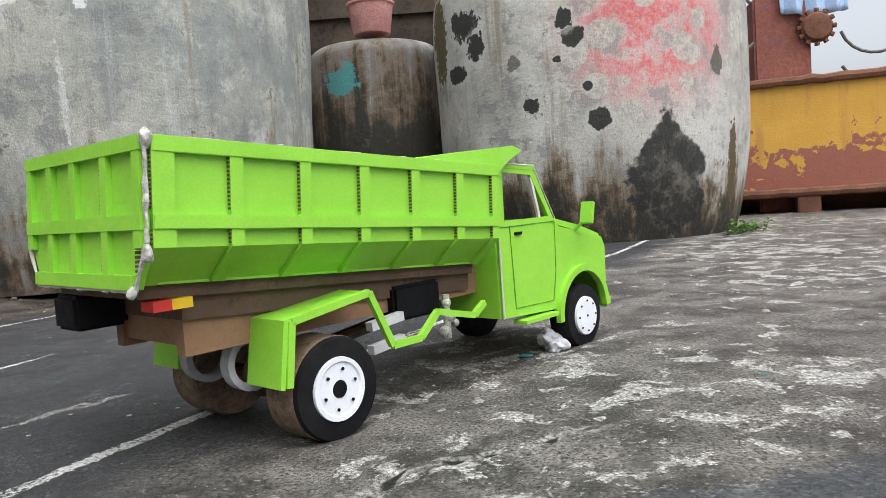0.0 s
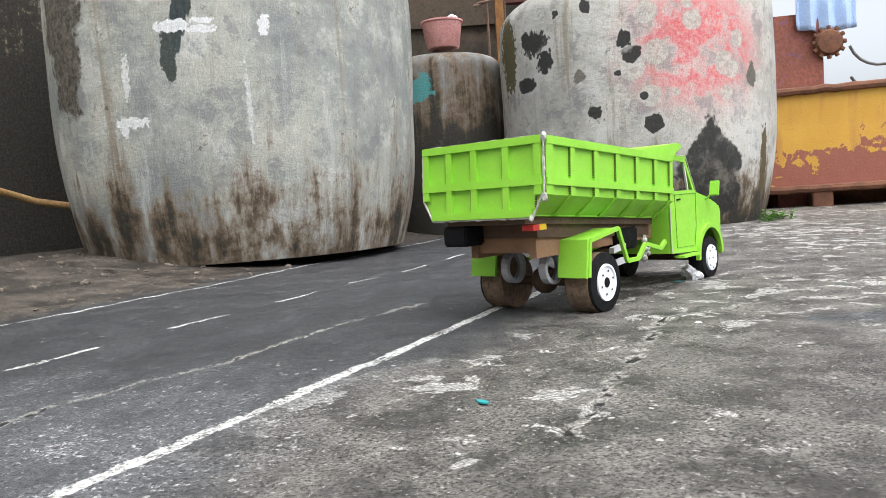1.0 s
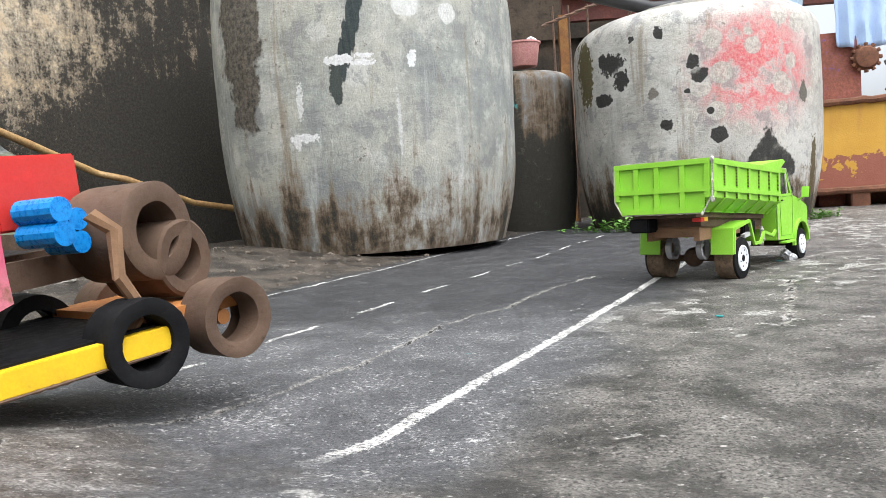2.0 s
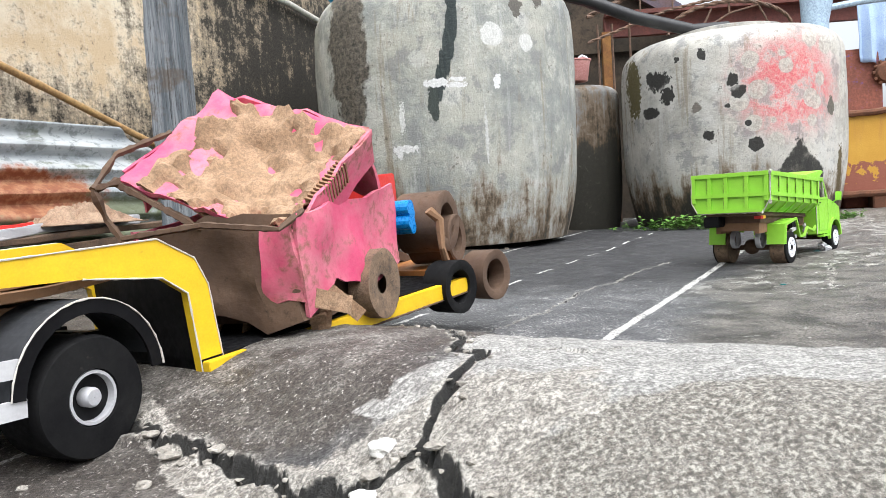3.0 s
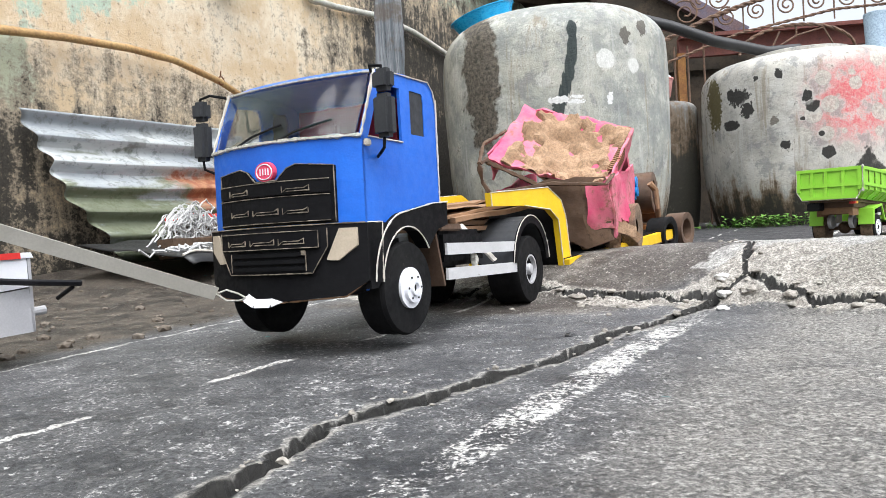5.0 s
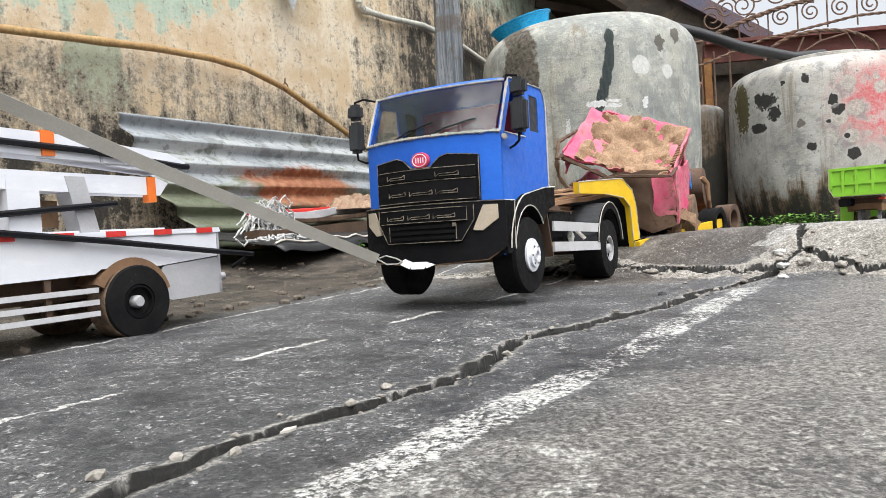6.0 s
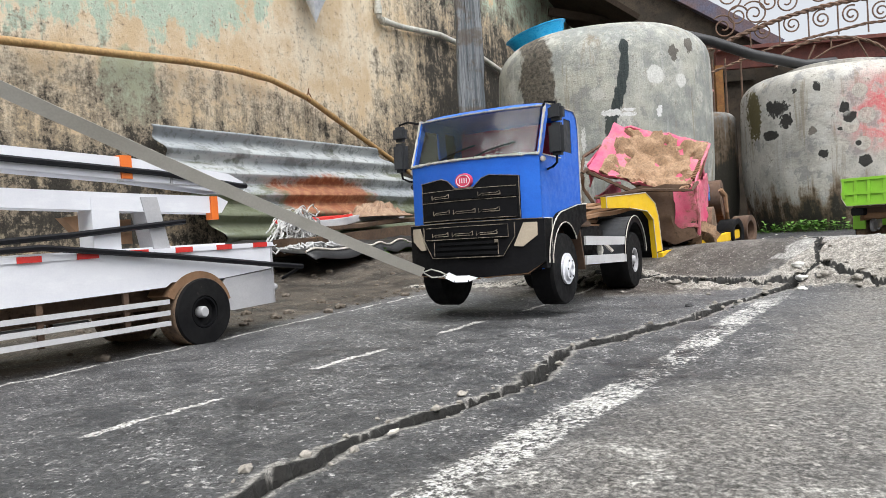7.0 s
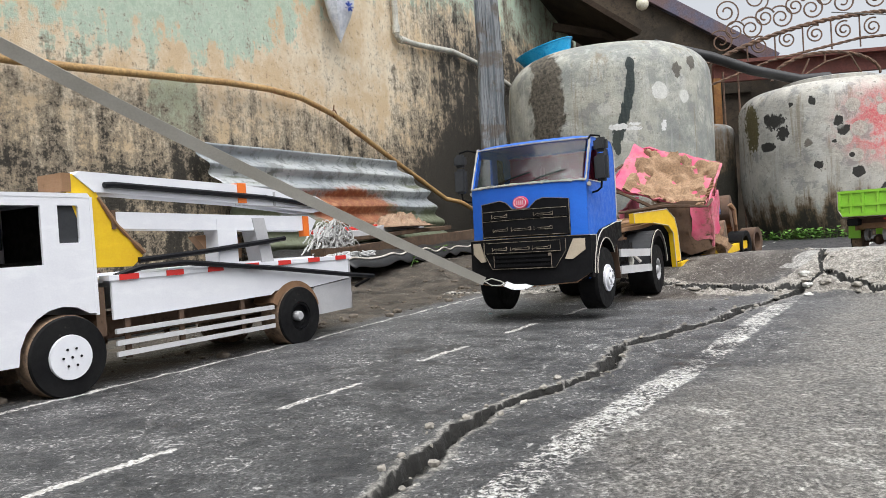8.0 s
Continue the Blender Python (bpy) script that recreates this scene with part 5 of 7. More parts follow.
    for s in (-1, 1):
        wheel(t, hub, s * 0.116, 0.0575, 0.036, rubber_black, white_card, 0.0250, "stack", treadmat=rubber_black)
        wheel(t, 0.0, s * 0.114, 0.0575, 0.056, rubber_black, grey_card, 0.026, "deep", treadmat=rubber_black)
    # tow loop of white tape and the flat strap that pulls the truck
    nose_x = cab_face(-0.035, 0.06)
    bm = BM()
    loop = [(nose_x - 0.004, -0.046, 0.062), (nose_x + 0.012, -0.034, 0.056), (nose_x + 0.018, -0.016, 0.050), (nose_x + 0.014, 0.004, 0.050), (nose_x + 0.006, 0.018, 0.056)]
    for a, b in zip(loop, loop[1:]):
        flat_bar(bm, a, b, 0.011, 0.0012, (0.9, 0, 0.5))
    part("tow_loop", bm, white_card, t, "white tape tow loop")
    inv = t.matrix_world.inverted()
    a = inv @ Vector(STRAP_END)
    b = inv @ Vector(STRAP_FAR)
    far = a + (b - a) * 1.6
    bm = BM()
    n = 24
    rings = []
    sight = (inv @ Vector((-1.75, -1.38, 0.16))) - (inv @ Vector((-1.48, -2.25, 0.13)))
    across = (b - a).normalized().cross(sight.normalized()).normalized()
    upv = across.cross((b - a).normalized())
    for k in range(n + 1):
        f = k / n
        p = a.lerp(far, f) + Vector((0, 0, -0.010 * 4 * f * (1 - f)))
        w = (across * math.cos(f * 0.3) + upv * math.sin(f * 0.3)) * 0.0078
        q = w.cross(b - a).normalized() * 0.0007
        rings.append([bm.verts.new(p + w + q), bm.verts.new(p - w + q), bm.verts.new(p - w - q), bm.verts.new(p + w - q)])
    for r0, r1 in zip(rings, rings[1:]):
        for i in range(4):
            bm.faces.new((r0[i], r0[(i + 1) % 4], r1[(i + 1) % 4], r1[i]))
    bm.faces.new(rings[0])
    bm.faces.new(rings[-1][::-1])
    strap_mat = card("woven_strap", (0.42, 0.40, 0.35), (0.50, 0.48, 0.43), 0.4, (0.30, 0.28, 0.24), 0.03)
    part("tow_strap", bm, strap_mat, t, "flat translucent grey plastic tow strap")
    knot = Vector(loop[1])
    for lift in (0.004, -0.004):
        bm = BM()
        tube(bm, [a, a.lerp(knot, 0.35) + Vector((0, 0, lift * 1.6)), a.lerp(knot, 0.75) + Vector((0, 0, lift)), knot], 0.0011, 6)
        part("tow_wire", bm, glue, t, "pale tow wire")
    return t


tractor_truck()


# ---- the low-loader trailer and the wrecked pink truck on it ----
TRAILER_M = pose(BX, BY, 0.006, 0, 4.0, -125.0)


def low_loader():
    t = empty("low_loader_trailer", TRAILER_M, "yellow and black cardboard low-loader trailer with a raised neck", "toy trailer", "model trucks")
    for x0, x1, w, z0, z1, turn in ((-0.12, 0.13, 0.085, 0.150, 0.158, 0.0), (-0.10, 0.15, 0.075, 0.160, 0.165, 0.03), (-0.02, 0.17, 0.072, 0.172, 0.176, -0.02)):
        bm = BM()
        box(bm, x0, x1, -w, w, z0, z1, Matrix.Rotation(turn, 4, "Y"))
        bmesh.ops.subdivide_edges(bm, edges=bm.edges[:], cuts=6, use_grid_fill=True)
        rough_up(bm, 0.005, 22, x0)
        part("neck_plate", bm, brown_card, t, "warped brown cardboard sheet of the neck", smooth=True)
    for s in (-1, 1):
        y0, y1 = sorted((s * 0.105, s * 0.093))
        bm = BM()
        out = [(0.055, 0.168), (0.055, 0.190), (-0.120, 0.186), (-0.160, 0.160), (-0.172, 0.130), (-0.178, 0.040), (-0.150, 0.034), (-0.146, 0.125), (-0.120, 0.146), (-0.04, 0.160)]
        prism(bm, out, y0, y1)
        part("neck_beam", bm, yellow_card, t, "yellow neck beam", bevel=0.0008)
        bm = BM()
        ribbon(bm, [(x, s * 0.1055, z) for x, z in out], 0.0009, 2)
        part("raw_edge", bm, raw_edge, t)
        y0, y1 = sorted((s * 0.118, s * 0.106))
        bm = BM()
        box(bm, -0.64, -0.150, y0, y1, 0.028, 0.050)
        part("side_beam", bm, yellow_card, t, "yellow side beam", bevel=0.0008)
        bm = BM()
        ribbon(bm, [(-0.150, s * 0.118, 0.027), (-0.64, s * 0.118, 0.027)], 0.0014, 6)
        part("torn_edge", bm, dark_brown, t)
    bm = BM()
    box(bm, -0.64, -0.150, -0.106, 0.106, 0.042, 0.052)
    part("deck", bm, black_card, t)
    bm = BM()
    box(bm, -0.172, -0.150, -0.093, 0.093, 0.040, 0.150)
    part("neck_front", bm, black_card, t)
    for s in (-1, 1):
        for x in (-0.60, -0.70):
            bm = BM()
            lathe(bm, [(0.024, -0.045), (0.040, -0.045), (0.041, 0.0), (0.034, 0.001), (0.026, -0.002), (0.024, -0.03)], 24, 0.03, spin(x, s * 0.125, 0.040) @ (Matrix.Identity(4) if s > 0 else Matrix.Rotation(math.pi, 4, "X")))
            part("wheel", bm, rubber_black if x > -0.65 else dark_brown, t, smooth=True)
    bm = BM()
    bar(bm, (-0.60, -0.1, 0.04), (-0.60, 0.1, 0.04), 0.008)
    bar(bm, (-0.70, -0.1, 0.04), (-0.70, 0.1, 0.04), 0.008)
    box(bm, -0.74, -0.62, -0.09, 0.09, 0.046, 0.060)
    part("rear_deck", bm, card("orange_brown_card", (0.45, 0.18, 0.05), (0.38, 0.15, 0.04)), t)
    return t


low_loader()


def crumple(bm, cuts, amount, scale, seed):
    bmesh.ops.subdivide_edges(bm, edges=bm.edges[:], cuts=cuts, use_grid_fill=True)
    rough_up(bm, amount, scale, seed)
    rough_up(bm, amount * 0.4, scale * 3, seed + 4)


def wreck():
    t = empty("wrecked_truck", TRAILER_M @ pose(-0.205, 0.058, 0.044, 0, 0, 15) @ Matrix.Diagonal((1.08, 1.08, 1.08, 1)), "crushed pink cardboard truck caked with brown mud, lying on the trailer", "toy truck", "model trucks")
    # lower body: torn panels
    for s in (-1, 1):
        bm = BM()
        prism(bm, [(-0.02, 0.035), (-0.01, 0.135), (-0.12, 0.145), (-0.26, 0.150), (-0.27, 0.045), (-0.16, 0.03), (-0.09, 0.06)], *sorted((s * 0.105, s * 0.100)))
        bmesh.ops.triangulate(bm, faces=bm.faces[:])
        crumple(bm, 4, 0.012, 14, s * 3.0)
        part("body_side", bm, pink_card, t, "torn pink paper side", smooth=True)
    bm = BM()
    box(bm, -0.028, -0.022, -0.10, 0.10, 0.025, 0.140)
    crumple(bm, 7, 0.022, 12, 7.0)
    part("front_panel", bm, dark_brown, t, "muddy torn front panel", smooth=True)
    bm = BM()
    box(bm, -0.020, -0.016, 0.055, 0.108, 0.045, 0.130)
    crumple(bm, 5, 0.016, 14, 17.0)
    part("front_flap", bm, pink_card, t, "torn pink front flap", smooth=True)
    # the roof, stove in and tipped forward
    bm = BM()
    mr = Matrix.Translation((-0.10, 0.0, 0.205)) @ Matrix.Rotation(-0.32, 4, "X") @ Matrix.Rotation(0.60, 4, "Y")
    box(bm, -0.095, 0.095, -0.112, 0.112, -0.003, 0.003)
    bmesh.ops.subdivide_edges(bm, edges=bm.edges[:], cuts=14, use_grid_fill=True)
    for v in bm.verts:
        u, w = v.co.x / 0.095, v.co.y / 0.112
        v.co.z -= 0.030 * max(0, 1 - (u - 0.1) ** 2) * max(0, 1 - (w - 0.25) ** 2 * 1.2)
        v.co.z += 0.010 * noise.noise(v.co * 22) + 0.005 * noise.noise(v.co * 60) - 0.004 * abs(noise.noise(v.co * 34))
    bmesh.ops.transform(bm, matrix=mr, verts=bm.verts[:])
    roof = part("roof", bm, pink_card, t, "pink roof stove in", smooth=True)
    bm = BM()
    box(bm, -0.088, 0.094, -0.085, 0.108, 0.002, 0.006)
    bmesh.ops.subdivide_edges(bm, edges=bm.edges[:], cuts=30, use_grid_fill=True)
    for v in bm.verts:
        u, w = v.co.x / 0.095, v.co.y / 0.112
        ragged = max(abs(v.co.x - 0.003) / 0.091, abs(v.co.y - 0.0115) / 0.0965) + 0.9 * noise.noise(v.co * 28 + Vector((5, 2, 0))) + 0.5 * noise.noise(v.co * 75)
        v.co.z -= 0.016 * min(1.0, max(0.0, (ragged - 0.86) * 3))
        v.co.z -= 0.030 * max(0, 1 - (u - 0.1) ** 2) * max(0, 1 - (w - 0.25) ** 2 * 1.2)
        v.co.z += 0.010 * noise.noise(v.co * 22) + 0.005 * noise.noise(v.co * 60) + 0.0025 + 0.009 * noise.noise(v.co * 45 + Vector((3, 1, 0))) + 0.003 * noise.noise(v.co * 160)
    bmesh.ops.transform(bm, matrix=mr, verts=bm.verts[:])
    part("mud", bm, dry_mud, roof, "crust of dried brown mud", smooth=True)
    # roof sides folded down, with bare flutes
    for s, lab in ((1, "far"), (-1, "near")):
        bm = BM()
        box(bm, -0.09, 0.085, s * 0.112 - 0.002, s * 0.112 + 0.002, -0.050, 0.0)
        crumple(bm, 6, 0.009, 18, s * 5.0)
        bmesh.ops.transform(bm, matrix=mr, verts=bm.verts[:])
        part("roof_side", bm, pink_card, t, smooth=True)
    bm = BM()
    box(bm, -0.100, -0.096, -0.105, 0.105, -0.11, 0.0)
    crumple(bm, 6, 0.014, 18, 21.0)
    bmesh.ops.transform(bm, matrix=mr, verts=bm.verts[:])
    part("back_panel", bm, pink_card, t, smooth=True)
    bm = BM()
    for k in range(12):
        box(bm, 0.040 - k * 0.006, 0.0425 - k * 0.006, 0.103, 0.116, -0.026, 0.002, mr)
    part("flute_strip", bm, brown_card, t, "bare corrugated flutes")
    bm = BM()
    ribbon(bm, [mr @ Vector(p) for p in ((0.097, -0.112, 0), (0.105, 0.0, -0.022), (0.097, 0.112, -0.004))], 0.004, 2)
    ribbon(bm, [mr @ Vector((0.090, -0.112, 0)), Vector((0.015, -0.125, 0.185)), Vector((0.0, -0.128, 0.150)), Vector((-0.01, -0.108, 0.11))], 0.004, 4)
    ribbon(bm, [Vector((0.015, -0.125, 0.185)), Vector((-0.03, -0.130, 0.222)), mr @ Vector((0.0, -0.114, 0.004))], 0.004, 5)
    ribbon(bm, [(0.005, -0.105, 0.128), (-0.004, 0.0, 0.135), (0.004, 0.10, 0.125), (-0.03, 0.108, 0.140)], 0.0035, 6)
    part("torn_strip", bm, dark_brown, t, "bent muddy cardboard strips")
    # dark inside and hanging rags under the front
    bm = BM()
    box(bm, -0.25, -0.035, -0.09, 0.09, 0.02, 0.10)
    crumple(bm, 4, 0.02, 14, 2.0)
    part("engine_bay", bm, dark_brown, t, smooth=True)
    rnd = random.Random(4)
    bm = BM()
    for k in range(26):
        x, y = rnd.uniform(-0.075, -0.035), rnd.uniform(-0.10, 0.115)
        z = rnd.uniform(0.02, 0.06)
        flat_bar(bm, (x, y, z), (x + rnd.uniform(-0.03, 0.012), y + rnd.uniform(-0.03, 0.03), z - rnd.uniform(0.01, 0.05)), rnd.uniform(0.006, 0.02), 0.002, (rnd.uniform(-1, 1), rnd.uniform(-1, 1), 0.3))
    rough_up(bm, 0.004, 40, 3)
    tagged(part("rag_fringe", bm, dry_mud, t, "torn strips of muddy card"), kind="stuff")
    for x, y, r, s in ((-0.175, 0.118, 0.042, 1), (-0.175, -0.118, 0.042, -1)):
        bm = BM()
        lathe(bm, [(0.012, -0.028), (r, -0.028), (r * 1.02, 0.0), (r * 0.85, 0.001), (0.012, -0.004)], 26, 0.05, spin(x, y, r - 0.008) @ (Matrix.Identity(4) if s > 0 else Matrix.Rotation(math.pi, 4, "X")))
        part("wheel", bm, tread, t, "frayed brown cardboard wheel", smooth=True)
    # what is left of the tail: frame, red box, blue bottles, brown rolls
    bm = BM()
    for s in (-1, 1):
        box(bm, -0.46, -0.24, s * 0.04 - 0.006, s * 0.04 + 0.006, 0.05, 0.075)
    part("chassis", bm, dark_brown, t)
    bm = BM()
    box(bm, -0.40, -0.31, -0.06, 0.04, 0.10, 0.165)
    part("red_box", bm, red_card, t, bevel=0.002)
    bm = BM()
    for z in (0.095, 0.115):
        bar(bm, (-0.325, 0.05, z), (-0.325, 0.095, z), 0.011, seg=14)
        bar(bm, (-0.35, 0.05, z - 0.01), (-0.35, 0.085, z - 0.01), 0.010, seg=14)
    part("air_bottle", bm, blue_plastic, t, "small blue cylinders")
    for x, z, r in ((-0.41, 0.085, 0.046), (-0.44, 0.055, 0.038)):
        bm = BM()
        lathe(bm, [(r * 0.55, -0.07), (r, -0.07), (r, 0.0), (r * 0.92, 0.002), (r * 0.6, 0.0), (r * 0.55, -0.05)], 26, 0.03, spin(x, 0.115, z))
        part("rear_wheel", bm, dark_brown, t, "brown cardboard roll", smooth=True)
    bm = BM()
    tube(bm, [(-0.33, 0.118, 0.11), (-0.345, 0.128, 0.09), (-0.34, 0.130, 0.05), (-0.36, 0.128, 0.02), (-0.34, 0.125, 0.0)], 0.006, 7)
    tube(bm, [(-0.34, 0.12, 0.0), (-0.40, 0.13, -0.01), (-0.42, 0.10, 0.0)], 0.007, 7)
    rough_up(bm, 0.006, 50, 2)
    part("torn_strip", bm, brown_card, t, smooth=True)
    return t


wreck()


# ---- the white crane truck ----
def crane_truck():
    ox, oy = -2.095, -1.190
    t = empty("crane_truck", pose(ox, oy, gz(ox, oy) - 0.002, 0, 0, -115.0), "white cardboard crane truck model with folded boom and yellow mast", "toy truck", "model trucks")
    hw = 0.098
    lining = black_card
    # cab
    for s in (-1, 1):
        y0, y1 = sorted((s * hw, s * (hw - 0.004)))
        bm = BM()
        arch = [(0.425 + 0.060 * math.cos(a), 0.050 + 0.066 * math.sin(a)) for a in [math.pi * (1 - k / 10) for k in range(1, 11)]]
        prism(bm, [(0.378, 0.165), (0.378, 0.106)] + [(0.378, 0.102)] + [p for p in arch if p[0] > 0.385] + [(0.57, 0.05), (0.575, 0.165)], y0, y1)
        part("cab_side", bm, white_card, t)
        bm = BM()
        frame_prism(bm, [(0.378, 0.165), (0.378, 0.252), (0.386, 0.258), (0.440, 0.258), (0.440, 0.165)], [(0.396, 0.196), (0.396, 0.240), (0.397, 0.244), (0.424, 0.244), (0.424, 0.196)], y0, y1)
        part("rear_pillar", bm, white_card, t)
        bm = BM()
        box(bm, 0.394, 0.426, *sorted((s * (hw - 0.0045), s * (hw - 0.006))), 0.194, 0.246)
        part("rear_window", bm, slate_card, t, "dark grey cab window")
        bm = BM()
        frame_prism(bm, [(0.440, 0.165), (0.440, 0.258), (0.548, 0.258), (0.575, 0.165)], [(0.446, 0.170), (0.446, 0.244), (0.540, 0.244), (0.560, 0.170)], y0, y1)
        part("window_frame", bm, white_card, t)
        bm = BM()
        flat_bar(bm, (0.50, s * 0.09, 0.168), (0.512, s * 0.09, 0.246), 0.003, 0.004)
        part("window_post", bm, grey_card, t)
    for name, pr in (("roof", [(0.378, 0.254), (0.382, 0.260), (0.545, 0.260), (0.552, 0.256)]), ("cab_back", [(0.376, 0.10), (0.376, 0.255), (0.380, 0.255), (0.380, 0.10)]), ("front_panel", [(0.570, 0.05), (0.574, 0.168), (0.578, 0.168), (0.576, 0.05)])):
        bm = BM()
        prism(bm, pr, -hw - 0.0005, hw + 0.0005)
        part(name, bm, white_card, t)
    bm = BM()
    prism(bm, [(0.574, 0.168), (0.577, 0.168), (0.550, 0.255), (0.547, 0.255)], -hw + 0.006, hw - 0.006)
    part("windscreen", bm, film, t)
    bm = BM()
    box(bm, 0.382, 0.57, -hw + 0.005, hw - 0.005, 0.118, 0.123)
    box(bm, 0.382, 0.392, -hw + 0.006, hw - 0.006, 0.12, 0.25)
    box(bm, 0.40, 0.44, -0.08, 0.08, 0.123, 0.175)
    box(bm, 0.535, 0.570, -0.09, 0.09, 0.123, 0.175)
    part("cab_lining", bm, lining, t, "dark cab interior")
    # side deck: two long panels, a striped edge, the tail
    for s in (-1, 1):
        y0, y1 = sorted((s * hw, s * (hw - 0.004)))
        bm = BM()
        prism(bm, [(0.356, 0.090), (0.356, 0.143), (-0.150, 0.143), (-0.150, 0.106), (-0.045, 0.098), (0.05, 0.100), (0.06, 0.094)], y0, y1)
        part("deck_side", bm, white_card, t)
        bm = BM()
        prism(bm, [(-0.020, 0.060), (-0.050, 0.097), (-0.150, 0.104), (-0.155, 0.048), (-0.06, 0.046)], y0, y1)
        part("tail_box", bm, grey_card, t, "grey card tail box")
        bm = BM()
        prism(bm, [(0.360, 0.143), (0.360, 0.150), (-0.155, 0.150), (-0.158, 0.143)], *sorted((s * (hw + 0.002), s * (hw - 0.020))))
        part("deck_edge", bm, white_card, t)
        for k in range(7):
            x = 0.345 - k * 0.076
            bm = BM()
            prism(bm, [(x, 0.1426), (x, 0.1504), (x - 0.030, 0.1504), (x - 0.030, 0.1426)], *sorted((s * (hw + 0.0032), s * (hw + 0.001))))
            part("red_stripe", bm, red_card, t, "red reflective stripe")
        for z in (0.043, 0.058, 0.074):
            bm = BM()
            flat_bar(bm, (0.355, s * (hw + 0.001), z), (0.058, s * (hw + 0.001), z - 0.001), 0.004, 0.0068)
            part("side_guard", bm, silver_card, t, "grey side guard strip")
        for x in (0.12, 0.24, 0.33):
            bm = BM()
            box(bm, x, x + 0.008, *sorted((s * (hw - 0.002), s * (hw - 0.006))), 0.036, 0.092)
            part("guard_post", bm, dark_brown, t)
        bm = BM()
        arc_band(bm, 0.004, 0.050, 0.063, 0.063, 0.012, 0.16 * math.pi, 0.92 * math.pi, s * 0.052, s * 0.0990)
        part("rear_arch", bm, brown_card, t, "bare brown wheel arch")
    bm = BM()
    box(bm, -0.150, 0.356, -hw + 0.018, hw - 0.018, 0.140, 0.146)
    part("deck", bm, white_card, t)
    bm = BM()
    box(bm, -0.155, -0.151, -hw, hw, 0.048, 0.143)
    part("tailboard", bm, grey_card, t)
    bm = BM()
    for s in (-1, 1):
        box(bm, -0.14, 0.55, s * 0.04 - 0.006, s * 0.04 + 0.006, 0.060, 0.092)
    box(bm, 0.362, 0.376, -0.09, 0.09, 0.07, 0.135)
    bar(bm, (0, -0.09, 0.052), (0, 0.09, 0.052), 0.007)
    bar(bm, (0.425, -0.09, 0.052), (0.425, 0.09, 0.052), 0.007)
    part("chassis", bm, dark_brown, t)
    bm = BM()
    bar(bm, (-0.15, 0.07, 0.07), (-0.185, 0.07, 0.072), 0.006)
    part("exhaust", bm, grey_card, t)
    # yellow mast
    bm = BM()
    prism(bm, [(0.410, 0.268), (0.400, 0.285), (0.378, 0.285), (0.348, 0.225), (0.300, 0.175), (0.318, 0.160), (0.372, 0.162)], 0.010, 0.060)
    part("mast", bm, yellow_card, t, "yellow mast with torn edges", bevel=0.002)
    bm = BM()
    box(bm, 0.402, 0.414, 0.008, 0.062, 0.262, 0.286)
    ribbon(bm, [(0.365, 0.061, 0.255), (0.342, 0.061, 0.220), (0.300, 0.061, 0.178)], 0.003, 1)
    part("torn_edge", bm, brown_card, t)
    # folded boom
    bm = BM()
    prism(bm, [(0.398, 0.284), (0.390, 0.289), (0.10, 0.278), (-0.072, 0.262), (-0.102, 0.250), (-0.106, 0.238), (-0.06, 0.232), (0.10, 0.247), (0.370, 0.262)], 0.020, 0.062)
    upper = part("upper_boom", bm, white_card, t, bevel=0.0015)
    bm = BM()
    box(bm, 0.035, 0.039, 0.0615, 0.0640, 0.242, 0.268)
    ribbon(bm, [(0.125, 0.0625, 0.246), (-0.06, 0.0625, 0.240)], 0.0012)
    part("boom_joint", bm, grey_card, upper)
    bm = BM()
    prism(bm, [(0.345, 0.213), (0.345, 0.236), (0.10, 0.229), (-0.050, 0.226), (-0.070, 0.218), (-0.055, 0.200), (0.10, 0.204)], 0.022, 0.060)
    part("lower_boom", bm, white_card, t, bevel=0.0015)
    bm = BM()
    box(bm, 0.341, 0.347, 0.020, 0.062, 0.212, 0.238)
    part("boom_end", bm, dark_brown, t)
    for x0, x1, lean in ((0.125, 0.165, 0.0), (0.045, 0.072, 0.018)):
        bm = BM()
        prism(bm, [(x0, 0.146), (x1, 0.146), (x1 + lean, 0.224), (x0 + lean, 0.224)], 0.030, 0.0615)
        part("boom_rest", bm, white_card if lean == 0 else grey_card, t)
    bm = BM()
    box(bm, -0.06, 0.26, -0.02, 0.058, 0.146, 0.153)
    part("boom_base", bm, white_card, t)
    bm = BM()
    prism(bm, [(0.175, 0.175), (0.195, 0.198), (0.175, 0.200)], 0.028, 0.045)
    part("bracket", bm, brown_card, t)
    bm = BM()
    prism(bm, [(0.078, 0.160), (0.105, 0.160), (0.105, 0.195), (0.078, 0.195)], 0.0, 0.02)
    part("bracket", bm, brown_card, t)
    for pts in ([(0.358, 0.066, 0.271), (0.345, 0.066, 0.272), (0.06, 0.066, 0.258), (-0.092, 0.066, 0.243), (-0.104, 0.066, 0.243)],):
        bm = BM()
        tube(bm, pts, 0.0042, 7)
        part("hydraulic_rod", bm, hose_black, t)
    bm = BM()
    tube(bm, [(0.31, 0.062, 0.168), (0.20, 0.066, 0.174), (0.022, 0.066, 0.188)], 0.0042, 7)
    part("hydraulic_rod", bm, hose_black, t)
    bm = BM()
    tube(bm, [(0.345, 0.090, 0.148), (0.310, 0.100, 0.158), (0.24, 0.104, 0.160), (0.05, 0.106, 0.138), (-0.145, 0.108, 0.112), (-0.215, 0.108, 0.104)], 0.0042, 7)
    part("hydraulic_rod", bm, hose_black, t)
    bm = BM()
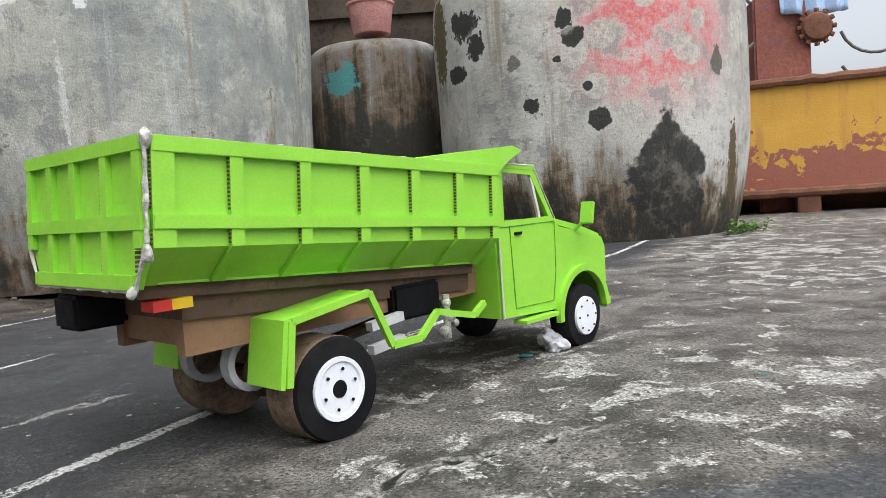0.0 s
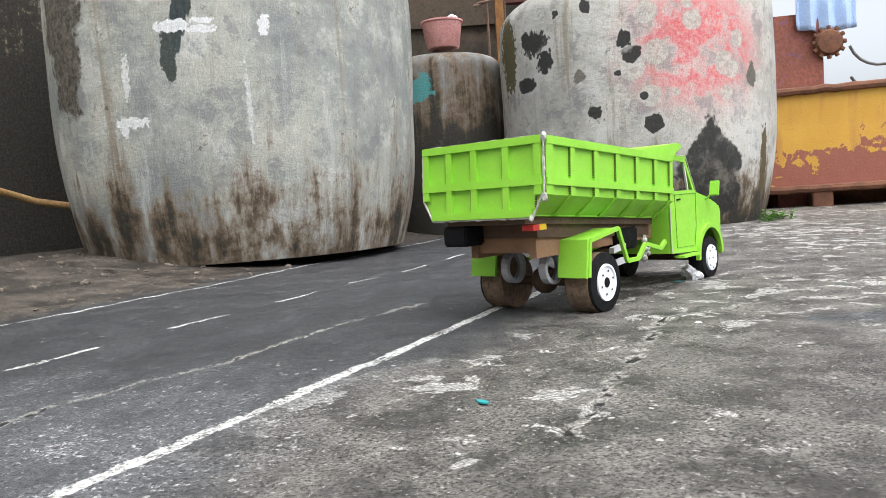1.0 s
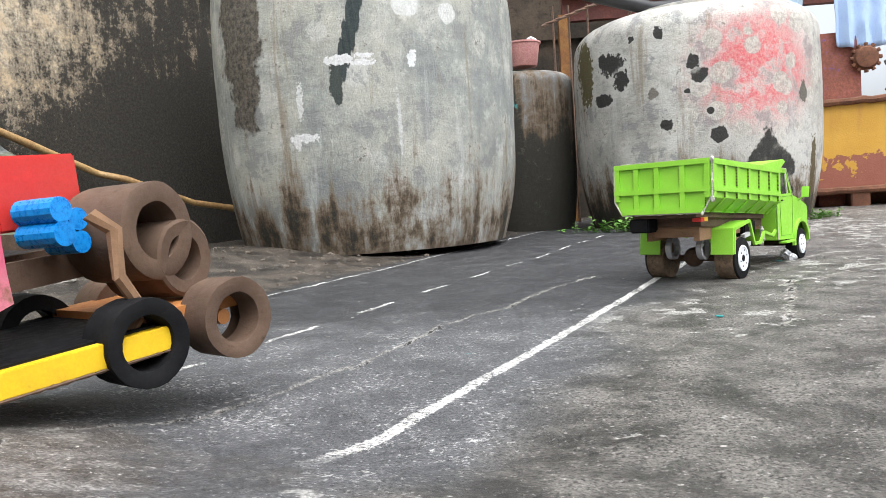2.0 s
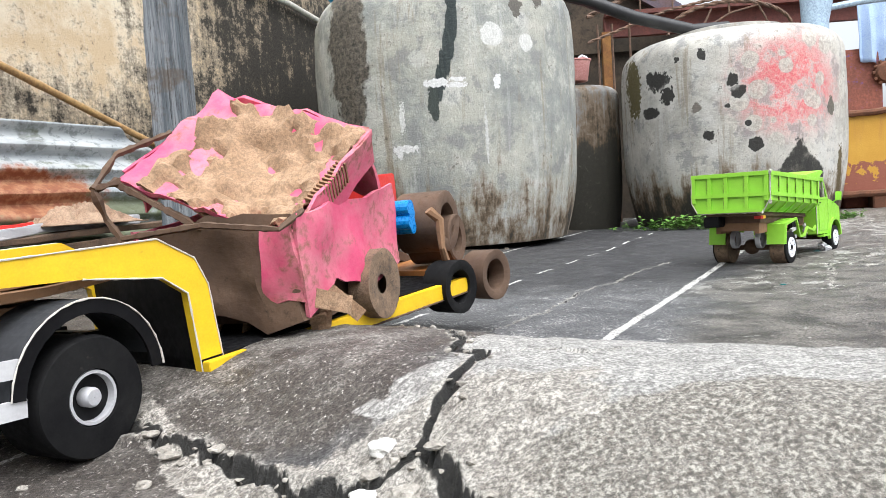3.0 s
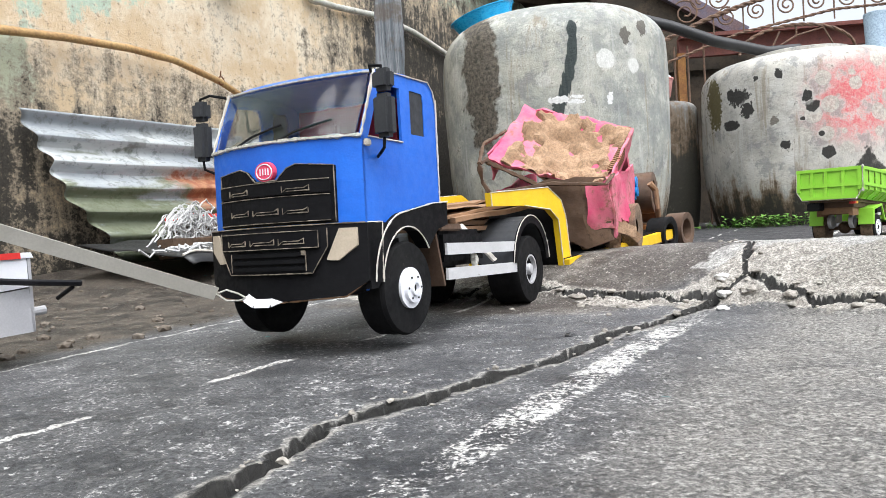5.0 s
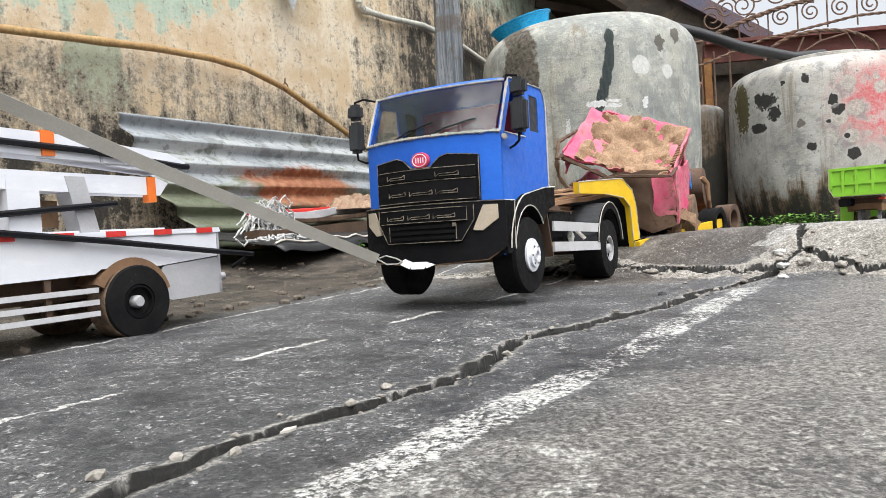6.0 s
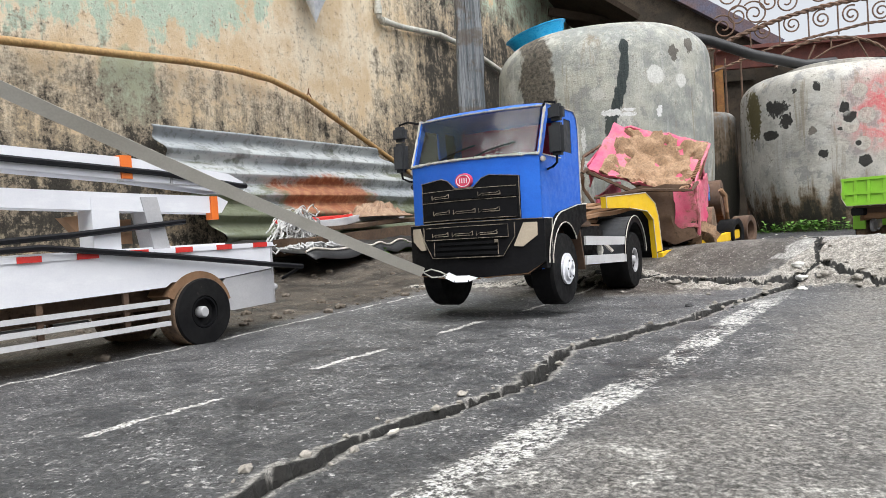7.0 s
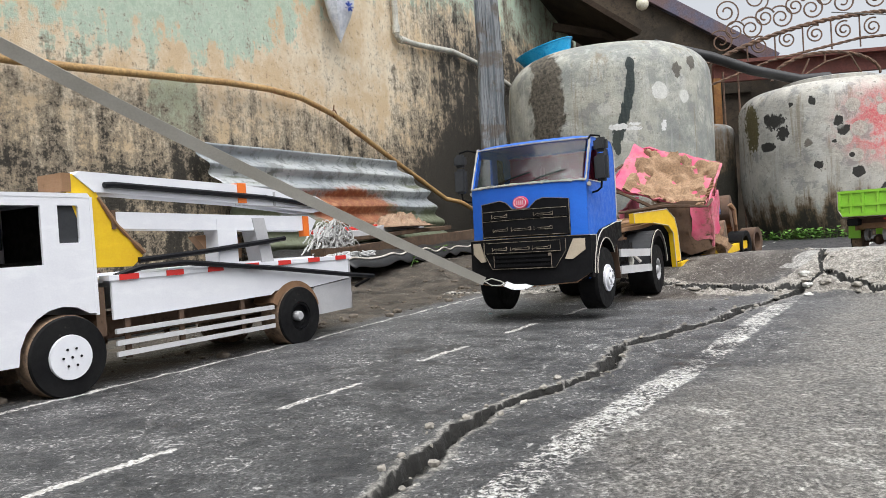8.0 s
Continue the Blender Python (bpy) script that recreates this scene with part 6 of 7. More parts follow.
    bar(bm, (-0.205, 0.07, 0.085), (-0.205, 0.105, 0.100), 0.003)
    part("rod_clip", bm, hose_black, t)
    for x0, x1, z0, z1 in ((0.102, 0.119, 0.249, 0.281), (-0.046, -0.033, 0.190, 0.226)):
        bm = BM()
        box(bm, x0, x1, 0.018 if z0 > 0.24 else 0.050, 0.0645 if z0 > 0.24 else 0.0632, z0, z1)
        part("tape_band", bm, orange_card, t, "orange tape band")
    # the boom stands towards the side of the deck
    for o in t.children:
        if o.name.split(".")[0] in ("mast", "torn_edge", "upper_boom", "lower_boom", "boom_end", "boom_rest", "bracket", "tape_band", "boom_base") or (o.name.split(".")[0] == "hydraulic_rod" and o.data.vertices[0].co.y < 0.08):
            o.location.y += 0.034
    for s in (-1, 1):
        wheel(t, 0.0, s * 0.103, 0.0515, 0.044, rubber_black, black_card, 0.024, "deep")
        wheel(t, 0.425, s * 0.103, 0.0525, 0.032, rubber_black, white_card, 0.0285, "disc")
    bm = BM()
    box(bm, 0.574, 0.600, -0.10, 0.10, 0.055, 0.085)
    part("bumper", bm, white_card, t, bevel=0.003)
    return t


crane_truck()


# ---- along the west wall ----
def zinc_material():
    g = Graph("rusty_zinc", 0.5, 0.25)
    p = g.xyz()
    n1, n2, n3 = g.noise(7, 7, 0.7), g.noise(30, 7, 0.7), g.noise(150, 4)
    streak = g.noise(8, 6, 0.6, g.scaled(0.35, 1, 1.6))
    c = g.mix(g.step(streak, 0.35, 0.65), (0.29, 0.315, 0.335), (0.47, 0.49, 0.49))
    c = g.mix(g.step(n2, 0.52, 0.62, 0.0, 0.75), c, (0.20, 0.215, 0.21))
    c = g.mix(g.step(n1, 0.53, 0.62, 0.0, 0.6), c, (0.15, 0.16, 0.15))
    moss = g.math("ADD", g.step(p[2], 0.50, 0.22, 0.0, 0.22), g.math("ADD", g.math("MULTIPLY", streak, 0.7), g.math("MULTIPLY", n1, 0.3)))
    c = g.mix(g.step(moss, 0.58, 0.68, 0.0, 0.85), c, (0.10, 0.115, 0.05))
    rust = g.dist(1.02, 0.06, 0.33, 0.42, 0.6, 0.115, 0.9, 7)
    rust = g.step(g.math("ADD", rust, g.math("MULTIPLY", g.math("SUBTRACT", n2, 0.5), 0.8)), 0.70, 1.0, 1.0, 0.0)
    c = g.mix(rust, c, g.mix(g.step(n2, 0.4, 0.65), (0.21, 0.065, 0.028), (0.38, 0.19, 0.10)))
    g.link(g.step(rust, 0.0, 1.0, 0.25, 0.0), g.b.inputs["Metallic"])
    g.bump(g.math("ADD", n2, g.math("MULTIPLY", n3, 0.4)), 0.35, 0.002)
    return g.done(c, g.step(n2, 0.3, 0.7, 0.42, 0.75))


def zinc_sheet():
    """Corrugated sheet that leans on the wall, its waves lying level; the far end is torn off at a slant."""
    bm = BM()
    nu, nv = 60, 72
    grid = []
    for j in range(nv + 1):
        v = j / nv
        row = []
        for i in range(nu + 1):
            end = 1.72 - 0.0 * v + (0.10 * v) - (0.20 * max(0, 1 - v * 3.0)) + 0.02 * noise.noise((v * 14, 3, 0))
            start = 0.16 + 0.16 * v + 0.03 * math.sin(v * 9) * v + 0.012 * noise.noise((v * 11, 0, 0))
            u = start + (end - start) * i / nu
            wave = 0.019 * math.cos(v * 6.1 * math.tau)
            off = -(0.05 + 0.20 * v + wave + 0.012 * noise.noise((u * 2.2, v * 2, 1)))
            z = 0.585 - 0.50 * v + 0.012 * u * (1 - v) * 0.4 + 0.010 * noise.noise((u * 2.5, 7, v))
            row.append(bm.verts.new((u, off, z)))
        grid.append(row)
    for j in range(nv):
        for i in range(nu):
            bm.faces.new((grid[j][i], grid[j][i + 1], grid[j + 1][i + 1], grid[j + 1][i]))
    ob = part("corrugated_sheet", bm, zinc_material(), smooth=True)
    ob.matrix_world = WALL_M
    sol = ob.modifiers.new("thickness", "SOLIDIFY")
    sol.thickness = 0.0012
    return tagged(ob, "rusty corrugated zinc sheet with a torn edge leaning on the wall", "metal sheet")


zinc_sheet()

bamboo_mat = worn("bamboo", (0.42, 0.27, 0.11), (0.34, 0.20, 0.08), (0.13, 0.08, 0.035), 9, 90, 0.5, 0.2)
bm = BM()
line = [(-2.2, 0.70), (-1.2, 0.745), (-0.54, 0.778), (-0.33, 0.789), (0.0, 0.813), (0.35, 0.840), (0.60, 0.848), (0.80, 0.838), (1.03, 0.788), (1.25, 0.706), (1.53, 0.600), (1.80, 0.499), (2.15, 0.37), (2.6, 0.24), (3.1, 0.17)]
pts = []
for (a, b), (c, d) in zip(line, line[1:]):
    for k in range(5):
        f = k / 5
        pts.append(on_wall(a + (c - a) * f, b + (d - b) * f, 0.05 + (0.25 * max(0, (a - 1.8) / 1.3) if a > 1.8 else 0)))
tube(bm, pts, [0.0135 * (1 + (0.13 if k % 11 == 0 else 0)) for k in range(len(pts))], 10)
bamboo = tagged(part("bamboo_pole", bm, bamboo_mat, smooth=True), "long bent bamboo pole fixed along the plaster wall", "pole")
bm = BM()
q = on_wall(1.03, 0.79, 0.055)
tube(bm, [q + Vector((0, 0, 0.0)) + (WALL_U * 0.015 * math.cos(a) + Vector((0, 0, 1)) * 0.017 * math.sin(a)) * 1.0 + WALL_N * 0.004 for a in [k * math.tau / 12 for k in range(12)]], 0.003, 5, True)
bar(bm, q + Vector((0, 0, 0.014)), q + Vector((0.004, 0, 0.04)), 0.003, seg=6)
part("rusty_clamp", bm, worn("rusty_wire", (0.20, 0.08, 0.035), (0.13, 0.06, 0.03), (0.05, 0.03, 0.02), 30, 200, 0.9), bamboo)

pvc = worn("dirty_white_pvc", (0.55, 0.54, 0.48), (0.46, 0.45, 0.40), (0.16, 0.14, 0.10), 7, 60, 0.45, 0.45)
bm = BM()
tube(bm, [on_wall(1.675, h, 0.03) for h in (2.3, 1.9, 1.5, 1.33)] + [on_wall(1.68, 1.30, 0.03), on_wall(1.70, 1.288, 0.03)] + [on_wall(s, h, 0.03) for s, h in ((1.9, 1.294), (2.32, 1.335), (2.7, 1.318), (3.1, 1.257), (3.5, 1.19))], 0.0165, 10)
pipe = tagged(part("drain_pipe", bm, pvc, smooth=True), "dirty white plastic pipe with an elbow on the wall", "pipe")
bm = BM()
for a, b in ((on_wall(1.675, 1.36, 0.03), on_wall(1.675, 1.315, 0.03)), (on_wall(1.705, 1.288, 0.03), on_wall(1.75, 1.289, 0.03))):
    bar(bm, a, b, 0.021, seg=12)
part("elbow", bm, pvc, pipe, smooth=True)

def timber_material():
    g = Graph("weathered_timber", 0.9)
    grain = g.noise(26, 8, 0.7, g.scaled(3.0, 3.0, 0.10))
    fibre = g.noise(90, 6, 0.75, g.scaled(2.2, 2.2, 0.05))
    blot = g.noise(4, 6, 0.7)
    c = g.mix(g.step(grain, 0.38, 0.62), (0.10, 0.115, 0.13), (0.27, 0.285, 0.30))
    c = g.mix(g.step(fibre, 0.47, 0.36, 0.0, 0.9), c, (0.022, 0.020, 0.018))
    c = g.mix(g.step(blot, 0.52, 0.60, 0.0, 0.7), c, (0.12, 0.09, 0.065))
    g.bump(g.math("ADD", fibre, grain), 0.9, 0.006)
    return g.done(c)


post_mat = timber_material()
bm = BM()
box(bm, -0.048, 0.048, -0.042, 0.042, -0.1, 2.4)
bmesh.ops.subdivide_edges(bm, edges=[e for e in bm.edges if abs(e.verts[0].co.z - e.verts[1].co.z) > 1], cuts=40)
rough_up(bm, 0.010, 3.0, 2)
rough_up(bm, 0.004, 14.0, 5)
post = part("timber_post", bm, post_mat, bevel=0.004)
post.location = (-1.692, 0.56, 0)
post.rotation_euler = (0, radians(-0.3), radians(8))
tagged(post, "grey weathered square timber post with cracks", "post")
bm = BM()
tube(bm, [Vector((0.062, -0.045, 0.318)) + Vector((0.014 * math.cos(k * math.tau / 16), 0.0, 0.014 * math.sin(k * math.tau / 16))) for k in range(16)], 0.0055, 8, True)
part("eye_ring", bm, glue, post, "pale ring screwed to the post", smooth=True)

# a plastic bag hanging on the wall
bag_mat = worn("white_plastic_bag", (0.66, 0.68, 0.72), (0.56, 0.58, 0.63), (0.40, 0.42, 0.46), 12, 60, 0.35, 0.1)
bm = BM()
lathe(bm, [(0.004, 1.14), (0.035, 1.20), (0.075, 1.27), (0.095, 1.34), (0.10, 1.42), (0.085, 1.50), (0.03, 1.60), (0.008, 1.68)], 22, 0.35)
for v in bm.verts:
    v.co.y *= 0.55
rough_up(bm, 0.012, 16, 3)
bag = part("plastic_bag", bm, bag_mat, smooth=True)
bag.matrix_world = Matrix.Translation(on_wall(1.10, 0, 0.07)) @ Matrix.Rotation(math.atan2(0.916, 0.401), 4, "Z")
tagged(bag, "white plastic bag with a blue print hanging on the wall", "plastic bag")
bm = BM()
for k in range(7):
    a = k * math.tau / 7
    flat_bar(bm, (0.004 + 0.006 * math.cos(a), -0.064, 1.305 + 0.006 * math.sin(a)), (0.004 + 0.03 * math.cos(a), -0.066, 1.305 + 0.024 * math.sin(a)), 0.003, 0.009, (0, 1, 0.001))
part("print", bm, card("blue_print", (0.02, 0.06, 0.35), (0.02, 0.07, 0.4)), bag, "blue printed flower shape")
bm = BM()
bar(bm, on_wall(1.10, 1.67, 0.0), on_wall(1.10, 1.69, 0.09), 0.004)
part("nail", bm, hose_black)
tagged(bpy.data.objects["nail"], "dark nail in the plaster wall", "nail")

# ---- the pile at the foot of the wall ----
wood_dark = worn("dark_wet_wood", (0.075, 0.045, 0.028), (0.12, 0.075, 0.045), (0.03, 0.022, 0.016), 12, 90, 0.85, 0.4, bump=0.6)
cloth_mat = worn("beige_cloth", (0.36, 0.25, 0.17), (0.28, 0.18, 0.12), (0.14, 0.085, 0.055), 14, 200, 0.95, 0.25, bump=0.5)
tarp_mat = worn("black_tarpaulin", (0.012, 0.012, 0.013), (0.02, 0.02, 0.022), (0.06, 0.055, 0.05), 10, 120, 0.45, 0.2)
string_mat = worn("white_string", (0.55, 0.55, 0.54), (0.42, 0.42, 0.42), (0.2, 0.19, 0.18), 50, 300, 0.9, 0.2)


def wall_plank(s0, h0, o0, s1, h1, o1, w, th, mat, label, name="plank"):
    bm = BM()
    flat_bar(bm, on_wall(s0, h0, o0), on_wall(s1, h1, o1), w, th)
    bmesh.ops.subdivide_edges(bm, edges=[e for e in bm.edges if e.calc_length() > 0.4], cuts=14)
    rough_up(bm, 0.010, 9, s0)
    return tagged(part(name, bm, mat, bevel=0.003), label, "plank")


wall_plank(0.30, 0.120, 0.50, 1.95, 0.175, 0.36, 0.07, 0.055, wood_dark, "dark rotten timber beam lying along the wall", "timber_beam")
wall_plank(0.42, 0.175, 0.42, 1.55, 0.215, 0.33, 0.09, 0.018, wood_dark, "thin dark board on the pile by the wall")
wall_plank(0.50, 0.200, 0.37, 1.35, 0.235, 0.30, 0.05, 0.030, grey_card, "grey metal strip on the pile by the wall", "metal_strip")
wall_plank(0.45, 0.215, 0.36, 0.95, 0.235, 0.30, 0.05, 0.016, red_card, "faded red board on the pile", "red_board")


def tarpaulin():
    bm = BM()
    nu, nv = 70, 14
    rows = []
    for j in range(nv + 1):
        v = j / nv
        row = []
        for i in range(nu + 1):
            u = i / nu
            s = 0.15 + 1.75 * u
            front = 0.78 - 0.22 * u
            off = 0.25 + (front - 0.25) * v
            h = 0.150 + 0.02 * u - 0.05 * v + 0.006 * math.sin(s * 34 + 3 * noise.noise((s * 3, 0, 0))) * v
            p = on_wall(s, 0, off)
            z = max(h + 0.012 * noise.noise((s * 9, v * 4, 2)), gz(p.x, p.y) + 0.014)
            if v > 0.93:
                z -= 0.02
            row.append(bm.verts.new((p.x, p.y, z)))
        rows.append(row)
    for j in range(nv):
        for i in range(nu):
            bm.faces.new((rows[j][i], rows[j][i + 1], rows[j + 1][i + 1], rows[j + 1][i]))
    ob = part("tarpaulin", bm, tarp_mat, smooth=True)
    sol = ob.modifiers.new("thickness", "SOLIDIFY")
    sol.thickness = 0.003
    bm = BM()
    tube(bm, [v for v in [Vector(ob.data.vertices[(nv - 1) * (nu + 1) + i].co) + Vector((0, 0, 0.004)) for i in range(nu + 1)]], 0.0035, 6)
    part("pale_hem", bm, raw_edge, ob, "pale worn hem")
    return tagged(ob, "black tarpaulin with wavy pale hem spread under the pile", "tarpaulin")


tarpaulin()


def cloth_heap():
    bm = BM()
    bmesh.ops.create_grid(bm, x_segments=50, y_segments=40, size=0.5)
    for v in bm.verts:
        u, w = v.co.x * 2, v.co.y * 2
        v.co.x, v.co.y = u * 0.17, w * 0.10
        h = 0.055 * max(0, 1 - u * u) * max(0, 1 - w * w)
        bend = 5 * noise.noise((u * 1.6, w * 1.6, 0))
        folds = 0.020 * (1 - abs(math.sin(u * 6 + w * 4 + bend))) + 0.010 * math.sin(u * 17 - w * 9 + bend * 2) + 0.010 * noise.noise((u * 6, w * 6, 3)) - 0.008
        v.co.z = h + folds * (1 - u ** 4) * (1 - w ** 4) - 0.01
    ob = part("cloth", bm, cloth_mat, smooth=True)
    ob.matrix_world = Matrix.Translation(on_wall(1.12, 0.235, 0.33)) @ Matrix.Rotation(math.atan2(0.916, 0.401), 4, "Z")
    sol = ob.modifiers.new("thickness", "SOLIDIFY")
    sol.thickness = 0.003
    return tagged(ob, "crumpled beige cloth lying on the boards", "cloth")


cloth_heap()


def string_heap():
    rnd = random.Random(11)
    bm = BM()
    for k in range(120):
        s, o, h = 0.45 + rnd.gauss(0, 0.05), 0.44 + rnd.gauss(0, 0.025), rnd.uniform(0.15, 0.25)
        pts = []
        a, b = rnd.uniform(0, 6.28), rnd.choice((-1, 1)) * rnd.uniform(0.25, 0.7)
        for i in range(14):
            a += b + rnd.uniform(-0.2, 0.2)
            s += 0.012 * math.cos(a)
            h += 0.012 * math.sin(a) - 0.0022
            top = 0.27 - 0.9 * abs(s - 0.45)
            pts.append(on_wall(s, min(max(0.125, h), max(0.13, top)), o + 0.10 * (0.27 - h) + rnd.uniform(-0.004, 0.004)))
        tube(bm, pts, 0.0024, 5)
    for k in range(24):
        s, o = 0.28 + rnd.gauss(0, 0.06), 0.62 + rnd.gauss(0, 0.03)
        pts = [on_wall(s + 0.02 * i + rnd.uniform(-0.01, 0.01), 0.105 + rnd.uniform(0, 0.03), o + rnd.uniform(-0.02, 0.02)) for i in range(6)]
        tube(bm, pts, 0.0035, 5)
    return tagged(part("string_tangle", bm, string_mat, smooth=True), "tangle of dirty white string on the tarpaulin", "string", kind="stuff")


string_heap()

# ---- stones, crumbs, weeds ----
stone_mat = worn("broken_concrete", (0.36, 0.335, 0.295), (0.25, 0.23, 0.20), (0.10, 0.09, 0.075), 30, 160, 0.95, 0.35, bump=0.8)
white_stone = worn("white_mortar", (0.62, 0.61, 0.58), (0.50, 0.49, 0.46), (0.30, 0.28, 0.25), 30, 160, 0.95, 0.2, bump=0.8)


def stone(x, y, r, mat, label, seed, flat=0.6, name="stone", z=None):
    bm = BM()
    r *= 0.5 if r < 0.026 else 1.0
    bmesh.ops.create_icosphere(bm, subdivisions=3, radius=r)
    for v in bm.verts:
        v.co *= 1 + 0.45 * noise.noise(v.co / r * 1.3 + Vector((seed, 0, 0))) + 0.14 * noise.noise(v.co / r * 4 + Vector((0, seed, 0)))
        v.co.z *= flat
    ob = part(name, bm, mat)
    ob.location = (x, y, (gz(x, y) if z is None else z) + r * flat * 0.35)
    ob.rotation_euler = (0, 0, seed)
    return tagged(ob, label, "stone", "loose stones")


rnd = random.Random(5)
for k, (x, y, r) in enumerate([(-1.33, -0.70, 0.012), (-1.26, -1.07, 0.013), (-1.205, -1.115, 0.006), (-1.40, -0.655, 0.014), (-1.22, -0.79, 0.013), (-1.16, -0.83, 0.016), (-1.08, -0.885, 0.018), (-0.99, -0.90, 0.024), (-0.95, -0.945, 0.020), (-1.51, -0.60, 0.013), (-1.10, -0.93, 0.012), (-1.19, -0.90, 0.009), (-1.33, -0.78, 0.009), (0.44, 1.02, 0.010), (0.29, 0.72, 0.008)]):
    dark = k in (1, 2)
    stone(x, y, r, tarp_mat if dark else stone_mat, "small dark pebble on the asphalt" if dark else "broken lump of concrete beside the crack", k * 1.3)
for k, (x, y, r) in enumerate([(-1.012, -0.845, 0.022), (-1.022, -0.885, 0.020), (-1.035, -0.92, 0.017), (-0.02, 0.44, 0.008)]):
    stone(x, y, r, white_stone, "white painted lump of mortar at the crack", 20 + k * 1.7, 0.55)
for k, (s, o, r) in enumerate([(1.05, 0.85, 0.045), (1.30, 0.80, 0.030), (0.95, 0.98, 0.022), (1.55, 0.75, 0.035), (1.7, 0.9, 0.02)]):
    p = on_wall(s, 0, o)
    stone(p.x, p.y, r, stone_mat, "rough lump of rubble near the wall", 40 + k * 2.1)
bm = BM()
for pts, half, deep in CRACKS[:3]:
    for (ax, ay), (bx, by) in zip(pts, pts[1:]):
        n = int(math.hypot(bx - ax, by - ay) * 110)
        for k in range(n):
            f = rnd.random()
            x, y = ax + (bx - ax) * f + rnd.gauss(0, 0.013), ay + (by - ay) * f + rnd.gauss(0, 0.013)
            if not (-2.4 < y < -0.3):
                continue
            r = 0.0012 + 0.0042 * rnd.random() ** 3
            bmesh.ops.create_icosphere(bm, subdivisions=1, radius=r, matrix=Matrix.Translation((x, y, float(ground_z(x, y)) + r * 0.3)) @ Matrix.Diagonal((1, rnd.uniform(0.6, 1.3), 0.6, 1)))
for (ax, ay), (bx, by) in zip(CRACKS[0][0][:12], CRACKS[0][0][1:13]):
    for k in range(int(math.hypot(bx - ax, by - ay) * 95)):
        f = rnd.random()
        x, y = ax + (bx - ax) * f + rnd.gauss(0, 0.008), ay + (by - ay) * f + rnd.gauss(-0.006, 0.009)
        r = 0.0018 + 0.0065 * rnd.random() ** 3
        bmesh.ops.create_icosphere(bm, subdivisions=2, radius=r, matrix=Matrix.Translation((x, y, float(ground_z(x, y)) + r * 0.3)) @ Matrix.Rotation(rnd.uniform(0, 3), 4, "Z") @ Matrix.Diagonal((1, rnd.uniform(0.5, 1.6), 0.42, 1)))
rough_up(bm, 0.0019, 240, 2)
tagged(part("grit", bm, stone_mat), "loose pale crumbs along the cracks", "grit", kind="stuff")

bm = BM()
for k in range(900):
    s, o = rnd.uniform(-1.6, 2.6), rnd.uniform(0.45, 1.35)
    q = on_wall(s, 0, o)
    if q.x > -1.49 + 0.42 * q.y - 0.03:
        continue
    r = 0.0025 + 0.011 * rnd.random() ** 4
    bmesh.ops.create_icosphere(bm, subdivisions=1, radius=r, matrix=Matrix.Translation((q.x, q.y, gz(q.x, q.y) + r * 0.2)) @ Matrix.Diagonal((1, rnd.uniform(0.6, 1.3), 0.55, 1)))
rough_up(bm, 0.0012, 300, 1)
tagged(part("gravel", bm, worn("earthy_gravel", (0.16, 0.135, 0.11), (0.10, 0.08, 0.06), (0.30, 0.27, 0.23), 30, 160, 0.95, 0.3, bump=0.8)), "loose gravel and crumbs on the earthy strip", "gravel", kind="stuff")

leaf_mat = worn("weed_leaf", (0.085, 0.21, 0.025), (0.13, 0.27, 0.04), (0.05, 0.11, 0.02), 40, 200, 0.6, 0.1)


def weed_patch(cx, cy, sx, sy, ang, n, size, label):
    bm = BM()
    rr = random.Random(int(cx * 100))
    ca, sa = math.cos(ang), math.sin(ang)
    for k in range(n):
        u, v = rr.gauss(0, sx), rr.gauss(0, sy)
        x, y = cx + u * ca - v * sa, cy + u * sa + v * ca
        base = Vector((x, y, gz(x, y) - 0.003))
        h = size * rr.uniform(0.5, 2.2)
        tip = base + Vector((rr.uniform(-1, 1) * size, rr.uniform(-1, 1) * size, h))
        bar(bm, base, tip, 0.0012, 0.0008, 4)
        for q in range(5):
            a = rr.uniform(0, 6.28)
            d = Vector((math.cos(a), math.sin(a), rr.uniform(-0.2, 0.5))).normalized()
            sidev = d.cross(Vector((0, 0, 1))).normalized() * size * 0.32
            c = base.lerp(tip, rr.uniform(0.4, 1.0))
            l = size * rr.uniform(0.6, 1.1)
            vs = [bm.verts.new(c), bm.verts.new(c + d * l * 0.5 + sidev + Vector((0, 0, 0.003))), bm.verts.new(c + d * l), bm.verts.new(c + d * l * 0.5 - sidev + Vector((0, 0, 0.003)))]
            bm.faces.new(vs)
    return tagged(part("weeds", bm, leaf_mat), label, "weeds", kind="stuff")


WA = math.atan2(0.916, 0.401)
weed_patch(-2.0, 1.02, 0.26, 0.035, radians(86), 210, 0.026, "low bright green weeds at the wall's foot")
weed_patch(0.17, 2.42, 0.12, 0.035, -0.5, 85, 0.034, "low green weeds at the foot of the tank")
weed_patch(1.02, 2.52, 0.06, 0.02, 0.6, 40, 0.02, "small green weeds beside the tank")

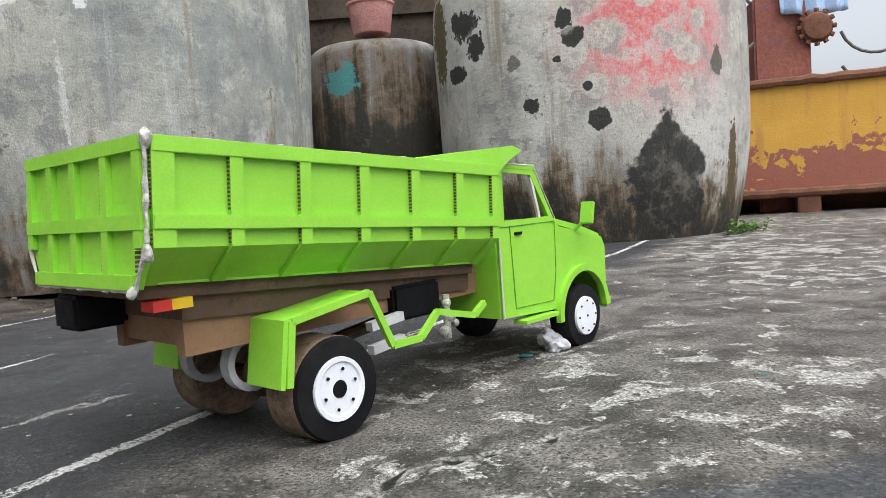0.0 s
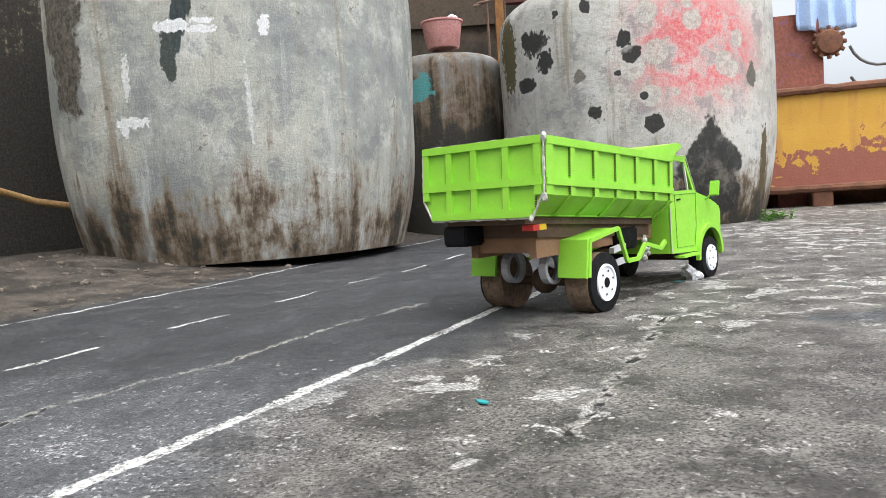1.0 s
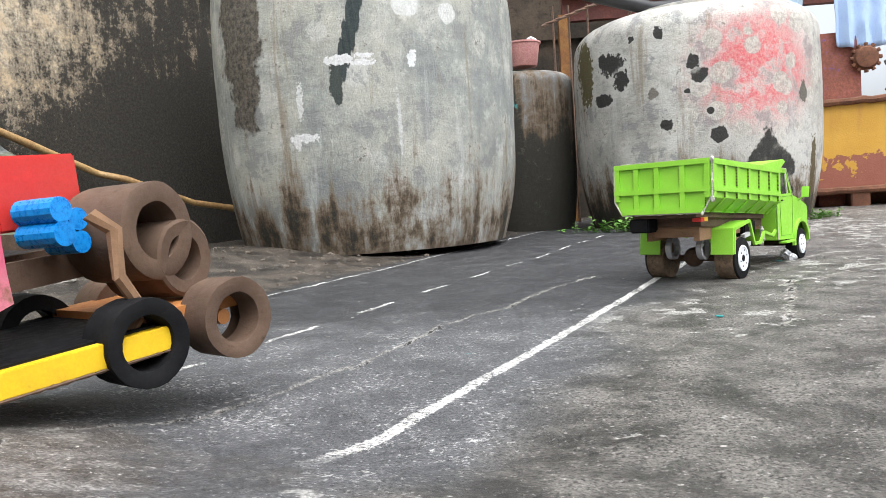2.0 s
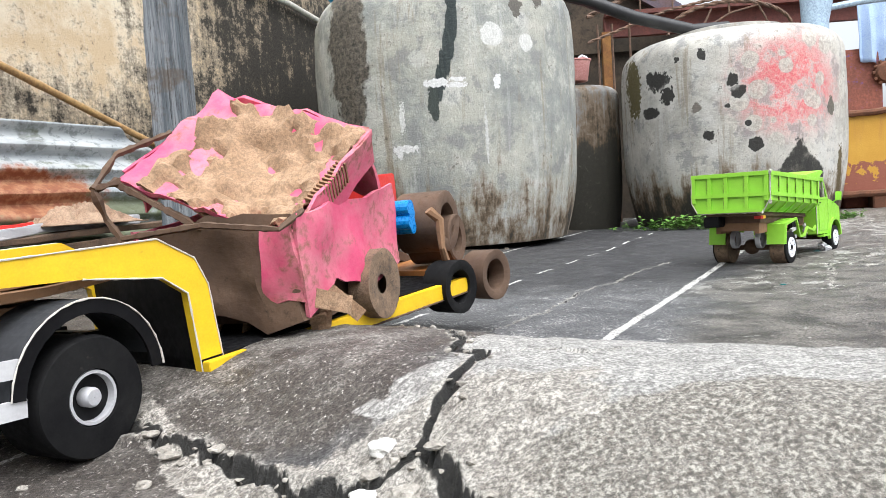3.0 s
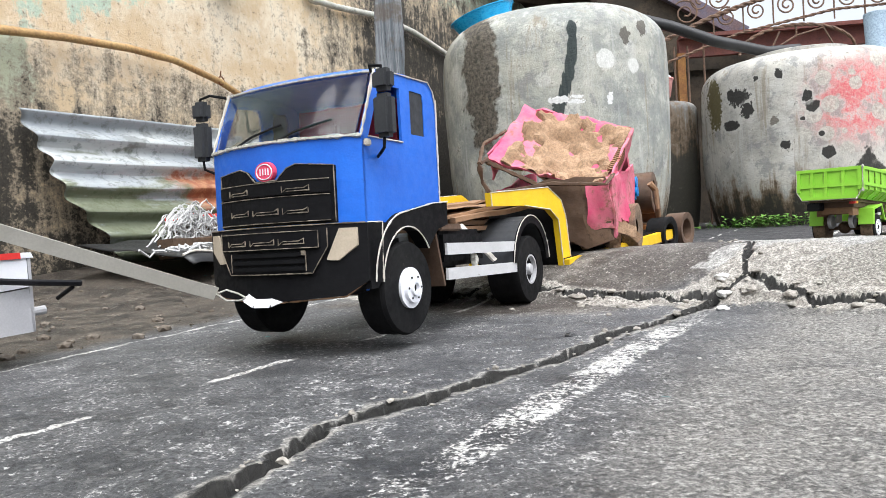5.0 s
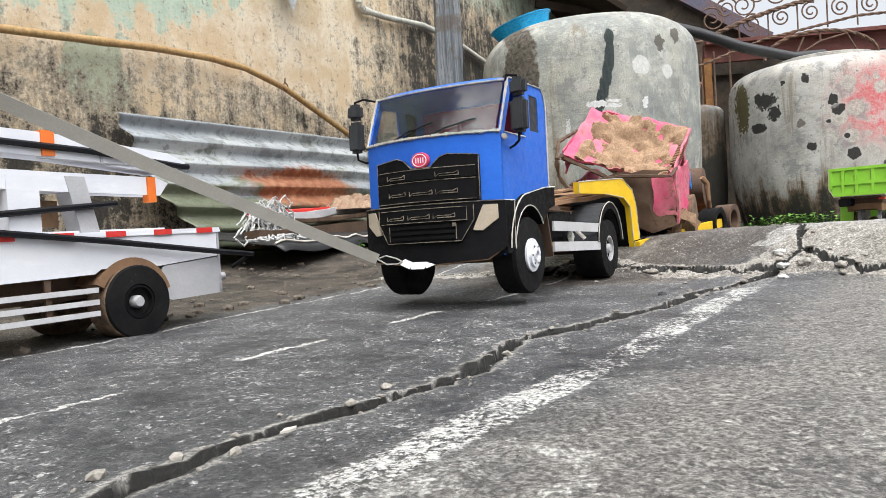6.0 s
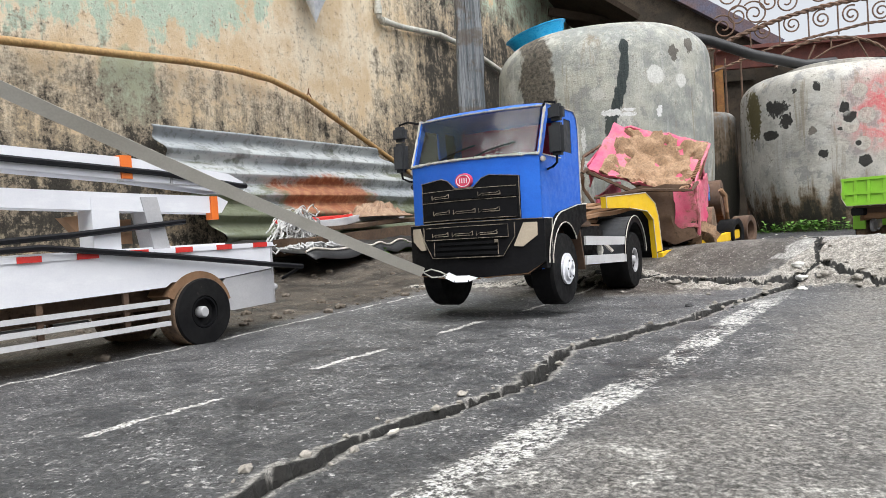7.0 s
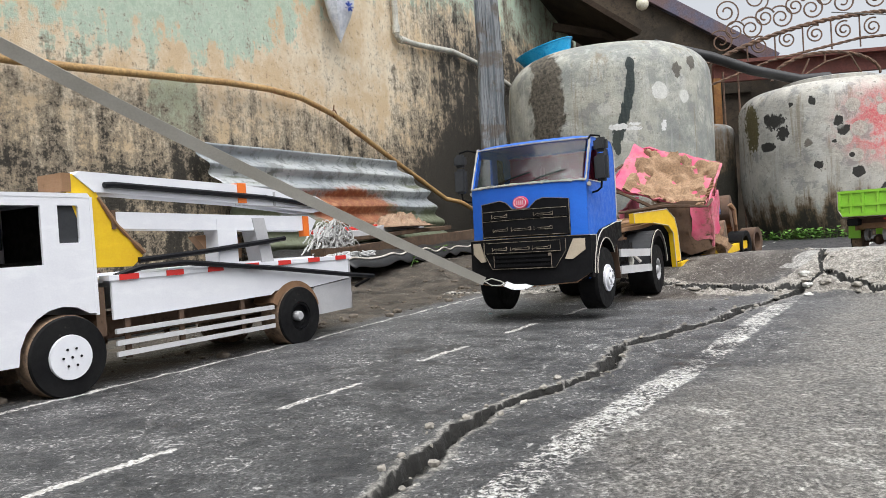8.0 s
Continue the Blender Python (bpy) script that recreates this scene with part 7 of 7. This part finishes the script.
# tissue and scraps on the road
bm = BM()
bmesh.ops.create_icosphere(bm, subdivisions=4, radius=0.014)
for v in bm.verts:
    v.co *= 1 + 0.9 * noise.noise(v.co * 70) + 0.5 * noise.noise(v.co * 190)
    v.co.z = max(v.co.z * 0.85, -0.012)
tissue = part("tissue", bm, worn("thin_plastic", (0.62, 0.62, 0.64), (0.55, 0.55, 0.57), (0.4, 0.4, 0.42), 30, 200, 0.4, 0.1))
tissue.location = (0.118, 0.862, 0.012)
tagged(tissue, "crumpled whitish plastic scrap beside the front wheel", "litter")
for k, (x, y, mat, lab) in enumerate([(0.083, 0.835, card("turquoise_chip", (0.03, 0.32, 0.32), (0.02, 0.25, 0.26)), "turquoise paint chip on the asphalt"), (-1.615, -1.775, raw_edge, "flat pale chip beside the crack"), (-0.30, 0.16, bpy.data.materials["turquoise_chip"], "turquoise paint chip on the asphalt")]):
    bm = BM()
    bmesh.ops.create_circle(bm, cap_ends=True, segments=8, radius=0.007)
    for v in bm.verts:
        v.co += Vector((noise.noise(v.co * 300 + Vector((k, 0, 0))), noise.noise(v.co * 300 + Vector((0, k, 5))), 0)) * 0.006
        v.co.y *= 0.45
    bmesh.ops.solidify(bm, geom=bm.faces[:], thickness=0.0015)
    ob = part("scrap", bm, mat)
    ob.location = (x, y, gz(x, y) + 0.004)
    ob.rotation_euler = (0, 0, k * 1.1)
    tagged(ob, lab, "litter")

# ---- on and behind the tanks ----
bm = BM()
lathe(bm, [(0.001, 0.0), (0.13, 0.0), (0.145, 0.006), (0.178, 0.082), (0.188, 0.086), (0.188, 0.090), (0.172, 0.086), (0.140, 0.010), (0.001, 0.006)], 44)
basin = part("basin", bm, worn("cyan_plastic", (0.012, 0.33, 0.66), (0.012, 0.37, 0.72), (0.01, 0.25, 0.5), 9, 120, 0.3, 0.05), smooth=True)
basin.location = (-1.37, 2.20, 1.215)
basin.rotation_euler = (radians(3), radians(-17), 0)
tagged(basin, "bright blue plastic basin tilted on the grey tank", "basin")

bucket_mat = worn("pink_plastic", (0.72, 0.36, 0.33), (0.66, 0.31, 0.29), (0.45, 0.22, 0.2), 14, 120, 0.4, 0.1)
bm = BM()
lathe(bm, [(0.001, 0.0), (0.074, 0.0), (0.078, 0.004), (0.096, 0.118), (0.103, 0.120), (0.103, 0.128), (0.096, 0.128), (0.074, 0.008), (0.001, 0.008)], 32)
bucket = part("bucket", bm, bucket_mat, smooth=True)
bucket.location = (-0.25, 3.15, 0.893)
tagged(bucket, "small pink plastic bucket standing on the sooty tank", "bucket")
bm = BM()
bmesh.ops.create_icosphere(bm, subdivisions=3, radius=0.035, matrix=Matrix.Translation((0.055, -0.02, 0.13)) @ Matrix.Diagonal((1, 0.8, 0.5, 1)))
rough_up(bm, 0.02, 30, 1)
part("rag", bm, white_card, bucket, "pale rag over the rim")

# yellow steel trough with rust
def rusty_yellow():
    g = Graph("flaking_yellow_paint", 0.6)
    p = g.xyz()
    n1, n2, n3 = g.noise(3.2, 6, 0.65), g.noise(13, 7, 0.7), g.noise(90, 5)
    run = g.noise(7, 6, 0.6, g.scaled(2.0, 1, 0.25))
    c = g.mix(g.step(n1, 0.35, 0.65), (0.56, 0.30, 0.035), (0.64, 0.36, 0.05))
    c = g.mix(g.step(run, 0.50, 0.70, 0.0, 0.6), c, (0.42, 0.19, 0.05))
    low = g.math("ADD", g.math("MULTIPLY", n1, 0.5), g.math("MULTIPLY", n2, 0.5))
    low = g.math("ADD", low, g.step(p[2], 0.50, 0.12, 0.0, 0.20))
    low = g.math("ADD", low, g.step(p[0], 0.25, 0.8, 0.0, 0.04))
    f = g.step(low, 0.615, 0.635)
    c = g.mix(f, c, g.mix(n2, (0.22, 0.065, 0.035), (0.34, 0.12, 0.08)))
    g.bump(g.math("ADD", g.math("MULTIPLY", f, -0.6), n3), 0.5, 0.003)
    return g.done(c)


rust_mat = worn("dark_rust", (0.13, 0.055, 0.03), (0.20, 0.085, 0.045), (0.06, 0.03, 0.02), 12, 90, 0.9, 0.4, bump=0.8)
TR_M = Matrix.Translation((1.30, 3.60, 0)) @ Matrix.Rotation(-0.30, 4, "Z")
trough = empty("steel_trough", TR_M, "large steel trough with flaking yellow paint over rust", "trough")
bm = BM()
box(bm, -0.35, 2.4, 0.0, 0.02, 0.10, 0.61)
part("side_plate", bm, rusty_yellow(), trough)
bm = BM()
tube(bm, [(-0.36 + k * 0.046, -0.01 + 0.006 * noise.noise((k, 0, 0)), 0.618 + 0.010 * noise.noise((k * 0.7, 2, 0))) for k in range(61)], [0.021 + 0.005 * noise.noise((k * 1.3, 5, 0)) for k in range(61)], 8)
part("top_rim", bm, rust_mat, trough, "rusty rolled rim", smooth=True)
bm = BM()
tube(bm, [(-0.36 + k * 0.046, -0.012, 0.098 + 0.004 * noise.noise((k * 0.7, 9, 0))) for k in range(61)], 0.022, 8)
part("bottom_rim", bm, rust_mat, trough, "rusty bottom edge", smooth=True)
for x in (0.44, 1.5):
    bm = BM()
    box(bm, x - 0.05, x + 0.05, -0.02, 0.25, -0.03, 0.085)
    part("foot", bm, rust_mat, trough, bevel=0.006)
bm = BM()
box(bm, -0.35, 2.4, 0.5, 0.52, 0.10, 0.61)
box(bm, -0.35, 2.4, 0.02, 0.5, 0.10, 0.12)
part("trough_body", bm, rust_mat, trough)
# added bar that stands in for the dark shade beneath the trough
bm = BM()
box(bm, -0.35, 2.4, 0.30, 0.36, -0.02, 0.098)
part("shade_bar", bm, rust_mat, trough, "dark bar added in place of the shade under the trough")

# rusty machine, hanging cloth and cables behind the trough
rust_red = worn("rusty_red_machine", (0.30, 0.10, 0.065), (0.22, 0.075, 0.05), (0.03, 0.06, 0.30), 6, 60, 0.8, 0.28, bump=0.5)
mach = empty("rusty_machine", pose(1.72, 3.75, 0, 0, 0, -10), "rust-red machine column with blue paint remnants behind the trough", "machine")
bm = BM()
box(bm, -0.13, 0.13, -0.12, 0.12, 0.0, 1.05)
part("column", bm, rust_red, mach, bevel=0.01)
bm = BM()
lathe(bm, [(0.02, -0.03), (0.07, -0.03), (0.075, 0.0), (0.06, 0.02), (0.02, 0.025), (0.001, 0.025)], 24, 0, Matrix.Translation((0.15, -0.14, 0.88)) @ Matrix.Rotation(radians(90), 4, "X"))
part("flange", bm, rust_mat, mach, "rusty toothed flange")
for k in range(12):
    a = k * math.tau / 12
    bm = BM()
    bar(bm, (0.15 + 0.07 * math.cos(a), -0.14, 0.88 + 0.07 * math.sin(a)), (0.15 + 0.088 * math.cos(a), -0.14, 0.88 + 0.088 * math.sin(a)), 0.012, seg=6)
    part("tooth", bm, rust_mat, mach)


bm = BM()
nu, nv = 24, 20
rows = []
for j in range(nv + 1):
    rows.append([bm.verts.new((1.66 + 0.33 * i / nu + 0.02 * (j / nv), 3.60 + 0.02 * math.sin(i * 0.9) * (j / nv) + 0.01 * noise.noise((i * 0.3, j * 0.3, 0)), 1.62 - 0.66 * j / nv - 0.02 * math.sin(i / nu * 3))) for i in range(nu + 1)])
for j in range(nv):
    for i in range(nu):
        bm.faces.new((rows[j][i], rows[j][i + 1], rows[j + 1][i + 1], rows[j + 1][i]))
towel = part("towel", bm, worn("pale_blue_cloth", (0.42, 0.55, 0.76), (0.38, 0.50, 0.72), (0.32, 0.42, 0.62), 10, 200, 0.95, 0.1), smooth=True)
towel.modifiers.new("thickness", "SOLIDIFY").thickness = 0.004
tagged(towel, "pale blue towel hanging from a line", "towel")
line_mat = worn("grey_cable", (0.16, 0.16, 0.15), (0.11, 0.11, 0.10), (0.07, 0.07, 0.06), 10, 90, 0.6, 0.2)
bm = BM()
tube(bm, [(0.9, 3.58, 1.72), (1.6, 3.60, 1.63), (2.05, 3.60, 1.62), (3.2, 3.6, 1.75)], 0.004, 6)
tagged(part("clothes_line", bm, line_mat), "thin grey clothes line behind the tank", "line")
for k, (cx, cz, r) in enumerate([(2.20, 1.0, 0.24), (2.32, 0.86, 0.30), (1.45, 0.95, 0.16)]):
    bm = BM()
    tube(bm, [(cx + r * math.cos(a) * (1.1 if k else 0.8), 3.70 + 0.03 * math.sin(a * 2), cz + r * math.sin(a)) for a in [(-2.6 + i * 0.22) for i in range(22)]], 0.008, 7)
    tagged(part("cable", bm, line_mat, smooth=True), "looped grey cable hanging behind the trough", "cable")

# iron scroll fence over the wall, with twisted bars
iron = worn("rusty_iron", (0.17, 0.10, 0.065), (0.11, 0.07, 0.05), (0.28, 0.15, 0.08), 20, 120, 0.8, 0.3)
fence = empty("scroll_fence", pose(0, 3.8, 0), "rusty wrought-iron fence with scrolls and twisted arched bars", "fence")


def twisted(pts, r, name, lab=""):
    bm = BM()
    dense = []
    for (a, b), (c, d) in zip(pts, pts[1:]):
        n = max(3, int(math.hypot(c - a, d - b) / 0.02))
        dense += [Vector((a + (c - a) * k / n, 0, b + (d - b) * k / n)) for k in range(n)]
    dense.append(Vector((pts[-1][0], 0, pts[-1][1])))
    for ph in (0, math.pi):
        tube(bm, [p + Vector((0, math.cos(i * 1.0 + ph), math.sin(i * 1.0 + ph))) * r * 0.5 for i, p in enumerate(dense)], r * 0.75, 6)
    return part(name, bm, iron, fence, lab, smooth=True)


arch = [(x, 1.745 - 0.085 * ((x - 1.35) / 0.72) ** 2 * 1.0) for x in [-0.05 + k * 0.1 for k in range(29)]]
arch = [(x, max(z, 1.40)) for x, z in arch]
twisted(arch, 0.017, "twisted_bar", "twisted rusty top bar")
twisted([(0.50 + 0.42 - 0.42 * math.cos(a), 1.26 + 0.20 * math.sin(a)) for a in [k * math.pi / 16 for k in range(17)]], 0.013, "twisted_bar")
for a, b in (((0.72, 1.26), (0.80, 1.42)), ((0.92, 1.46), (0.92, 1.38)), ((0.92, 1.38), (0.74, 1.28)), ((0.92, 1.38), (1.14, 1.43)), ((1.20, 1.26), (1.12, 1.42))):
    bm = BM()
    bar(bm, (a[0], 0, a[1]), (b[0], 0, b[1]), 0.007, seg=6)
    part("rod", bm, iron, fence)
twisted([(-0.05, 1.25), (0.5, 1.43), (1.2, 1.55), (2.6, 1.58)], 0.010, "twisted_bar")


def scroll(cx, cz, r, turn, flip, name="scroll"):
    bm = BM()
    pts = []
    for k in range(34):
        a = turn + flip * k * 0.33
        rr = r * (1 - 0.80 * k / 33)
        pts.append((cx + rr * math.cos(a), 0, cz + rr * math.sin(a)))
    tube(bm, pts, 0.0065, 6)
    part(name, bm, iron, fence, smooth=True)


def arch_z(x):
    return max(1.40, 1.745 - 0.085 * ((x - 1.35) / 0.72) ** 2)


for x in [0.12 + 0.24 * k for k in range(9)]:
    scroll(x, arch_z(x) + 0.12, 0.10, 2.4, -1)
    scroll(x + 0.11, arch_z(x) + 0.20, 0.085, 0.4, 1)
    scroll(x + 0.05, arch_z(x) + 0.36, 0.11, -1.5, 1)
for x in [0.42 + 0.22 * k for k in range(7)]:
    scroll(x, (arch_z(x) + 1.50) / 2 + 0.01, 0.075, 1.2, 1)
    bm = BM()
    bar(bm, (x - 0.10, 0, arch_z(x - 0.1)), (x - 0.10, 0, 1.44 + 0.04 * (x > 0.7)), 0.006, seg=6)
    part("rod", bm, iron, fence)
for x in (0.03, 0.13, 0.25):
    bm = BM()
    bar(bm, (x, 0.05, 0.0), (x, 0.05, 1.38), 0.008, seg=6)
    part("rod", bm, iron, fence)

# red steel fascia, sloping roof edge and dark eaves
fascia_mat = worn("faded_red_steel", (0.20, 0.065, 0.05), (0.15, 0.05, 0.04), (0.07, 0.04, 0.035), 5, 60, 0.7, 0.4)
bm = BM()
box(bm, 0.15, 4.5, 4.2, 4.26, 1.36, 1.52)
box(bm, 0.15, 4.5, 4.12, 4.2, 1.50, 1.53)
tagged(part("red_beam", bm, fascia_mat), "long faded red steel beam behind the tanks", "beam")
eave_mat = worn("dark_roof_underside", (0.035, 0.026, 0.02), (0.055, 0.04, 0.03), (0.015, 0.012, 0.01), 4, 50, 0.9, 0.4, spec=0.1)
bm = BM()
flat_bar(bm, (-0.9, 4.45, 2.62), (0.75, 4.45, 1.56), 0.10, 0.12)
tagged(part("roof_rake", bm, worn("blue_grey_board", (0.10, 0.10, 0.15), (0.14, 0.09, 0.09), (0.06, 0.05, 0.05), 6, 60, 0.8, 0.3)), "sloping weathered roof edge board", "roof edge")
bm = BM()
flat_bar(bm, (-1.1, 4.62, 2.70), (0.70, 4.62, 1.55), 0.35, 0.04, (0.5, 0, 1))
tagged(part("far_roof", bm, eave_mat), "dark sloping roof behind the tanks", "roof", kind="structure")
bm = BM()
prism(bm, [(-1.7, 1.30), (0.55, 1.30), (0.55, 1.62), (-0.85, 2.55), (-1.7, 2.6)], 4.47, 4.49)
tagged(part("gable", bm, moss_wall), "dark brown gable wall behind the grey tank", "wall", kind="structure")
bm = BM()
flat_bar(bm, (-2.6, 3.3, 2.86), (-0.72, 3.9, 1.72), 1.1, 0.04, (0.6, 0, 1))
flat_bar(bm, (-1.25, 3.55, 1.80), (-0.65, 3.75, 1.70), 0.04, 0.06)
tagged(part("eaves", bm, eave_mat), "dark eaves that slope down from the plaster wall", "eaves", kind="structure")
bm = BM()
bmesh.ops.create_uvsphere(bm, u_segments=16, v_segments=10, radius=0.05, matrix=Matrix.Translation((-0.53, 3.6, 1.93)))
bar(bm, (-0.53, 3.6, 1.96), (-0.53, 3.6, 2.06), 0.022, seg=10)
tube(bm, [(-0.53, 3.6, 2.05), (-0.53, 3.9, 2.12), (-0.53, 4.42, 2.38)], 0.006, 6)
tagged(part("bulb", bm, worn("dusty_bulb", (0.72, 0.68, 0.55), (0.66, 0.62, 0.5), (0.5, 0.45, 0.35), 10, 80, 0.3, 0.1), smooth=True), "dusty light bulb under the eaves", "light bulb")
bm = BM()
tube(bm, [(-0.62, 2.75, 1.40), (-0.217, 2.85, 1.30), (0.065, 2.9, 1.195), (0.40, 2.95, 1.11), (0.62, 3.0, 1.12)], 0.036, 10)
tagged(part("black_pipe", bm, tarp_mat, smooth=True), "thick black pipe lying across the two tanks", "pipe")
bm = BM()
tube(bm, [(1.22, 3.25, 1.0), (1.24, 3.26, 1.18), (1.26, 3.27, 1.36)], [0.075, 0.078, 0.10], 16)
tube(bm, [(1.26, 3.27, 1.24), (1.5, 3.27, 1.27), (1.9, 3.3, 1.30)], 0.02, 8)
tagged(part("blue_pipe", bm, worn("grey_blue_pvc", (0.36, 0.47, 0.58), (0.32, 0.42, 0.52), (0.22, 0.28, 0.34), 8, 80, 0.5, 0.2), smooth=True), "grey-blue plastic pipe standing behind the tank", "pipe")
bm = BM()
box(bm, 0.09, 0.15, 4.0, 4.06, 0.0, 1.36)
tagged(part("orange_post", bm, worn("orange_rust_post", (0.35, 0.17, 0.05), (0.25, 0.11, 0.04), (0.09, 0.05, 0.03), 8, 80, 0.85, 0.4)), "orange rusty steel post behind the tanks", "post")
